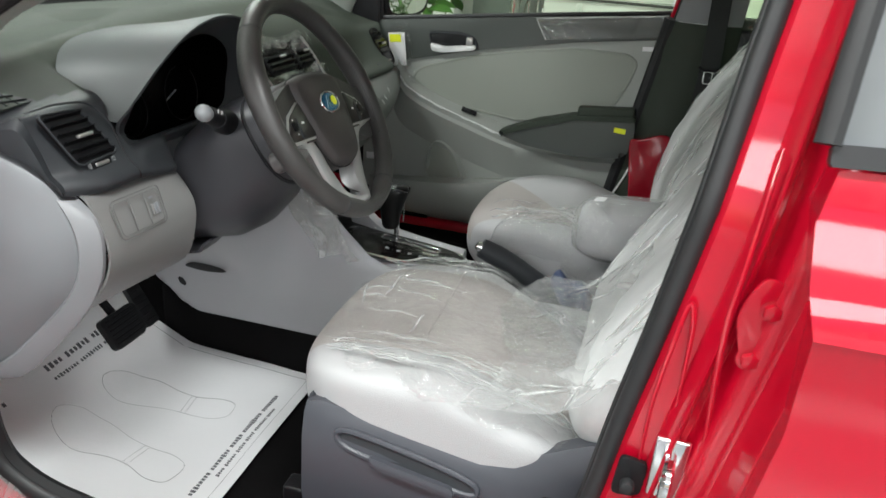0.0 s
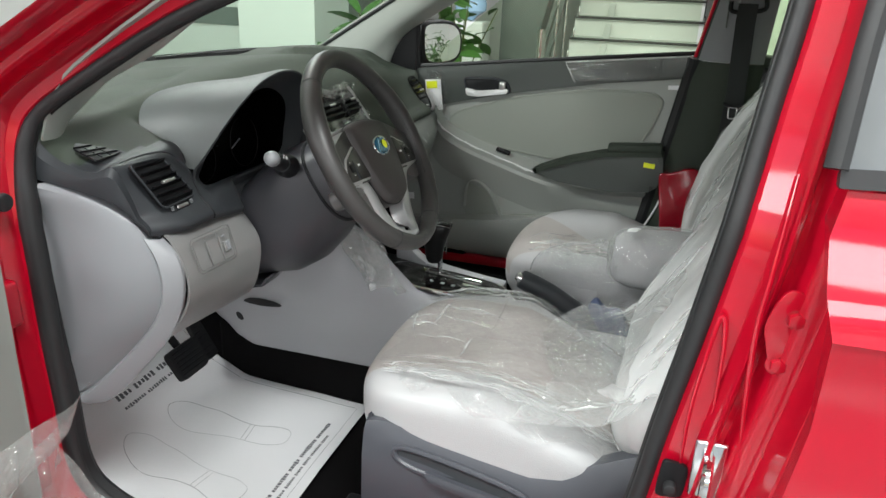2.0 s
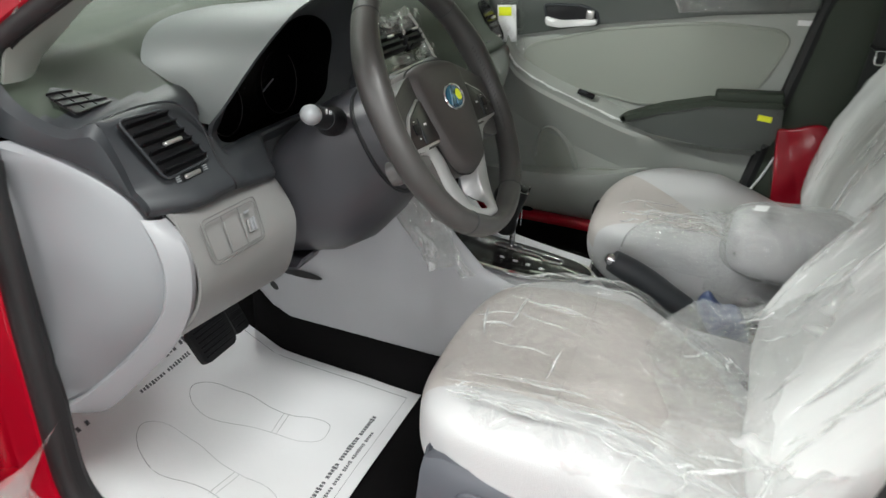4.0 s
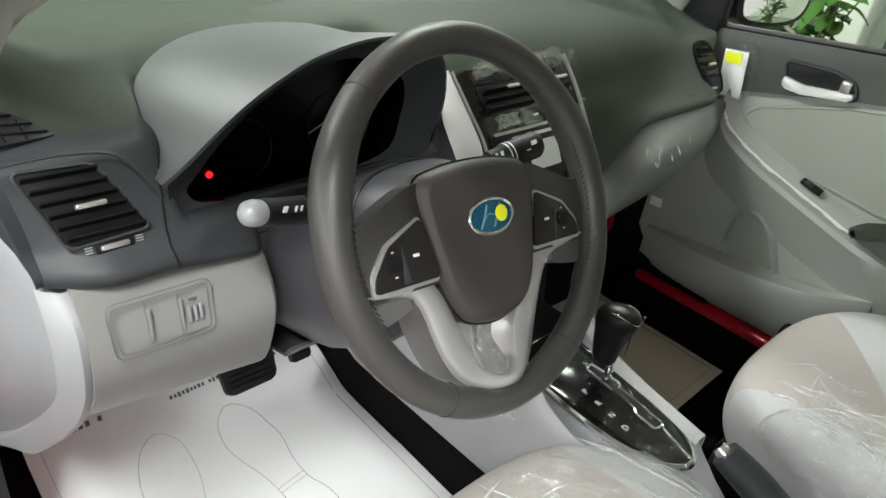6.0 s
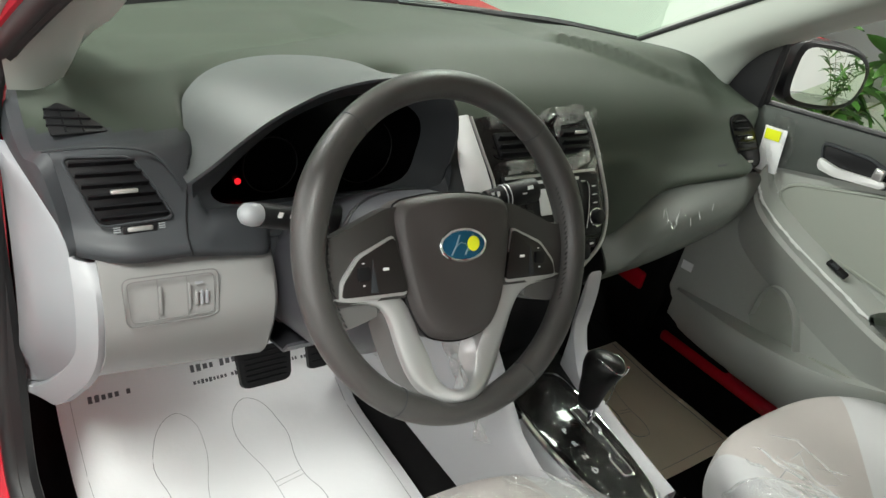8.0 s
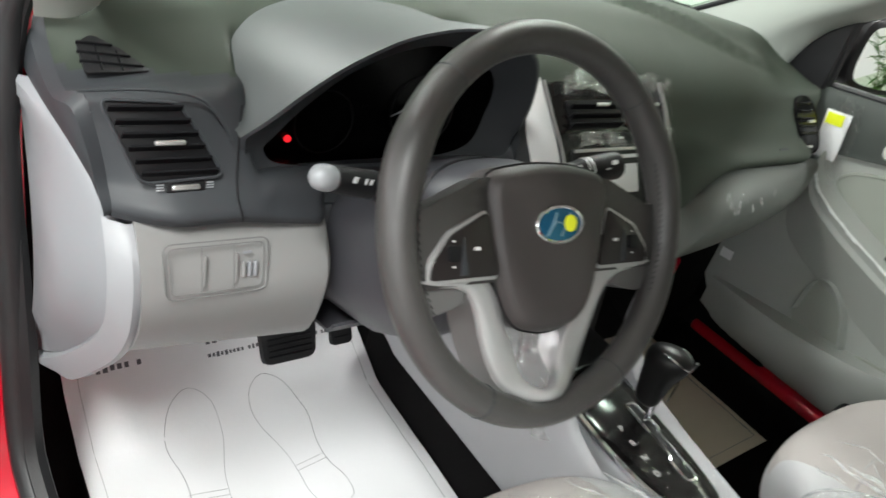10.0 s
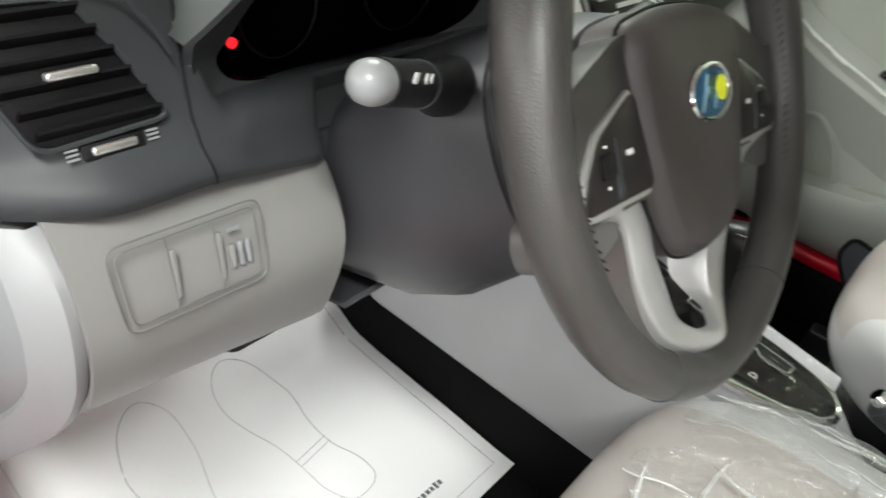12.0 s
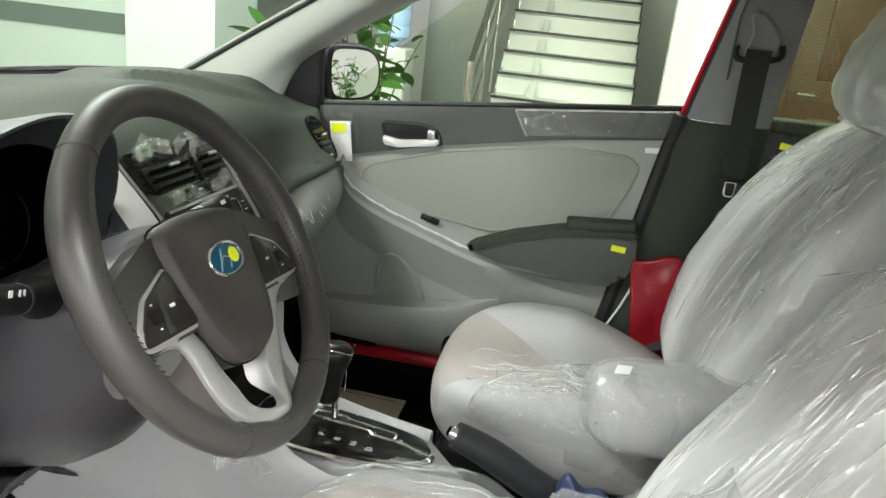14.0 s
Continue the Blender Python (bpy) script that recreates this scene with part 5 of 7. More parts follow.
    side = spline([(-0.010, 0.030, 0.088), (-0.016, 0.026, 0.074), (-0.0175, 0.016, 0.055), (-0.013, 0.016, 0.034), (-0.006, 0.016, 0.016)], 16)
    part("knob_strip", tube([mk @ q for q in side], [0.0019 - 0.00008 * i for i in range(16)], 6), CHROME, knob, "bright edge strip")
    part("knob_cap", slab(smooth_poly([(0.014 * math.cos(a), 0.018 * math.sin(a)) for a in np.linspace(0, 2 * math.pi, 12, False)], 24), mk @ pose(0, 0.008, 0.084), 0.006, 0.003), KNOB, knob)
    # pale side rail that climbs from the plate to the stack
    rows = [[Vector((x, y + dy, z + dz)) for dy, dz in ((-0.020, -0.10), (-0.022, -0.02), (-0.020, -0.003), (-0.012, 0.002), (0.006, 0.001), (0.012, -0.006), (0.015, -0.06), (0.018, -0.16))] for x, y, z in [tuple(q) for q in spline([(0.125, 0.104, 0.775), (0.134, 0.100, 0.735), (0.138, 0.094, 0.69), (0.165, 0.086, 0.645), (0.215, 0.072, 0.610), (0.30, 0.056, 0.598), (0.42, 0.036, 0.592)], 28)]]
    part("side_rail", shell(rows, 0.003), PALE, c, "pale grey rail beside the gear plate")
    # clear film, gathered over the plate and up the console front
    rows = [[Vector((0.14 + 0.30 * u, -0.085 + (0.135 - 0.03 * u) * v, 0.613 + 0.006 * noise.noise(Vector((u * 6, v * 4, 9))) + 0.003 * noise.noise(Vector((u * 17, v * 11, 2))))) for u in np.linspace(0, 1, 30)] for v in np.linspace(0, 1, 22)]
    bm = grid(rows)
    gone = [f for f in bm.faces if (f.calc_center_median() - Vector((0.266, 0.012, f.calc_center_median().z))).length < 0.026]
    bmesh.ops.delete(bm, geom=gone, context="FACES")
    part("wrapping_film", bm, CALMFILM, c, "crumpled clear protective film")
    rows = [[Vector((0.085 + 0.10 * u + 0.075 * v, -0.172 - 0.014 * math.sin(11 * u + 5 * v) - 0.02 * v + 0.010 * noise.noise(Vector((u * 7, v * 6, 2))), 0.755 - 0.125 * v - 0.03 * u + 0.03 * u * v)) for u in np.linspace(0, 1, 22)] for v in np.linspace(0, 1, 22)]
    part("wrapping_film", grid(rows), TUNNELFILM, c, "loose crumpled clear film")
    return c


console()


def handbrake():
    h = thing("handbrake", (0.55, 0.0, 0.53), "dark grey handbrake lever with a bright button", "handbrake")
    a, b = Vector((0.462, -0.004, 0.623)), Vector((0.64, 0.03, 0.520))
    pts = spline([a, a.lerp(b, 0.3) + Vector((0, 0, 0.004)), a.lerp(b, 0.65), b], 14)
    radii = [0.0165 + 0.009 * math.sin(math.pi * (0.15 + 0.6 * i / 13)) for i in range(14)]
    part("grip", tube(pts, radii, 14), BEZEL, h)
    part("button", tube([a + (a - b).normalized() * q for q in (-0.004, 0.006, 0.012)], [0.011, 0.011, 0.008], 14), CHROME, h, "bright release button")
    part("boot", tube([b.lerp(a, 0.12), b, b + Vector((0.05, 0.006, -0.025))], [0.020, 0.026, 0.030], 12), BLACK, h)
    return h


handbrake()


def armrest():
    a = thing("armrest", (0.8, 0.09, 0.6), "pale grey padded armrest wrapped in clear film", "armrest")
    pad = puff(0.16, 0.068, 0.052, 4.5, 12, lambda x, y, z: (0.812 + x, 0.085 + y, 0.672 + z + 0.12 * (x + 0.16) * 0.3 + (0.012 if z > 0 else 0) * math.cos(y / 0.068)))
    part("pad", pad, SEAT, a)
    part("lid_seam", tube(spline([(0.664, 0.03, 0.668), (0.652, 0.085, 0.664), (0.664, 0.14, 0.668)], 10), 0.0025, 6), PANEL, a)
    part("pivot", rbox(0.12, 0.07, 0.10, 0.02, pose(0.93, 0.085, 0.60)), PANEL, a)
    part("tag", rbox(0.022, 0.03, 0.001, 0, pose(0.690, 0.050, 0.752, 0, -10, -12)), LABELWHITE, a, "small white label")
    film = puff(0.168, 0.075, 0.058, 3.8, 22, lambda x, y, z: (0.808 + x + 0.003 * noise.noise(Vector((y * 40, z * 40, 1))), 0.084 + y + 0.004 * noise.noise(Vector((x * 30, z * 40, 5))), 0.672 + z + 0.036 * (x + 0.16) + (0.014 if z > 0 else 0) * math.cos(y / 0.075) + 0.004 * noise.noise(Vector((x * 25, y * 30, 8)))))
    part("wrapping_film", film, MILKFILM, a, "loose clear wrapping film")
    return a


armrest()


# ---- steering ----
WHEEL = frame_of((0.238, -0.320, 0.954), (0, 1, 0), (-0.505, 0, 0.863)) @ pose(0, 0, 0, 0, 0, -4)


def steering_wheel():
    m = WHEEL
    w = thing("steering_wheel", WHEEL.translation, "dark leather steering wheel with satin silver spokes", "steering wheel")
    n = 96
    rows = []
    for i in range(n):
        t = 2 * math.pi * i / n
        grip = 0.0155 + 0.0025 * math.exp(-((abs(math.degrees(math.atan2(math.sin(t - 0.35), math.cos(t - 0.35)))) - 0) / 16) ** 2) + 0.0025 * math.exp(-((abs(math.degrees(math.atan2(math.sin(t - 2.79), math.cos(t - 2.79)))) - 0) / 16) ** 2)
        c = Vector((math.cos(t), math.sin(t), 0))
        foot = math.exp(-(math.remainder(t + math.pi / 2, 2 * math.pi) / 0.24) ** 4)
        rows.append([m @ (c * (0.175 + grip * math.cos(a) * (1 - 0.5 * foot if math.cos(a) < 0 else 1)) + Vector((0, 0, grip * 1.12 * math.sin(a)))) for a in np.linspace(0, 2 * math.pi, 16, False)])
    rim = part("rim", grid(rows, True, True), LEATHER, w, "leather-covered rim")
    for deg in (47, 133, -60, -120):
        t = radians(deg)
        c = Vector((math.cos(t), math.sin(t), 0))
        part("rim_seam", tube([m @ (c * (0.175 + 0.0158 * math.cos(a)) + Vector((0, 0, 0.0176 * math.sin(a)))) for a in np.linspace(0, 2 * math.pi, 18, False)], 0.0006, 5, True), BEZEL, rim)
    # stitching along the inner edge
    bm = bmesh.new()
    for deg in list(np.arange(-26, 24, 2.2)) + list(np.arange(156, 206, 2.2)):
        t = radians(deg)
        c, d = Vector((math.cos(t), math.sin(t), 0)), Vector((-math.sin(t), math.cos(t), 0))
        p = c * (0.175 - 0.0165) + Vector((0, 0, 0.0075))
        tube([m @ (p + d * 0.0018 + Vector((0, 0, 0.0025))), m @ (p - d * 0.0018 - Vector((0, 0, 0.0015)))], 0.0006, 5, bm=bm)
    part("stitching", bm, KNOB, rim)["kind"] = "stuff"
    # centre pad
    half = [(0.0, 0.060), (0.045, 0.057), (0.076, 0.046), (0.0745, 0.005), (0.066, -0.040), (0.056, -0.070), (0.041, -0.091), (0.018, -0.099)]
    out = half + [(0.0, -0.101)] + [(-x, y) for x, y in half[:0:-1]]
    ring = smooth_poly(out, 60)
    rows = []
    for k, z in ((1.0, -0.03), (1.0, -0.010), (0.992, -0.005), (0.975, -0.001), (0.90, 0.0060), (0.87, 0.0072), (0.7, 0.0095), (0.4, 0.0115), (0.02, 0.012)):
        rows.append([m @ Vector((x * k, (y + 0.02) * k - 0.02, z)) for x, y in ring])
    part("centre_pad", grid(rows, True, False, True), PAD, w)
    part("pad_gap", tube([m @ Vector((x * 1.004, (y + 0.02) * 1.004 - 0.02, -0.0075)) for x, y in ring], 0.0012, 6, True), BLACK, w)
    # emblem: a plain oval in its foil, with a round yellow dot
    e = m @ pose(-0.001, 0.003, 0.0108)
    oval = [(0.0295 * math.cos(a), 0.0168 * math.sin(a)) for a in np.linspace(0, 2 * math.pi, 40, False)]
    em = part("emblem", slab(oval, e, 0.003, 0.001), BLUEFOIL, w, "blue foil-covered oval emblem")
    part("emblem_ring", tube([e @ Vector((x, y, 0.0025)) for x, y in oval], 0.0018, 8, True), CHROME, em)
    for x in (-0.010, 0.008):
        part("emblem_bar", tube([e @ Vector((x - 0.007, -0.0105, 0.0032)), e @ Vector((x, 0.0, 0.0036)), e @ Vector((x + 0.005, 0.0110, 0.0032))], 0.0011, 6, flat=0.6), PALEFOIL, em)
    part("emblem_bar", tube([e @ Vector((x, y, 0.0034)) for x, y in ((-0.012, -0.003), (-0.004, 0.003), (0.006, 0.000), (0.013, 0.004))], 0.0010, 6, flat=0.6), PALEFOIL, em)
    part("emblem_dot", rod(0.0080, 0.0008, e @ pose(0.0120, 0.001, 0.0042), 24), YELLOW, em, "round yellow sticker")
    # spokes: upper leather arms, switch plates and the silver legs
    for s in (-1, 1):
        flip = lambda pts: [(s * x, y) for x, y in (pts if s > 0 else pts[::-1])]
        arm = flip(round_poly([(0.06, -0.047), (0.152, -0.047), (0.168, -0.040), (0.168, 0.022), (0.150, 0.018), (0.115, 0.033), (0.084, 0.046), (0.055, 0.047)], 0.008))
        part("spoke", slab(arm, m @ pose(0, 0, -0.024), 0.022, 0.006), LEATHER, w)
        lobe = flip(round_poly([(0.088, -0.040), (0.152, -0.040), (0.158, -0.052), (0.155, -0.068), (0.138, -0.073), (0.112, -0.067), (0.092, -0.060)], 0.008))
        part("spoke_lobe", slab(lobe, m @ pose(0, 0, -0.040), 0.033, 0.008, 3), LOBE, w, "dark satin grey lower spoke lobe")
        sw = flip(round_poly([(0.066, -0.0405), (0.143, -0.0405), (0.140, -0.026), (0.121, -0.003), (0.080, 0.016)], 0.005))
        part("switch_rim", slab([(x + s * (0.0028 if abs(x) > 0.09 else 0), y + (0.0028 if y > -0.035 else -0.0035)) for x, y in sw], m @ pose(0, 0, -0.004), 0.0045, 0.0015), SPOKE, w, "satin silver switch surround")
        plate = part("switch_plate", slab(sw, m @ pose(0, 0, -0.002), 0.0040, 0.0012), PADBLACK, w, "dark switch plate")
        part("rocker", slab(round_poly([(-0.007, -0.007), (0.007, -0.007), (0.007, 0.007), (-0.007, 0.007)], 0.003), m @ pose(s * 0.118, -0.0185, 0.0018), 0.0025, 0.001), BLACK, plate)
        part("switch_ridge", slab([(-0.005, -0.017), (0.004, -0.017), (-0.001, 0.016)], m @ pose(s * 0.106, -0.021, 0.0014), 0.002, 0.0008), BEZEL, plate)
        bars(plate, m @ pose(0, 0, 0.0022), [(s * 0.092, -0.0155, 0.007, 0.003), (s * 0.118, -0.008, 0.0025, 0.0014), (s * 0.118, -0.030, 0.0025, 0.0014)])
    # lower spokes: one satin silver U, a band under the switches that turns down, two flanks and a narrow foot
    outer = [(-0.152, -0.0425), (-0.132, -0.0475), (-0.108, -0.0510), (-0.094, -0.0590), (-0.085, -0.074), (-0.0755, -0.100), (-0.064, -0.128), (-0.050, -0.150), (-0.025, -0.1650), (0.0, -0.1675)]
    inner = [(-0.150, -0.0395), (-0.130, -0.0395), (-0.104, -0.0395), (-0.078, -0.0400), (-0.058, -0.062), (-0.045, -0.090), (-0.032, -0.116), (-0.025, -0.140), (-0.013, -0.1525), (0.0, -0.1555)]
    depth = [-0.0030, -0.0035, -0.0040, -0.0055, -0.0085, -0.0125, -0.0145, -0.0120, -0.0030, 0.0030]
    wrap = lambda pts: spline([(x, y, 0) for x, y in pts] + [(-x, y, 0) for x, y in pts[-2::-1]], 77)
    lift = [q.x for q in spline([(z, 0, 0) for z in depth + depth[-2::-1]], 77)]
    rows = []
    for i, (a, b, z) in enumerate(zip(wrap(outer), wrap(inner), lift)):
        k = max(0.0, min(1.0, (-a.y - 0.055) / 0.02)) * max(0.0, min(1.0, (a.y + 0.160) / 0.02))
        side = (a - b).normalized()
        flank = a + side * 0.002 * k
        rows.append([m @ (flank + Vector((0, 0, z - 0.034 * k - 0.008))), m @ (a.lerp(flank, 0.3) + Vector((0, 0, z - 0.010))), m @ (a + Vector((0, 0, z - 0.004)))] +
                    [m @ (a.lerp(b, f) + Vector((0, 0, z + dz))) for f, dz in ((0.05, -0.0010), (0.15, 0.0008), (0.35, 0.0022), (0.6, 0.0024), (0.85, 0.0008), (0.96, -0.0012), (1.0, -0.005))] + [m @ (b - side * 0.004 * k + Vector((0, 0, z - 0.010 - 0.018 * k)))])
    part("spoke_trim", grid([q[2:] for q in rows]), SPOKE, w, "satin silver lower spokes")
    part("spoke_flank", grid([q[:3] for q in rows]), LOBE, w, "dark satin grey spoke flank")
    part("hub", rod(0.05, 0.07, m @ pose(0, -0.02, -0.075), 32, 0.062), PAD, w)
    return w


steering_wheel()


def steering_column():
    c = thing("steering_column", (0.1, -0.321, 0.85), "slate grey steering column shroud with control stalks", "steering column")
    ax = frame_of((0.236, -0.321, 0.958), (0, 1, 0), (-0.505, 0, 0.863))

    def section(d, w, up, dn, e=2.6):
        out = []
        for a in np.linspace(0, 2 * math.pi, 36, False):
            c_, s_ = math.cos(a), math.sin(a)
            k = 1 / (abs(c_) ** e + abs(s_) ** e) ** (1 / e)
            out.append(ax @ Vector((w * c_ * k, (up if s_ > 0 else dn) * s_ * k, -d)))
        return out

    part("collar", grid([section(0.046, 0.058, 0.050, 0.062), section(0.050, 0.068, 0.056, 0.074), section(0.080, 0.080, 0.063, 0.090), section(0.095, 0.083, 0.064, 0.094), section(0.097, 0.078, 0.060, 0.09)], True, False, True), SHROUD, c)
    part("shroud", grid([section(0.096, 0.080, 0.062, 0.090), section(0.099, 0.086, 0.066, 0.099), section(0.14, 0.098, 0.068, 0.122), section(0.19, 0.105, 0.064, 0.140), section(0.24, 0.107, 0.050, 0.142), section(0.31, 0.108, 0.04, 0.12)], True, False, True), SHROUD, c)
    part("collar_gap", tube(section(0.0965, 0.0822, 0.0635, 0.0935), 0.0026, 6, True), BLACK, c)
    part("key_barrel", rod(0.016, 0.02, frame_of((0.145, -0.222, 0.872), (0, -0.3, 1), (1, 0, 0)), 20, bevel=0.003), BLACK, c)
    # lamp stalk, on the door side
    a, b = Vector((0.110, -0.405, 0.928)), Vector((0.143, -0.518, 0.969))
    d = (b - a).normalized()
    st = part("lamp_stalk", tube([a - d * 0.02, a + d * 0.02, a + d * 0.04, b - d * 0.012], [0.020, 0.020, 0.0140, 0.0128], 18), BLACK, c, "black lamp stalk")
    part("stalk_ring", tube([a + d * 0.052, a + d * 0.056], 0.0145, 18), BEZEL, st)
    part("stalk_end", tube([b + d * q for q in (-0.0125, -0.0118, -0.004, 0.003, 0.008, 0.0105)], [0.0105, 0.0118, 0.0122, 0.0112, 0.0075, 0.002], 20), STALKEND, st, "satin silver end knob")
    q = frame_of(b - d * 0.036 + Vector((0.0128, 0, 0.004)), d, (0, 0, 1))
    bars(st, q, [(0, 0.004, 0.006, 0.006), (-0.016, 0.003, 0.003, 0.008), (-0.024, 0.003, 0.003, 0.008)])
    # wiper stalk
    a, b = Vector((0.122, -0.240, 0.930)), Vector((0.140, -0.118, 0.956))
    d = (b - a).normalized()
    st = part("wiper_stalk", tube([a - d * 0.02, a + d * 0.048, a + d * 0.052, a + d * 0.070, a + d * 0.073, b - d * 0.004, b], [0.008, 0.008, 0.0135, 0.0145, 0.0160, 0.0170, 0.0150], 18), BLACK, c, "black wiper stalk")
    for k in (0.076, 0.082):
        part("stalk_ring", tube([a + d * k, a + d * (k + 0.0012)], 0.0166, 18), LABELWHITE, st, "thin white ring")
    q = frame_of(a + d * 0.060 + Vector((0.0105, -0.003, 0.008)), d, (-0.6, 0, 1))
    bars(st, q, [(-0.003, 0.004, 0.004, 0.007), (0.005, 0.004, 0.004, 0.007)])
    q = frame_of(b - d * 0.020 + Vector((0.0132, -0.003, 0.0100)), d, (-0.6, 0, 1))
    bars(st, q, [(0.004, 0.003, 0.008, 0.005), (-0.006, -0.003, 0.006, 0.0015)])
    return c


steering_column()


# ---- seats ----
def seat_shape(x0, yc, w, top):
    """The cushion's surface: longer than wide, raised side bolsters, a rounded nose that drops at the front."""
    def shape(x, y, z):
        u, v = x / 0.275, y / w
        lift = 0.022 * abs(v) ** 3 if z > 0 else 0.0
        if yc < 0 and v > 0 and z > 0:
            lift = -0.012 * v ** 2 - 0.07 * max(0, u + 0.15) * v
        nose = -0.030 * max(0, -u - 0.45) ** 1.5 if z > 0 else 0.02 * max(0, -u - 0.3)
        dip = -0.10 * max(0, u + 0.1) ** 1.2 if z > 0 else 0.0
        return (x0 + 0.275 + x + (0.03 if yc < 0 else 0.05) * abs(v) ** 2.5 * (1 if u < 0 else 0) * (-u), yc + y, top - 0.075 + z + lift + nose + dip)
    return shape


def seat(x0, yc, back_x, slope, name, label):
    st = thing(name, (x0 + 0.28, yc, 0.26), label, "car seat", "front seats")
    shp = seat_shape(x0, yc, 0.255, 0.632)
    bm = puff(0.275, 0.255, 0.078, 4.5, 40, shp)
    lines = [((0, yc - 0.160, 0), (0, 1, 0)), ((0, yc + 0.160, 0), (0, 1, 0))] if yc < 0 else [((0, yc - 0.175, 0), (0, 1, 0)), ((0.453, yc + 0.122, 0), (1.4, 1, 0))]
    for co, no in lines + [((0, 0, 0.560), (0, 0, 1))]:
        bmesh.ops.bisect_plane(bm, geom=bm.verts[:] + bm.edges[:] + bm.faces[:], plane_co=co, plane_no=no)
    middle = lambda c: c.z > 0.560 and all((Vector(no).dot(c - Vector(co)) > 0) == (i == 0) for i, (co, no) in enumerate(lines))
    side, top = split_top(bm, middle)
    part("cushion", side, SEAT, st, "pale grey leatherette cushion")
    part("cushion_insert", top, FABRIC, st, "beige-grey cushion centre")
    for f in (0.36, 0.62) if yc < 0 else ():
        x = x0 + 0.55 * f
        part("cushion_seam", tube([Vector((x, yc + y, 0.6345 - 0.10 * max(0, 2 * f - 0.9) ** 1.2 + 0.022 * abs(y / 0.255) ** 3)) for y in np.linspace(-0.155, 0.155, 12)], 0.0016, 5), FABRIC, st)
    # backrest, leaning back
    lean = frame_of((x0 + back_x, yc, 0.60), (0, -1, 0), (slope, 0, 1))

    def back(x, y, z):
        v = y / 0.30
        wide = 1 - 0.16 * max(0, v) ** 2
        wing = 0.035 * abs(x / 0.25) ** 3 if z > 0 else 0.0
        puffed = 0.032 * max(0.0, 1 - ((y + 0.03) / 0.27) ** 2) if yc > 0 and z > 0 else 0.0
        return lean @ Vector((x * wide, 0.27 + y, z + wing + puffed - 0.02 * (v if z > 0 else 0) - 0.06))

    bm = puff(0.25, 0.30, 0.065, 4.5, 40, back)
    inv = lean.inverted()
    side, mid = split_top(bm, lambda c: (inv @ c).z > -0.028 and abs((inv @ c).x) < 0.15 and (inv @ c).y < 0.53)
    part("backrest", side, SEAT, st, "pale grey leatherette backrest")
    part("backrest_insert", mid, FABRIC, st, "beige-grey backrest centre")
    hr = puff(0.132, 0.115, 0.055, 3.2, 14, lambda x, y, z: lean @ Vector((x * (1 - 0.12 * y / 0.115), 0.675 + y, z + 0.028)))
    part("headrest", hr, SEAT, st)
    for q in (-0.06, 0.06):
        part("headrest_post", tube([lean @ Vector((q, 0.55, -0.05)), lean @ Vector((q, 0.60, -0.035))], 0.006, 8), CHROME, st)
    # plastic side panel with its recess, recliner handle and the runner
    edge = -1 if yc < 0 else 1
    ys = yc + edge * 0.245
    rows = []
    for x in np.linspace(0, 1, 22):
        px = x0 + 0.058 + 0.516 * x
        top = np.interp(x, (0.0, 0.03, 0.11, 0.25, 0.41, 0.52, 0.62, 0.71, 0.79, 1.0), (0.570, 0.578, 0.572, 0.566, 0.554, 0.545, 0.552, 0.578, 0.600, 0.640))
        rows.append([Vector((px, ys + edge * d, z)) for d, z in ((-0.03, top - 0.006), (0.002, top), (0.012, top - 0.012), (0.020, top - 0.05), (0.022, 0.42), (0.010, 0.36), (-0.02, 0.335))])
    rows.insert(0, [Vector((v.x - 0.004, v.y - edge * 0.02, v.z)) for v in rows[0]])
    rows.insert(0, [Vector((v.x + 0.012, v.y - edge * 0.05, v.z)) for v in rows[0]])
    panel = part("side_panel", shell(rows, 0.004), SEATBASE, st, "slate plastic side panel")
    m = frame_of((x0 + 0.27, ys + edge * 0.024, 0.455), (-edge, 0, 0), (0, 0, 1)) if edge > 0 else frame_of((x0 + 0.285, ys - 0.021, 0.492), (1, 0, 0), (0, 0.10, 1))
    lev = smooth_poly([(-0.172, 0.044), (-0.150, 0.053), (-0.060, 0.040), (0.020, 0.022), (0.045, 0.008), (0.030, -0.004), (-0.060, 0.008), (-0.150, 0.024)], 40)
    # flat plate in a darker plastic imitates the recess's shade
    part("recess_floor", slab(lev, m @ pose(0, 0, -0.002), 0.003), BEZEL, panel, "lever recess with its shade put into a darker colour")
    part("recess_lip", tube([m @ Vector((x, y, 0.001)) for x, y in lev], 0.0048, 8, True), SEATBASE, panel)
    part("height_lever", slab(round_poly([(-0.120, 0.024), (0.010, 0.004), (0.014, -0.012), (-0.112, 0.006)], 0.007), m @ pose(0, 0, 0.001), 0.009, 0.003), SEATBASE, panel)
    rec = [(0.13, 0.022), (0.20, 0.020), (0.30, 0.045), (0.31, 0.0), (0.27, -0.055), (0.16, -0.055)]
    part("recliner_handle", slab(round_poly(rec, 0.018), m, 0.014, 0.005), SEATBASE, panel)
    part("recliner_groove", tube([m @ Vector((x, y, 0.001)) for x, y in round_poly(rec, 0.018)], 0.004, 6, True), BLACK, panel)
    for q in (-0.18, 0.18):
        part("runner", rbox(0.62, 0.04, 0.09, 0.006, pose(x0 + 0.30, yc + q, 0.305)), BLACK, st)
    part("seat_pan", rbox(0.50, 0.42, 0.14, 0.03, pose(x0 + 0.29, yc, 0.45)), BLACK, st)
    return lean


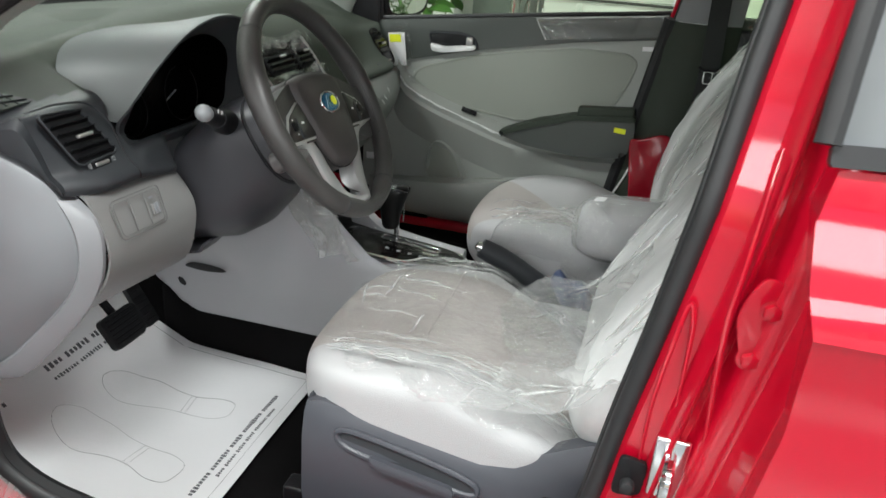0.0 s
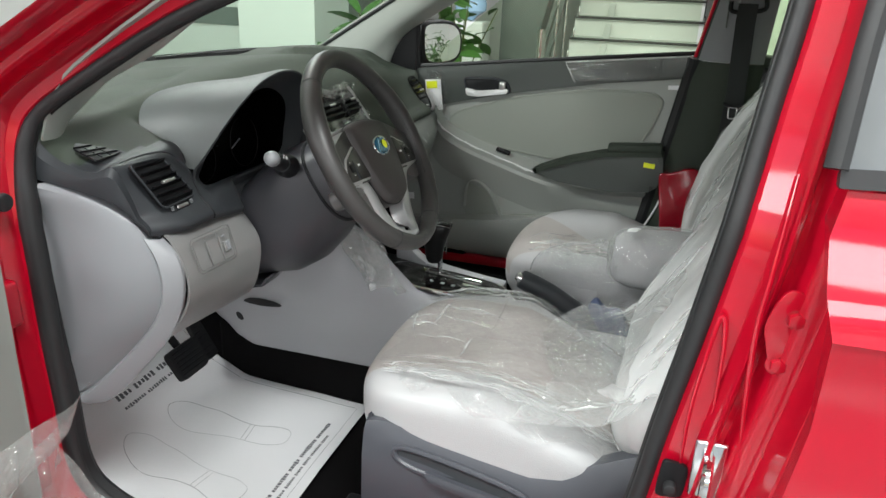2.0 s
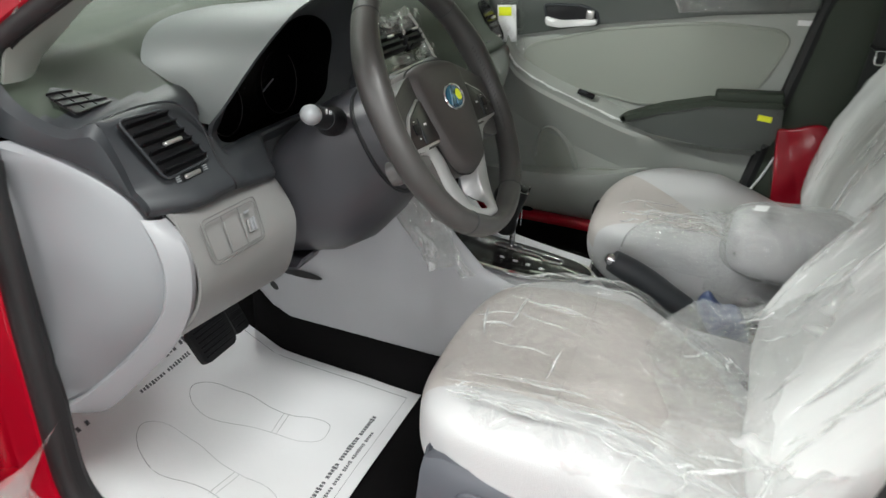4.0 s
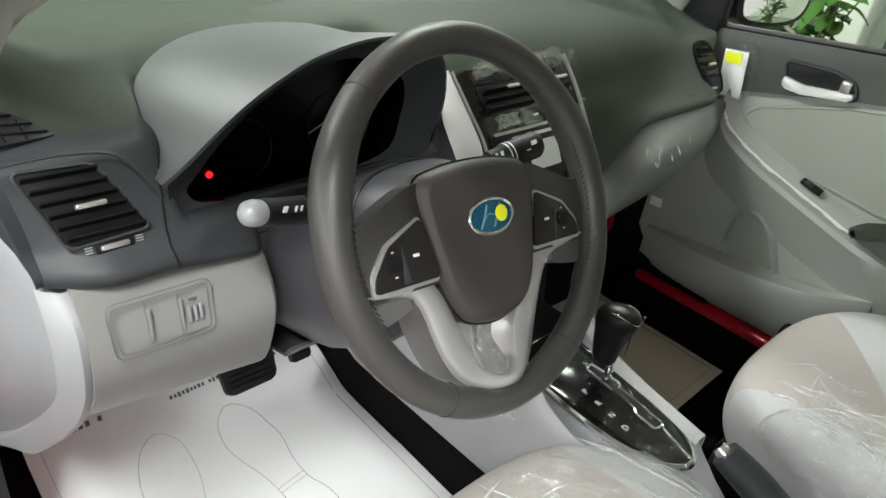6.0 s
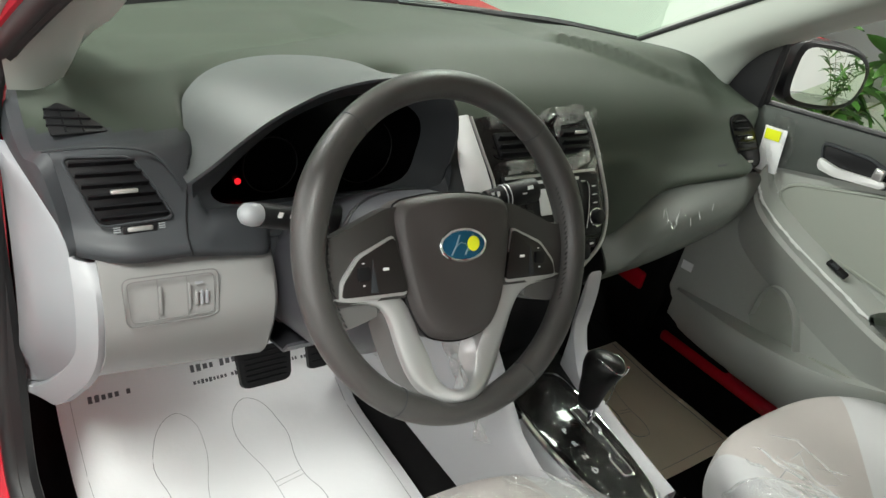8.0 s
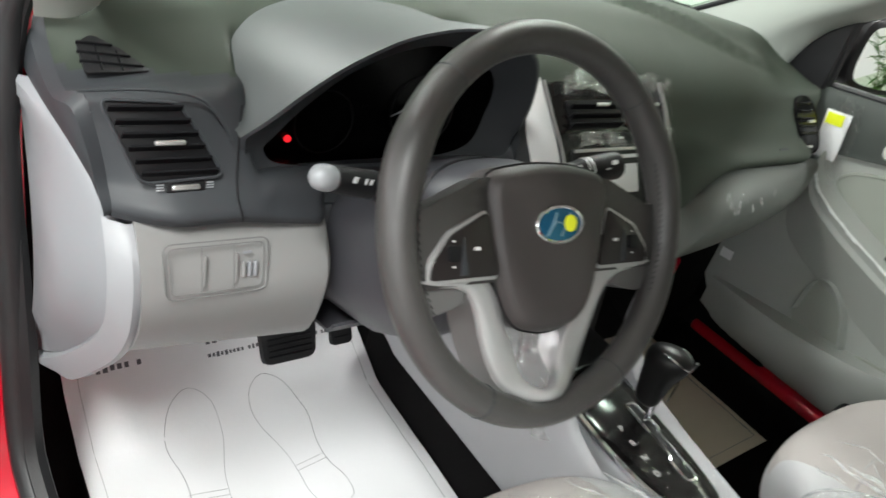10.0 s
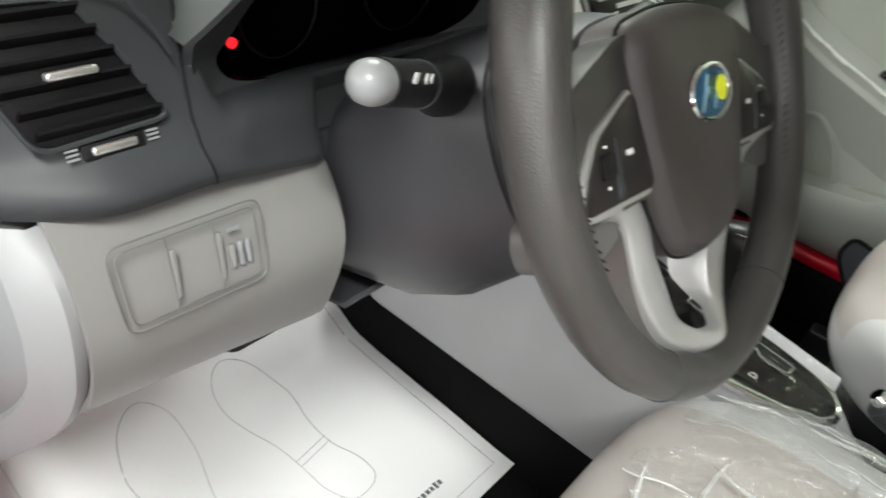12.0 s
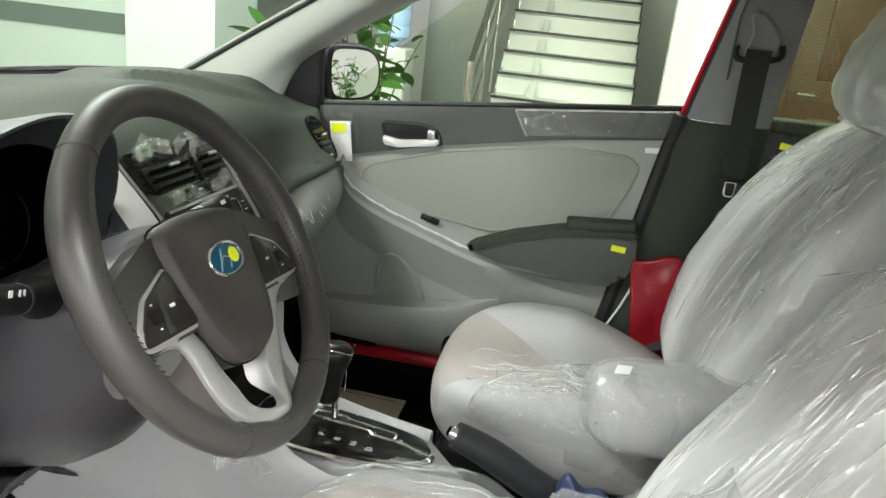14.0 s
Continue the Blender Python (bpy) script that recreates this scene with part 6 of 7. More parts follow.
def creased(p, n, amp, k, seed):
    """Moves a film point along n by folds that run in long ridges."""
    a = noise.noise(Vector((p.x * k + seed, p.y * k, p.z * k)))
    b = noise.noise(Vector((p.x * k * 2.7, p.y * k * 2.7 + seed, p.z * k * 2.7)))
    return p + n * (amp * (1 - abs(a) * 2.2) + amp * 0.4 * (1 - abs(b) * 2))


def soft_box(a, c, hx, hy, hz):
    """The place on a padded block's upper side for a, c in -1 to 1."""
    k = (abs(a) ** 4 + abs(c) ** 4 + 1) ** 0.25
    return a / k * hx, c / k * hy, hz / k


def seat_film(x0, yc, lean, s, seed, group):
    """The dealer's plastic: one loose cover over the cushion, one over the back and headrest."""
    shp = seat_shape(x0, yc, 0.262, 0.640)
    bm = puff(0.286, 0.262, 0.086, 4.0, 60, shp)
    bmesh.ops.delete(bm, geom=[v for v in bm.verts if v.co.z < 0.592 - 0.22 * max(0, v.co.x - x0 - 0.12)], context="VERTS")
    if yc > 0:
        # drawn back towards the tunnel, bunched up along its edge
        cutting = bmesh.ops.bisect_plane(bm, geom=bm.verts[:] + bm.edges[:] + bm.faces[:], plane_co=(0.44, 0.085, 0.6), plane_no=(-0.86, 1.0, 0.0), clear_outer=True)
        rim = sorted({(round(v.co.x, 4), round(v.co.y, 4), round(v.co.z, 4)) for v in cutting["geom_cut"] if isinstance(v, bmesh.types.BMVert)})
    else:
        bmesh.ops.delete(bm, geom=[v for v in bm.verts if v.co.x < x0 + 0.075 and v.co.z < 0.632 + 0.005 * math.sin(70 * v.co.y)], context="VERTS")
        bmesh.ops.delete(bm, geom=[v for v in bm.verts if v.co.y < yc - 0.17 and v.co.z < 0.640 - 0.24 * max(0, v.co.x - x0 - 0.19) + 0.006 * math.sin(60 * v.co.x)], context="VERTS")
        rim = []
    bm.normal_update()
    moved = {v: creased(v.co, v.normal, 0.004 if yc < 0 else 0.010, 13 if yc < 0 else 25, seed) for v in bm.verts}
    for v, q in moved.items():
        v.co = q
    cover = thing("seat_cover_film", (x0 + 0.28, yc, 0.60), "crinkled clear plastic cover over a seat cushion", "plastic cover", group)
    part("sheet", bm, SEATFILM if yc < 0 else CRUMPLED, cover)
    if rim:
        part("rolled_edge", tube([Vector(q) + Vector((0, 0, 0.004 + 0.003 * math.sin(40 * q[0]))) for q in rim if q[2] > 0.60], 0.0018, 6), FOLDGLINT, cover)
        part("gathered_edge", folds(lambda a, c: shp(*soft_box(a, -0.42 - 0.55 * abs(c) + 0.35 * min(0.0, a), 0.286, 0.262, 0.090)), seed, 60, 0.4), FOLDGLINT, cover)["kind"] = "stuff"
        part("loose_glint", streaks(lambda a, c: Vector(shp(*soft_box(a * 0.7 - 0.15, -0.66 + 0.30 * c, 0.286, 0.262, 0.096))), seed + 2, 44, 0.4, 0.9), FOLDGLINT, cover)["kind"] = "stuff"
    else:
        part("gathered_edge", folds(lambda a, c: shp(*soft_box(a, c, 0.286, 0.262, 0.086)), seed, 48, 0.9), FOLDGLINT, cover)["kind"] = "stuff"
        for q, k, count in ((-0.80, 0.16, 34), (-0.62, 0.12, 16)):
            part("edge_glint", streaks(lambda a, c: Vector(shp(*soft_box(a, q + k * c + 0.10 * a, 0.286, 0.262, 0.089))), seed + q, count, 0.0, 0.16), FOLDGLINT, cover)["kind"] = "stuff"
    inv = lean.inverted()

    def back(x, y, z):
        v = y / 0.32
        wide = 1 - 0.13 * max(0, v) ** 2
        wing = 0.025 * abs(x / 0.26) ** 3 if z > 0 else 0.0
        puffed = 0.050 * max(0.0, 1 - ((y + 0.02) / 0.30) ** 2) if yc > 0 and z > 0 else 0.0
        return lean @ Vector((x * wide, 0.275 + y, z + wing + puffed - 0.02 * (v if z > 0 else 0) - 0.056))

    bm = puff(0.268, 0.325, 0.084, 4.0, 60, back)
    bm.normal_update()
    moved = {}
    for v in bm.verts:
        q = inv @ v.co
        fold = 0.005 * math.sin(q.x * 20 + 5 * noise.noise(Vector((q.x * 6, q.y * 3, seed)))) * max(0, min(1, 0.3 + q.y * 1.6)) * 0.5
        moved[v] = creased(v.co, v.normal, 0.006, 4.5, seed) + v.normal * fold
    for v, q in moved.items():
        v.co = q
    hd = puff(0.142, 0.128, 0.066, 3.0, 28, lambda x, y, z: lean @ Vector((x * (1 - 0.1 * y / 0.128), 0.672 + y, z + 0.030)))
    hd.normal_update()
    moved = {v: creased(v.co, v.normal, 0.006, 10, seed + 3) for v in hd.verts}
    for v, q in moved.items():
        v.co = q
    cover = thing("seat_back_film", lean @ Vector((0, 0.02, -0.05)), "loose milky plastic cover over a seat back and headrest", "plastic cover", group)
    part("back_sheet", bm, BACKFILM, cover)
    part("headrest_sheet", hd, BACKFILM, cover)
    r = random.Random(int(seed * 7))
    fan = bmesh.new()
    for i in range(22):
        a = -0.9 + 1.8 * i / 21 + r.uniform(-0.05, 0.05)
        start, size = r.uniform(0.03, 0.10), r.uniform(0.10, 0.24)
        pts = []
        for f in np.linspace(0, 1, 10):
            d = start + size * f
            x, y = 0.03 * math.sin(a) + d * math.sin(a), 0.575 - d * math.cos(a)
            pts.append(lean @ Vector((x, y, 0.034 + (0.050 * max(0.0, 1 - ((y - 0.255) / 0.30) ** 2) if yc > 0 else 0.0) + 0.025 * abs(x / 0.26) ** 3 - 0.02 * (y - 0.275) / 0.32 - 0.05 * max(0, y - 0.45))))
        top = r.uniform(0.0010, 0.0028)
        tube(pts, [max(0.0003, top * math.sin(math.pi * (k + 0.4) / 9.8)) for k in range(10)], 5, bm=fan)
    part("neck_crease", fan, FOLDGLINT, cover)["kind"] = "stuff"
    collar = []
    for k, q in enumerate(np.linspace(0, 1, 8)):
        w = 0.115 - 0.045 * math.sin(math.pi * min(1, q * 1.2))
        collar.append([lean @ Vector((w * math.cos(t) * (1 + 0.06 * math.sin(9 * t + seed)), 0.60 - 0.06 * q, 0.012 + (0.050 + 0.004 * math.sin(11 * t)) * math.sin(t))) for t in np.linspace(0, 2 * math.pi, 40, False)])
    part("neck_gather", grid(collar, True), BACKFILM, cover, "film gathered round the headrest posts")
    if yc < 0:
        rows = []
        for v in np.linspace(0, 1, 34):
            rows.append([creased(Vector((x0 + 0.342 + 0.03 * math.sin(7 * u) + 0.215 * v - 0.05 * (1 - u) * (1 - v), yc - 0.262 + 0.50 * u, 0.622 - 0.050 * v + 0.20 * v * v + 0.012 * (1 - u) ** 2)), Vector((-0.7, 0, 0.7)), 0.009, 11, seed) for u in np.linspace(0, 1, 46)])
        part("loose_hem", grid(rows), HEMFILM, cover, "loose crumpled hem of clear film")
        part("hem_folds", folds(lambda a, c: rows[int(16.5 + 16.5 * a)][int(22.5 + 22.5 * c)], seed + 5, 40, 0.6), FOLDGLINT, cover)["kind"] = "stuff"
    part("gathered_folds", folds(lambda a, c: back(*soft_box(c, a, 0.268, 0.325, 0.084)) + lean.to_3x3() @ Vector((0, 0, 0.006)), seed + 2, 44, 0.9), FOLDGLINT, cover)["kind"] = "stuff"


DRIVER_LEAN = seat(0.268, -0.325, 0.472, 0.52, "driver_seat", "pale grey driver's seat with a beige centre")
PASSENGER_LEAN = seat(0.372, 0.345, 0.487, 0.38, "passenger_seat", "pale grey passenger's seat with a beige centre")
seat_film(0.268, -0.325, DRIVER_LEAN, -1, 1.7, "seat covers")
seat_film(0.372, 0.345, PASSENGER_LEAN, 1, 8.3, "seat covers")

# buckle between the driver's seat and the tunnel
bk = thing("belt_buckle", (0.69, -0.055, 0.50), "dark belt buckle with a red button and navy tape", "seat belt buckle")
part("housing", rbox(0.05, 0.03, 0.09, 0.008, pose(0.690, -0.045, 0.535, 0, 20, 0)), BLACK, bk)
part("release_button", rbox(0.026, 0.018, 0.010, 0.004, pose(0.640, -0.048, 0.588, 0, 20, 0)), REDPLASTIC, bk, "red release button")
part("tape", puff(0.046, 0.024, 0.026, 2.6, 14, lambda x, y, z: (0.668 + x + 0.006 * math.sin(80 * z), -0.048 + y + 0.005 * math.sin(120 * x + 60 * z), 0.575 - 0.55 * x + z + 0.007 * math.sin(110 * x))), NAVY, bk, "crumpled navy tape")

# red vinyl pouch between the passenger's seat and the pillar
po = thing("vinyl_pouch", (0.80, 0.62, 0.45), "glossy red vinyl pouch tucked beside the seat", "pouch")
pm = frame_of((0.795, 0.605, 0.645), (1, 0.06, 0.10), (-0.02, 0.06, 1))
part("pouch_body", puff(0.050, 0.125, 0.012, 14, 22, lambda x, y, z: pm @ Vector((x * (1 + 0.10 * y / 0.125), y + 0.10 * x + 0.004 * math.sin(70 * x), z + 0.006 * abs(math.sin(34 * x + 9 * y)) + 0.004 * math.sin(41 * y - 28 * x)))), REDVINYL, po)
part("pouch_film", puff(0.045, 0.04, 0.024, 3, 12, lambda x, y, z: pm @ Vector((x + 0.005, y - 0.115, z - 0.012 + 0.006 * math.sin(90 * x + 50 * y)))), MILKFILM, po, "crumpled clear film")


# ---- floor mats and pedals ----
def floor_z(x):
    pts = ((-0.62, 0.79), (-0.50, 0.63), (-0.38, 0.41), (-0.30, 0.335), (-0.2, 0.285), (-0.05, 0.272), (0.5, 0.266))
    for (a, za), (b, zb) in zip(pts, pts[1:]):
        if x <= b:
            f = (x - a) / (b - a)
            return za + (zb - za) * f
    return 0.266


def sole(w):
    """The outline of a printed shoe sole, heel at the origin, toe at 0.27 m."""
    pts = [(0.0, -0.030), (0.035, -0.034), (0.075, -0.026), (0.12, -0.030), (0.18, -0.046), (0.24, -0.034), (0.268, 0.0), (0.245, 0.034), (0.19, 0.042), (0.12, 0.030), (0.07, 0.030), (0.03, 0.034), (-0.008, 0.022), (-0.012, -0.012)]
    return [(x, y * w) for x, y in smooth_poly(pts, 56)]


def paper_mat(name, x0, x1, y0, y1, mat, label, seed):
    t = thing(name, ((x0 + x1) / 2, (y0 + y1) / 2, 0.265), label, "floor mat", "paper floor mats")

    def on(x, y, up=0.0):
        return Vector((x, y, floor_z(x) + 0.006 + up + 0.006 * noise.noise(Vector((x * 6, y * 6, seed)))))

    rows = [[on(x, y) for x in np.linspace(x0, x1, 40)] for y in np.linspace(y0, y1, 34)]
    part("sheet", shell(rows, 0.001), mat, t)

    def line(name, pts, r=0.0011, closed=False):
        part(name, tube([on(x, y, 0.0010) for x, y in pts], r * 0.75, 5, closed, flat=0.5), FAINTINK, t)

    e = 0.022
    border = [(x0 + 0.3 * e, y1 - e), (x1 - e, y1 - e), (x1 - e, y0 + e), (x0 + 0.3 * e, y0 + e)]
    pts = []
    for a, b in zip(border, border[1:]):
        pts += [(a[0] + (b[0] - a[0]) * f, a[1] + (b[1] - a[1]) * f) for f in np.linspace(0, 1, 24, False)]
    line("border_line", pts, 0.0011)
    return t, on, line


def printed_sole(line, heel, toe, w):
    hx, hy = heel
    dx, dy = toe[0] - hx, toe[1] - hy
    k = math.hypot(dx, dy) / 0.27
    c, s_ = dx / (k * 0.27), dy / (k * 0.27)
    put = lambda x, y: (hx + k * (x * c - y * s_), hy + k * (x * s_ + y * c))
    line("sole_outline", [put(x, y) for x, y in sole(w)], 0.0010, True)
    for q in (0.078, 0.088):
        line("sole_strap", [put(q, y) for y in np.linspace(-0.028, 0.030, 8)], 0.0010)


mat1, on1, line1 = paper_mat("paper_floor_mat", -0.47, 0.135, -0.632, -0.095, PAPER, "white printed paper mat on the driver's floor", 2.0)
printed_sole(line1, (0.010, -0.288), (-0.260, -0.318), 1.0)
printed_sole(line1, (0.016, -0.487), (-0.266, -0.447), -1.0)


def printed_bars(t, on, x, y0, y1, h, rnd, gap=0.004):
    """A line of unreadable print: short upright bars along y."""
    y = y0
    bm = bmesh.new()
    left = rnd.randint(4, 9)
    while y < y1:
        left -= 1
        if left < 0:
            left = rnd.randint(3, 9)
            y += 0.7 * h
        w = h * rnd.uniform(0.55, 0.75)
        p = on(x, y + w / 2, 0.0014)
        slope = math.degrees(math.atan2(floor_z(x + 0.01) - floor_z(x - 0.01), 0.02))
        rbox(h * rnd.choice((0.7, 0.72, 1.0)), w * 0.82, 0.0006, 0, Matrix.Translation(p) @ pose(0, 0, 0, 0, -slope, 0), bm=bm)
        y += w + gap * 0.4
    part("print_line", bm, INK, t, "", False)["kind"] = "stuff"


rnd = random.Random(5)
printed_bars(mat1, on1, 0.080, -0.53, -0.205, 0.010, rnd)
printed_bars(mat1, on1, 0.098, -0.47, -0.25, 0.007, rnd)
printed_bars(mat1, on1, -0.316, -0.583, -0.512, 0.013, rnd, 0.006)
printed_bars(mat1, on1, -0.326, -0.40, -0.15, 0.014, rnd, 0.006)
printed_bars(mat1, on1, -0.306, -0.40, -0.16, 0.009, rnd)

mat2, on2, line2 = paper_mat("paper_floor_mat", -0.14, 0.25, 0.125, 0.674, KRAFT, "cream printed paper mat on the passenger's floor", 6.0)
printed_sole(line2, (0.13, 0.33), (-0.09, 0.30), 1.0)
printed_sole(line2, (0.13, 0.47), (-0.09, 0.50), -1.0)
printed_bars(mat2, on2, 0.205, 0.17, 0.40, 0.012, rnd)


def pedals():
    b = thing("brake_pedal", (-0.21, -0.31, 0.44), "wide black rubber brake pedal", "pedal")
    m = frame_of((-0.215, -0.305, 0.438), (0, 1, 0), (-0.62, 0, 1))
    pad = part("pad", slab(round_poly([(-0.048, -0.036), (0.046, -0.036), (0.052, 0.034), (-0.052, 0.034)], 0.012), m, 0.014, 0.005), RUBBER, b)
    for i in range(6):
        part("tread_rib", rbox(0.080, 0.004, 0.003, 0.001, m @ pose(0, -0.024 + 0.010 * i, 0.0145)), BLACK, pad)
    part("arm", tube(spline([(-0.225, -0.300, 0.450), (-0.30, -0.295, 0.54), (-0.33, -0.295, 0.70)], 8), 0.009, 8), BLACK, b)
    a = thing("accelerator_pedal", (-0.22, -0.165, 0.36), "narrow black accelerator pedal", "pedal")
    m = frame_of((-0.285, -0.168, 0.425), (0, 1, 0), (-0.60, 0, 1))
    pad = part("pad", slab(round_poly([(-0.022, -0.07), (0.022, -0.07), (0.020, 0.06), (-0.020, 0.06)], 0.008), m, 0.012, 0.004), RUBBER, a)
    for i in range(8):
        part("tread_rib", rbox(0.034, 0.004, 0.003, 0.001, m @ pose(0, -0.055 + 0.014 * i, 0.0125)), BLACK, pad)
    part("arm", tube(spline([(-0.31, -0.168, 0.47), (-0.36, -0.168, 0.56), (-0.38, -0.168, 0.68)], 8), 0.008, 8), BLACK, a)


pedals()


# ---- passenger's door, closed ----
def passenger_door():
    d = thing("passenger_door", (0.35, 0.72, 0.35), "closed passenger's door with grey trim panel and dark upper ledge", "car door")
    Y = 0.700
    m = frame_of((0, Y, 0), (1, 0, 0), (0, 0, 1))  # local z points into the cabin

    def plate(name, pts, depth, t, mat, bevel=0.004, parent=d, label="", r=0.012):
        return part(name, slab(round_poly(pts[::1 if area(pts) > 0 else -1], r), m @ pose(0, 0, depth), t, bevel), mat, parent, label)

    def area(p):
        return sum(a[0] * b[1] - b[0] * a[1] for a, b in zip(p, p[1:] + p[:1]))

    part("outer_skin", rbox(0.84, 0.02, 0.60, 0.008, pose(0.37, 0.80, 0.66)), PAINT, d)
    main = [(0.12, 0.414), (0.02, 0.428), (-0.055, 0.470), (-0.096, 0.535), (-0.103, 0.62), (-0.085, 0.76), (-0.05, 0.99), (0.42, 1.040), (0.785, 1.078), (0.790, 0.98), (0.758, 0.80), (0.728, 0.64), (0.685, 0.53), (0.60, 0.45), (0.45, 0.405)]
    plate("trim_panel", main, -0.03, 0.030, PANEL, 0.008, label="mid-grey door trim panel", r=0.05)
    ledge = [(-0.05, 0.990), (0.42, 1.042), (0.788, 1.080), (0.775, 1.016), (0.546, 0.987), (0.252, 0.934), (0.03, 0.880), (-0.05, 0.868)]
    plate("upper_ledge", ledge, -0.002, 0.012, LEDGE, 0.005, label="dark grey upper ledge")
    part("belt_seal", tube(spline([(-0.05, 0.702, 0.994), (0.42, 0.704, 1.046), (0.79, 0.706, 1.085)], 16), 0.007, 8), RUBBER, d)
    inset = [(0.072, 0.838), (0.10, 0.868), (0.268, 0.922), (0.42, 0.950), (0.549, 0.968), (0.690, 0.966), (0.716, 0.946), (0.700, 0.890), (0.661, 0.808), (0.56, 0.782), (0.40, 0.750), (0.227, 0.770), (0.12, 0.805)]
    ins = plate("fabric_inset", inset, -0.003, 0.008, INSET, 0.004, label="soft grey-green inset panel", r=0.02)
    part("inset_piping", tube([m @ Vector((x, z, 0.0030)) for x, z in round_poly(inset, 0.02)], 0.0042, 6, True), INSET, ins)
    # sweep line from the front corner down to the armrest, still edged with film; opaque white strips paint the film's
    # highlight
    sweep = [(0.035, 0.862), (0.065, 0.815), (0.14, 0.775), (0.26, 0.735), (0.40, 0.695), (0.52, 0.685), (0.70, 0.692)]
    rows = []
    for p in spline([(x, 0, z) for x, z in sweep], 30):
        rows.append([Vector((p.x, Y - y, p.z + dz)) for y, dz in ((-0.004, 0.030), (0.020, 0.022), (0.036, 0.004), (0.034, -0.012), (0.010, -0.030), (-0.004, -0.045))])
    sw = part("sweep_rail", shell(rows, 0.003), PANEL, d, "curved pull rail")
    part("sweep_edge", tube(spline([v[2] + Vector((0, -0.0025, 0.001)) for v in rows[1:26]], 50), [0.0006 + 0.0016 * math.sin(math.pi * (i + 0.5) / 50) ** 0.4 for i in range(50)], 6, flat=0.5), EDGEFILM, sw, "white highlight strip on the rail's clear film")
    for a, b, r in ((1, 7, 0.0042), (7, 13, 0.0036), (13, 20, 0.0042), (20, 25, 0.0030)):
        part("sweep_film", tube(spline([v[2] + Vector((0, -0.003, 0.002 * math.sin(2.1 * i))) for i, v in enumerate(rows) if a <= i <= b], 16), [max(0.0004, r * math.sin(math.pi * (i + 0.4) / 15.8) * (0.7 + 0.3 * math.sin(3 * i))) for i in range(16)], 6, flat=0.5), EDGEFILM, sw, "white highlight strips on the rail's bunched clear film")
    # hollow below the rail, deepest at the front, running out under the armrest
    low = []
    for v in rows[1:]:
        k = max(0.0, min(1.0, (0.60 - v[3].x) / 0.22))
        k = 0.12 + 0.88 * k * k * (3 - 2 * k)
        low.append([v[3] + Vector((0, 0.002, 0)), Vector((v[3].x, Y - 0.034 * k - 0.004, v[3].z - 0.012)), Vector((v[3].x - 0.006, Y - 0.018 * k - 0.003, v[3].z - 0.045)), Vector((v[3].x - 0.015, Y - 0.006 * k - 0.002, v[3].z - 0.090)), Vector((v[3].x - 0.02, Y + 0.003, v[3].z - 0.120))])
    part("hollow", grid(low), PANEL, d)
    # armrest
    arm = [(0.35, 0.716), (0.46, 0.762), (0.565, 0.792), (0.735, 0.808), (0.742, 0.745), (0.722, 0.690), (0.60, 0.676), (0.44, 0.690)]
    a = plate("armrest", arm, 0.0, 0.055, LEDGE, 0.018, label="dark grey armrest", r=0.014)
    cap = [(0.36, 0.722), (0.46, 0.765), (0.565, 0.795), (0.738, 0.810), (0.738, 0.796), (0.57, 0.781), (0.47, 0.752), (0.38, 0.716)]
    plate("armrest_top", cap, 0.004, 0.058, DASH, 0.008, parent=a, label="dark soft armrest top", r=0.006)
    part("tag", rbox(0.032, 0.0012, 0.014, 0, pose(0.700, Y - 0.0575, 0.768, 0, 4, 0)), YELLOW, a, "small yellow tag")
    part("grab_cup", rbox(0.155, 0.045, 0.026, 0.007, pose(0.655, Y - 0.036, 0.812, 0, -5, 0)), DASH, a, "raised dark grab block")
    sws = part("window_switch", rbox(0.046, 0.014, 0.010, 0.003, pose(0.262, Y - 0.030, 0.762, 30, 14, 0)), BLACK, d)
    part("switch_key", rbox(0.016, 0.008, 0.006, 0.002, pose(0.258, Y - 0.036, 0.768, 30, 14, 0)), BEZEL, sws)
    # opening lever in its cup
    cup = [(0.120, 0.972), (0.215, 0.978), (0.255, 0.968), (0.268, 0.938), (0.135, 0.922)]
    c = plate("lever_cup", cup, 0.008, 0.004, BLACK, 0.001, r=0.012)
    part("cup_rim", tube([m @ Vector((x, z, 0.012)) for x, z in round_poly(cup, 0.012)], 0.004, 6, True), BEZEL, c)
    lev = [(0.128, 0.944), (0.170, 0.938), (0.262, 0.950), (0.262, 0.936), (0.17, 0.920), (0.132, 0.922)]
    part("opening_lever", slab(round_poly(lev[::-1], 0.006), m @ pose(0, 0, 0.014), 0.010, 0.004), CHEEK, c, "bright silver opening lever")
    part("lock_knob", rbox(0.020, 0.010, 0.024, 0.004, pose(0.243, Y - 0.020, 0.958)), SILVER, c)
    # pull recess and lower pocket
    grip = [(0.138, 0.56), (0.142, 0.625), (0.157, 0.649), (0.187, 0.649), (0.224, 0.615), (0.248, 0.569), (0.262, 0.535)]
    gs = spline([(x, z, 0) for x, z in grip], 30)
    base = [Vector((0.150 + 0.10 * i / 29, 0.53, 0)) for i in range(30)]
    rows = [[m @ Vector((p.x + dx, p.y + dz, h)) for p in gs] for dx, dz, h in ((0.006, 0.006, 0.0), (0.003, 0.004, 0.010), (0.0, 0.0, 0.014), (-0.003, -0.004, 0.012), (-0.004, -0.006, 0.0005))]
    part("recess_rim", grid(rows), PANEL, d)
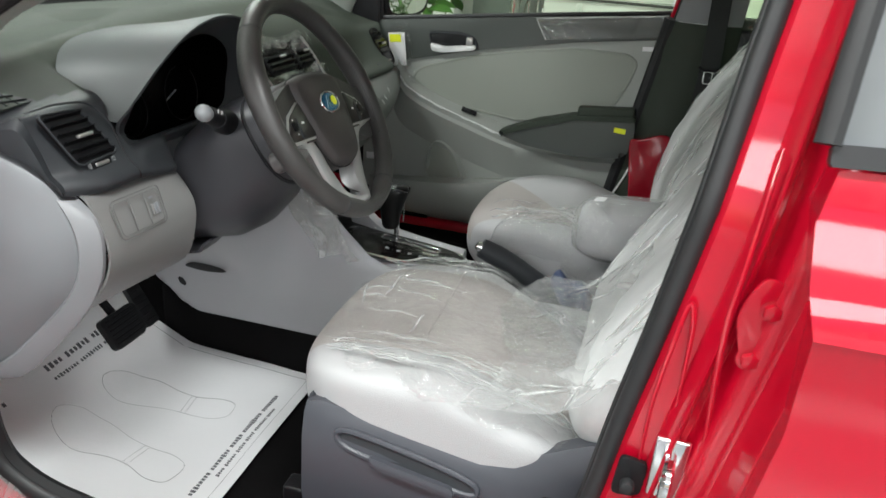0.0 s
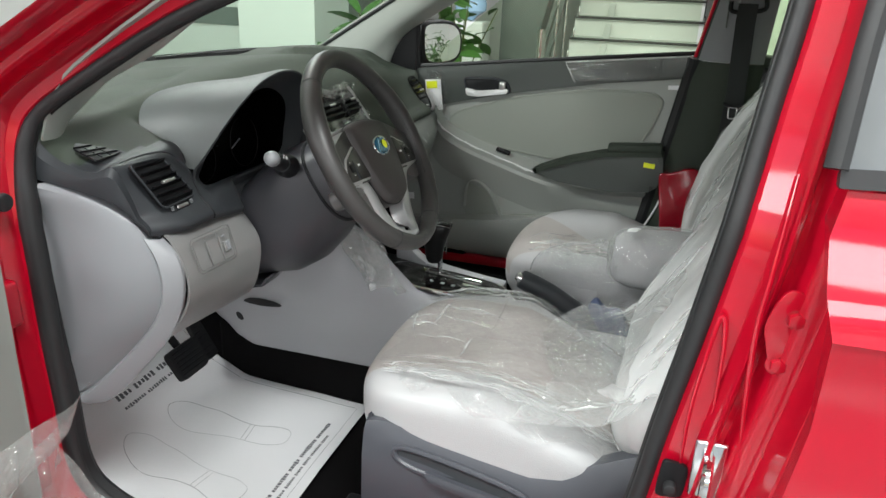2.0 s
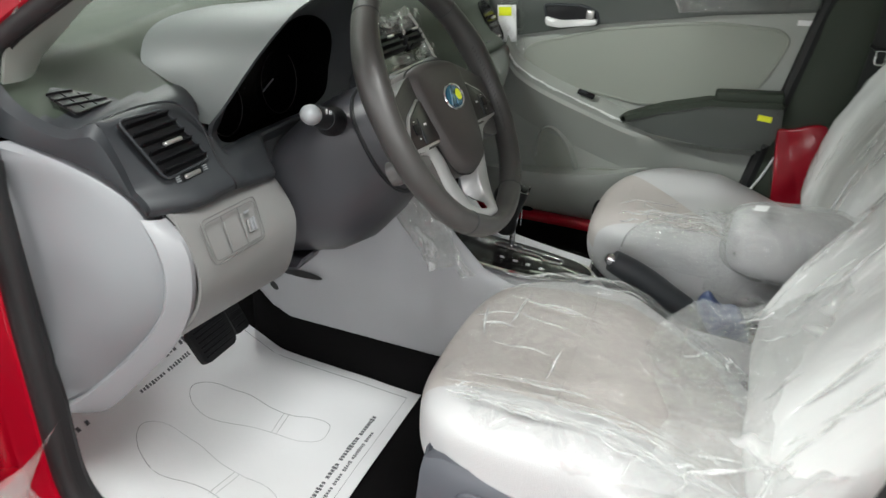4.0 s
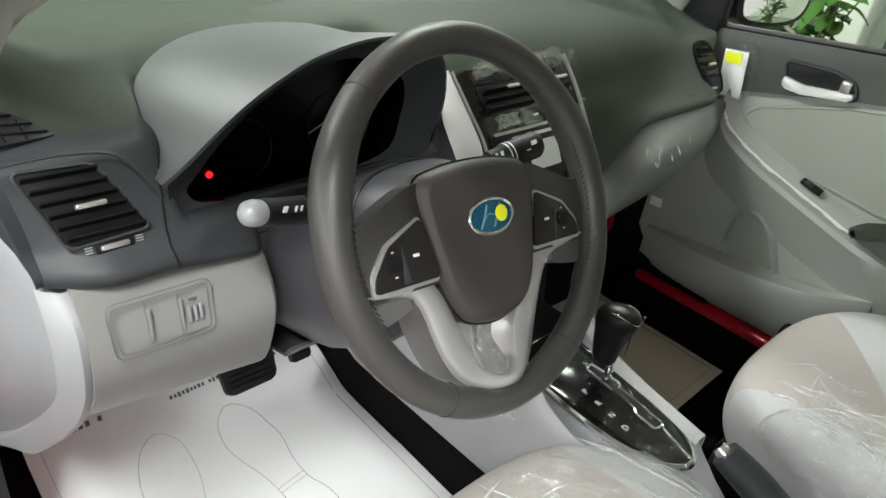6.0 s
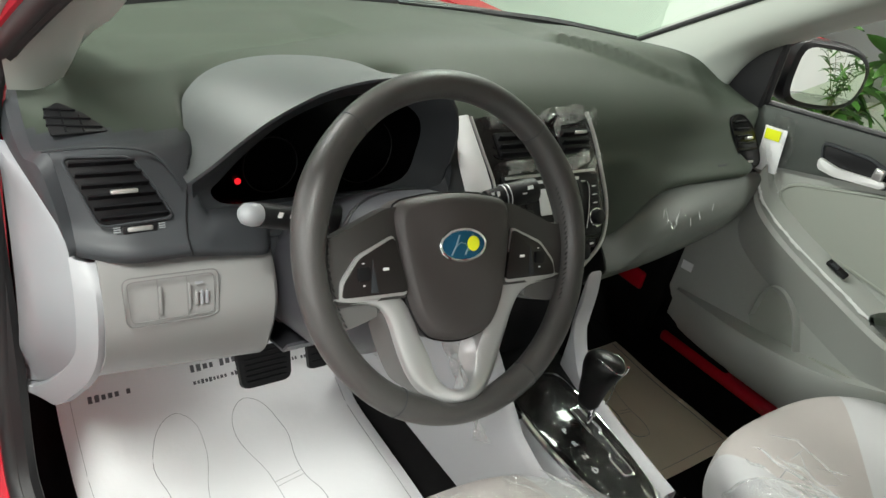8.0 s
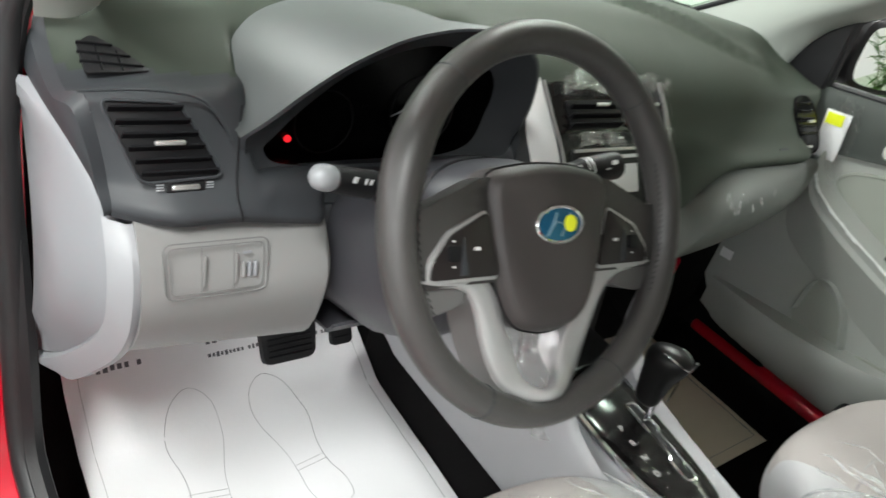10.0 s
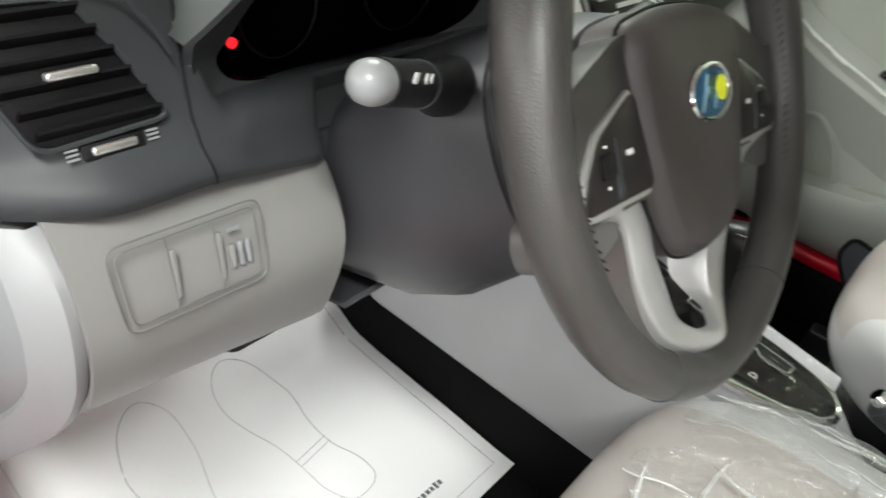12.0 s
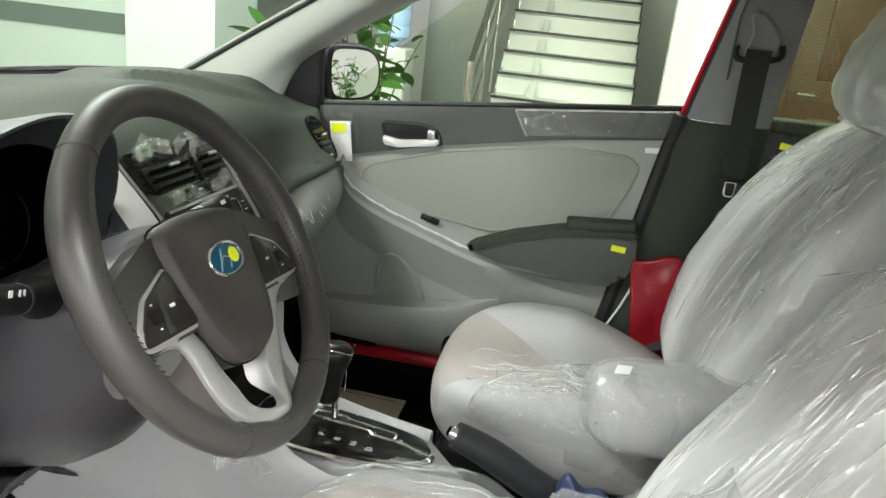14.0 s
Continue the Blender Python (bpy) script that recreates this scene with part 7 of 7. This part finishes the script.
    # nearly flat face; the darker inset colour stands in for the recess's shade
    part("pull_recess", grid([rows[-1], [m @ Vector((q.x, q.y, 0.001)) for q in base]]), INSET, d)
    rows = []
    for p in spline([(-0.05, 0, 0.505), (0.10, 0, 0.522), (0.25, 0, 0.538), (0.36, 0, 0.553), (0.45, 0, 0.582)], 22):
        k = 0.055 * math.sin(math.pi * min(1, max(0.02, (p.x + 0.06) / 0.52))) ** 1.1
        rows.append([Vector((p.x, Y + 0.002, p.z + 0.004)), Vector((p.x, Y - k * 0.9, p.z)), Vector((p.x, Y - k, p.z - 0.010)), Vector((p.x, Y - k * 0.95, p.z - 0.05)), Vector((p.x, Y - k * 0.4, 0.425)), Vector((p.x, Y + 0.002, 0.405))])
    part("door_pocket", shell(rows, 0.004), PANEL, d, "grey moulded door pocket")
    part("pocket_slot", slab(smooth_poly([(0.42, 0.548), (0.39, 0.565), (0.30, 0.556), (0.29, 0.540), (0.36, 0.532)], 24), m @ pose(0, 0, 0.002), 0.004, 0.001), INSET, d)
    part("edge_seal", tube(spline([(0.794, 0.70, 1.02), (0.765, 0.70, 0.80), (0.735, 0.70, 0.64), (0.692, 0.70, 0.53), (0.60, 0.70, 0.445)], 24), 0.010, 8), RUBBER, d)
    part("edge_pipe", tube(spline([(0.755, 0.672, 0.70), (0.728, 0.672, 0.62), (0.69, 0.672, 0.54)], 16), 0.003, 6), LABELWHITE, d)
    # paper tag with a yellow sticker at the front corner, label low in the footwell, film on the ledge
    tag = part("paper_tag", rbox(0.050, 0.001, 0.095, 0, pose(0.028, Y - 0.020, 0.915, 4, -6, 0)), LABELWHITE, d, "white paper tag")
    part("tag_sticker", rbox(0.034, 0.001, 0.022, 0, pose(0.021, Y - 0.0245, 0.946, 4, -6, 0)), YELLOW, tag, "yellow sticker")
    part("footwell_label", rbox(0.030, 0.001, 0.022, 0, pose(-0.046, Y - 0.012, 0.579, 0, -4, 0)), LABELWHITE, d, "small white label")
    part("rear_label", rbox(0.040, 0.001, 0.012, 0, pose(0.742, Y - 0.002, 0.988, 0, -4, 0)), LABELWHITE, d)
    rows = [[Vector((0.428 + 0.345 * u + 0.03 * (1 - v) * (1 - u), Y - 0.016 - 0.0012 * math.sin(7 * u + 3 * v) - 0.008 * v, 0.985 + 0.055 * v + 0.038 * u)) for u in np.linspace(0, 1, 30)] for v in np.linspace(0, 1, 10)]
    lf = part("ledge_film", grid(rows), GLEAMFILM, d, "crumpled clear film on the ledge")
    part("film_edge", tube([r[0] + Vector((0, -0.002, 0)) for r in rows], 0.0022, 6), FOLDGLINT, lf)
    part("film_edge", tube([q + Vector((0, -0.002, 0)) for q in rows[-1]], 0.0020, 6), FOLDGLINT, lf)
    rows = [[Vector((0.0 + 0.06 * u + 0.03 * (1 - v), Y - 0.020 - 0.006 * math.sin(9 * u + 12 * v), 0.82 + 0.17 * v)) for u in np.linspace(0, 1, 10)] for v in np.linspace(0, 1, 18)]
    part("corner_film", grid(rows), CLEARFILM, d, "crumpled clear film at the front corner")
    # mirror sail, window frame and glass
    part("sail_foot", slab([(-0.24, 0.90), (-0.03, 0.90), (-0.03, 0.992), (-0.20, 0.992)], frame_of((0, 0.712, 0), (1, 0, 0), (0, 0, 1)), 0.012, 0.003), BLACK, d)
    part("mirror_sail", slab([(-0.15, 0.985), (-0.033, 0.985), (-0.033, 1.125), (-0.075, 1.085)], frame_of((0, 0.690, 0), (1, 0, 0), (0, 0, 1)), 0.018, 0.005), BLACK, d, "black mirror corner piece")
    frame_pts = spline([(-0.16, 0.712, 0.99), (-0.02, 0.690, 1.14), (0.18, 0.66, 1.262), (0.45, 0.635, 1.352), (0.70, 0.632, 1.372), (0.83, 0.64, 1.372)], 40)
    part("window_frame", tube(frame_pts, 0.012, 8), RUBBER, d)
    part("window_post", tube([(-0.036, 0.698, 0.99), (-0.034, 0.680, 1.128)], 0.010, 8), BLACK, d)
    rows = [[Vector((-0.03 + 0.81 * u + 0.25 * f * (1 - u), 0.706 - 0.075 * f, 0.995 + 0.085 * u + 0.33 * f * (0.6 + 0.4 * min(1, u * 3)))) for u in np.linspace(0, 1, 9)] for f in np.linspace(0, 1, 5)]
    g = part("window_pane", grid(rows), GLASS, d)
    g.visible_shadow = False
    return d


passenger_door()


def side_mirror():
    s = thing("side_mirror", (-0.02, 0.80, 1.0), "black and red door mirror reflecting the white showroom", "door mirror")
    m = frame_of((-0.006, 0.85, 1.060), (0.42, 0.907, 0.0), (-0.05, 0, 1)) @ Matrix.Scale(1.06, 4)
    glass = smooth_poly([(-0.072, 0.048), (-0.02, 0.056), (0.05, 0.050), (0.082, 0.020), (0.078, -0.03), (0.04, -0.052), (-0.03, -0.056), (-0.070, -0.045), (-0.080, 0.0)], 48)
    rows = []
    for k, z in ((1.06, 0.004), (1.14, 0.0), (1.20, -0.02), (1.12, -0.06), (0.85, -0.095), (0.45, -0.115), (0.05, -0.12)):
        rows.append([m @ Vector((x * k, y * k * 1.05, z)) for x, y in glass])
    part("housing", grid(rows, True, False, True), BLACK, s)
    rows = []
    for k, z in ((1.14, -0.062), (1.16, -0.066), (1.10, -0.080), (0.87, -0.10), (0.47, -0.12), (0.05, -0.125)):
        rows.append([m @ Vector((x * k, y * k * 1.05, z)) for x, y in glass])
    part("cap", grid(rows, True, False, True), PAINT, s, "red painted cap")
    part("mirror_glass", grid([[m @ Vector((x * k, y * k, 0.007 - (x * x + y * y) * k * k * 0.36)) for x, y in glass] for k in (1.0, 0.8, 0.6, 0.4, 0.2, 0.02)], True, False, True), MIRROR, s, "bright mirror glass")
    part("foot", tube(spline([(-0.13, 0.70, 1.0), (-0.12, 0.76, 1.015), (-0.10, 0.83, 1.035)], 8), [0.035, 0.032, 0.03, 0.028, 0.026, 0.025, 0.025, 0.025], 12), BLACK, s)
    return s


side_mirror()


# ---- driver's door, swung open ----
def open_door():
    d = thing("driver_door", (-0.2, -0.85, 0.35), "driver's door swung wide open, pale trim under crumpled film", "car door")
    m = frame_of((-0.048, -0.815, 0.0), (0.20, -1, 0), (0, 0, 1)) @ Matrix.Diagonal((1, 1, -1, 1))  # local x outward from the hinge, z faces rearward

    def plate(name, pts, depth, t, mat, bevel=0.004, label=""):
        return part(name, slab(round_poly(pts, 0.03), m @ pose(0, 0, depth), t, bevel), mat, d, label)

    plate("outer_skin", [(0.0, 0.34), (0.85, 0.36), (0.95, 0.6), (0.95, 0.9), (0.90, 1.06), (0.0, 0.98)], -0.09, 0.02, PAINT)
    plate("shell", [(0.02, 0.36), (0.84, 0.38), (0.93, 0.6), (0.93, 0.9), (0.88, 1.05), (0.02, 0.97)], -0.07, 0.05, PAINT)
    plate("trim_panel", [(0.05, 0.40), (0.80, 0.42), (0.88, 0.62), (0.88, 0.9), (0.85, 1.04), (0.05, 0.96)], -0.02, 0.022, PANEL, 0.008, "grey trim panel")
    plate("armrest", [(0.30, 0.68), (0.80, 0.70), (0.82, 0.80), (0.60, 0.80), (0.36, 0.73)], 0.0, 0.06, BEZEL, 0.016)
    part("window_frame", tube([m @ Vector(q) for q in spline([(0.02, 0.98, -0.04), (0.20, 1.13, -0.02), (0.45, 1.30, 0.02), (0.72, 1.38, 0.05), (0.90, 1.33, 0.04), (0.92, 1.05, -0.03)], 30)], 0.014, 8), RUBBER, d)
    rows = [[m @ Vector((0.02 + 0.60 * u, 0.40 + 0.32 * v + 0.05 * u * v, 0.06 + 0.035 * math.sin(5 * u + 7 * v) + 0.03 * noise.noise(Vector((u * 6, v * 5, 3))))) for u in np.linspace(0, 1, 36)] for v in np.linspace(0, 1, 22)]
    part("wrapping_film", grid(rows), MILKFILM, d, "crumpled clear protective film")
    return d


open_door()


# ---- showroom furnishings seen through the windows ----
def staircase():
    s = thing("staircase", (0.4, 5.4, 0), "white staircase with dark tread edges and a steel handrail", "staircase")
    y0, run, rise, x0, x1 = 4.70, 0.26, 0.172, -0.14, 0.96
    for i in range(13):
        z = 0.172 * (i + 1)
        y = y0 - 0.62 + run * i
        part("riser", rbox(x1 - x0, 0.02, rise - 0.02, 0, pose((x0 + x1) / 2, y + 0.02, z - rise / 2 - 0.01)), WALL, s)
        step = part("tread", rbox(x1 - x0, run + 0.04, 0.03, 0.004, pose((x0 + x1) / 2, y + run / 2, z)), WALL, s)
        part("nosing", rbox(x1 - x0 + 0.004, 0.020, 0.022, 0.004, pose((x0 + x1) / 2, y - 0.018, z + 0.003)), DARKSTEP, step)
        part("end_bracket", rbox(0.008, 0.010, rise + 0.02, 0.002, pose(x1 + 0.008, y, z - rise / 2 + 0.05)), DARKSTEP, s)
        part("end_bracket", rbox(0.012, 0.016, 0.10, 0.002, pose(x0 + 0.03, y - 0.01, z + 0.04)), STEEL, s)
    top = (x0 - 0.05, y0 - 0.62 + run * 12, 0.172 * 13 + 0.85)
    low = (x0 - 0.05, y0 - 0.80, 0.93)
    part("handrail", tube([low, top], 0.025, 10), STEEL, s, "polished steel handrail")
    for dz in (0.25, 0.5):
        part("mid_rail", tube([(low[0], low[1], low[2] - dz), (top[0], top[1], top[2] - dz)], 0.009, 8), STEEL, s)
    part("newel", tube([(x0 - 0.05, y0 - 0.80, 0), (x0 - 0.05, y0 - 0.80, 0.98)], 0.028, 12), STEEL, s)
    part("baluster", tube([(x0 - 0.05, y0 - 0.66, 0), (x0 - 0.05, y0 - 0.66, 1.0)], 0.012, 10), STEEL, s)
    part("baluster", tube([(x0 - 0.05, y0 - 0.10, 0.4), (x0 - 0.05, y0 - 0.10, 1.45)], 0.012, 10), STEEL, s)
    part("baluster", tube([(x0 - 0.05, y0 + 0.42, 0.7), (x0 - 0.05, y0 + 0.42, 1.8)], 0.012, 10), STEEL, s)
    part("stringer", rbox(0.05, 4.2, 0.05, 0, pose(x0 + 0.3, y0 + 0.9, 1.1, 33, 0, 0)), WALL, s)
    return s


staircase()


def block(name, x0, y0, z0, x1, y1, z1, mat, label, cat, bevel=0.004, kind=""):
    return tagged(part(name, rbox(x1 - x0, y1 - y0, z1 - z0, bevel, pose((x0 + x1) / 2, (y0 + y1) / 2, (z0 + z1) / 2)), mat, None, "", False), label, cat, "", kind)


block("column", -2.36, 3.4, 0, -1.74, 4.0, 3.3, WALL, "square white showroom column", "column", 0.004, "structure")
block("window_wall", -6.7, 4.25, 0, -2.36, 4.35, 3.3, WALL, "pale wall with a long strip window", "wall", 0.002, "structure")
block("strip_window", -4.4, 4.235, 0.855, -2.72, 4.262, 1.005, GREYWALL, "long low strip window with dark glass", "window", 0.002, "structure")
block("partition_wall", -0.78, 5.2, 0, -0.28, 5.3, 3.3, GREYWALL, "glossy grey partition beside the stairs", "wall", 0.002, "structure")
block("stair_wall", 1.10, 4.4, 0, 1.85, 4.5, 3.3, WALL, "plain white wall beside the staircase", "wall", 0.002, "structure")


def wooden_door():
    d = thing("wooden_door", (2.3, 4.5, 0), "brown wooden door with a steel lever handle", "door")
    part("frame", rbox(0.08, 0.12, 2.1, 0.004, pose(1.89, 4.5, 1.05)), WOOD, d)
    part("frame", rbox(0.08, 0.12, 2.1, 0.004, pose(2.85, 4.5, 1.05)), WOOD, d)
    part("head", rbox(1.04, 0.12, 0.08, 0.004, pose(2.37, 4.5, 2.12)), WOOD, d)
    leaf = part("leaf", rbox(0.88, 0.045, 2.08, 0.003, pose(2.37, 4.50, 1.04)), WOOD, d)
    for z in (0.5, 1.45):
        part("panel", rbox(0.60, 0.06, 0.70, 0.012, pose(2.40, 4.50, z)), WOOD, leaf)
    part("lever", tube([(1.99, 4.45, 1.0), (1.99, 4.42, 1.0), (2.10, 4.42, 1.0)], 0.010, 8), STEEL, leaf, "steel lever handle")
    block("door_side_wall", 2.90, 4.4, 0, 7.3, 4.5, 3.3, WALL, "white wall beside the wooden door", "wall", 0.002, "structure")
    block("door_head_wall", 1.85, 4.4, 2.17, 2.90, 4.5, 3.3, WALL, "white wall over the wooden door", "wall", 0.002, "structure")


wooden_door()


def water_dispenser():
    w = thing("water_dispenser", (-0.86, 4.6, 0), "white water dispenser with an upturned blue bottle", "water dispenser")
    part("cabinet", rbox(0.30, 0.30, 0.98, 0.02, pose(-0.95, 4.75, 0.49)), WHITEPLASTIC, w)
    prof = [(0.03, 0.98), (0.06, 1.02), (0.13, 1.06), (0.135, 1.12), (0.128, 1.14), (0.135, 1.16), (0.135, 1.24), (0.128, 1.26), (0.135, 1.28), (0.135, 1.36), (0.12, 1.40), (0.02, 1.41)]
    rows = [[Vector((-0.95 + r * math.cos(a), 4.75 + r * math.sin(a), z)) for a in np.linspace(0, 2 * math.pi, 24, False)] for r, z in prof]
    part("bottle", grid(rows, True, False, True), BLUEBOTTLE, w, "pale blue water bottle")
    part("tap", rbox(0.03, 0.05, 0.03, 0.006, pose(-0.99, 4.59, 0.80)), BLUEBOTTLE, w)


water_dispenser()


def leaf_mesh(length, width):
    bm = bmesh.new()
    rows = []
    for i in range(7):
        f = i / 6
        w = width * math.sin(math.pi * min(1, 0.08 + 0.92 * f)) ** 0.8 * 0.5
        rows.append([Vector((-w, length * f, 0.10 * width - 0.25 * length * f * f)), Vector((0, length * f, -0.25 * length * f * f)), Vector((w, length * f, 0.10 * width - 0.25 * length * f * f))])
    grid(rows, bm=bm)
    me = bpy.data.meshes.new("leaf")
    bm.to_mesh(me)
    bm.free()
    me.materials.append(LEAF)
    me.shade_smooth()
    return me


def pot_plant(x, y, height, spread, count, seed, label, length=0.14, width=0.075, pot=True):
    p = thing("pot_plant", (x, y, 0), label, "plant", "pot plants")
    r = random.Random(seed)
    if pot:
        prof = [(0.10, 0.0), (0.13, 0.02), (0.17, 0.28), (0.18, 0.30), (0.165, 0.30), (0.15, 0.26), (0.02, 0.25)]
        rows = [[Vector((x + q * math.cos(a), y + q * math.sin(a), z)) for a in np.linspace(0, 2 * math.pi, 20, False)] for q, z in prof]
        part("pot", grid(rows, True, False, True), POT, p, "white pot")
    me = leaf_mesh(length, width)
    for k in range(max(3, count // 14)):
        a = r.uniform(0, 2 * math.pi)
        bend = r.uniform(0.3, 1.0) * spread
        h = height * r.uniform(0.75, 1.05)
        pts = spline([(x, y, 0.25), (x + 0.3 * bend * math.cos(a), y + 0.3 * bend * math.sin(a), 0.25 + 0.5 * (h - 0.25)), (x + bend * math.cos(a), y + bend * math.sin(a), h)], 14)
        part("stem", tube(pts, [0.009 - 0.0004 * i for i in range(14)], 6), STEM, p)
        for i in range(14):
            q = pts[r.randrange(4, 14)]
            ob = new("leaf", me)
            ob.parent = p
            ob.matrix_parent_inverse = Matrix.Translation(p.location).inverted()
            ob.matrix_basis = Matrix.Translation(q) @ pose(0, 0, 0, r.uniform(-25, 50), r.uniform(-35, 35), r.uniform(0, 360)) @ Matrix.Scale(r.uniform(0.7, 1.2), 4)
    return p


pot_plant(-0.72, 3.6, 1.32, 0.32, 98, 4, "leafy green plant in a white pot")
pot_plant(-1.45, 5.2, 1.75, 0.45, 112, 9, "tall leafy green plant by the column")
pot_plant(3.5, 2.05, 1.20, 0.50, 126, 15, "leafy green plant in a white pot by the wall", 0.24, 0.05)
pot_plant(-0.92, 2.9, 1.02, 0.46, 154, 21, "broad leafy green plant in a white pot", 0.22, 0.07)
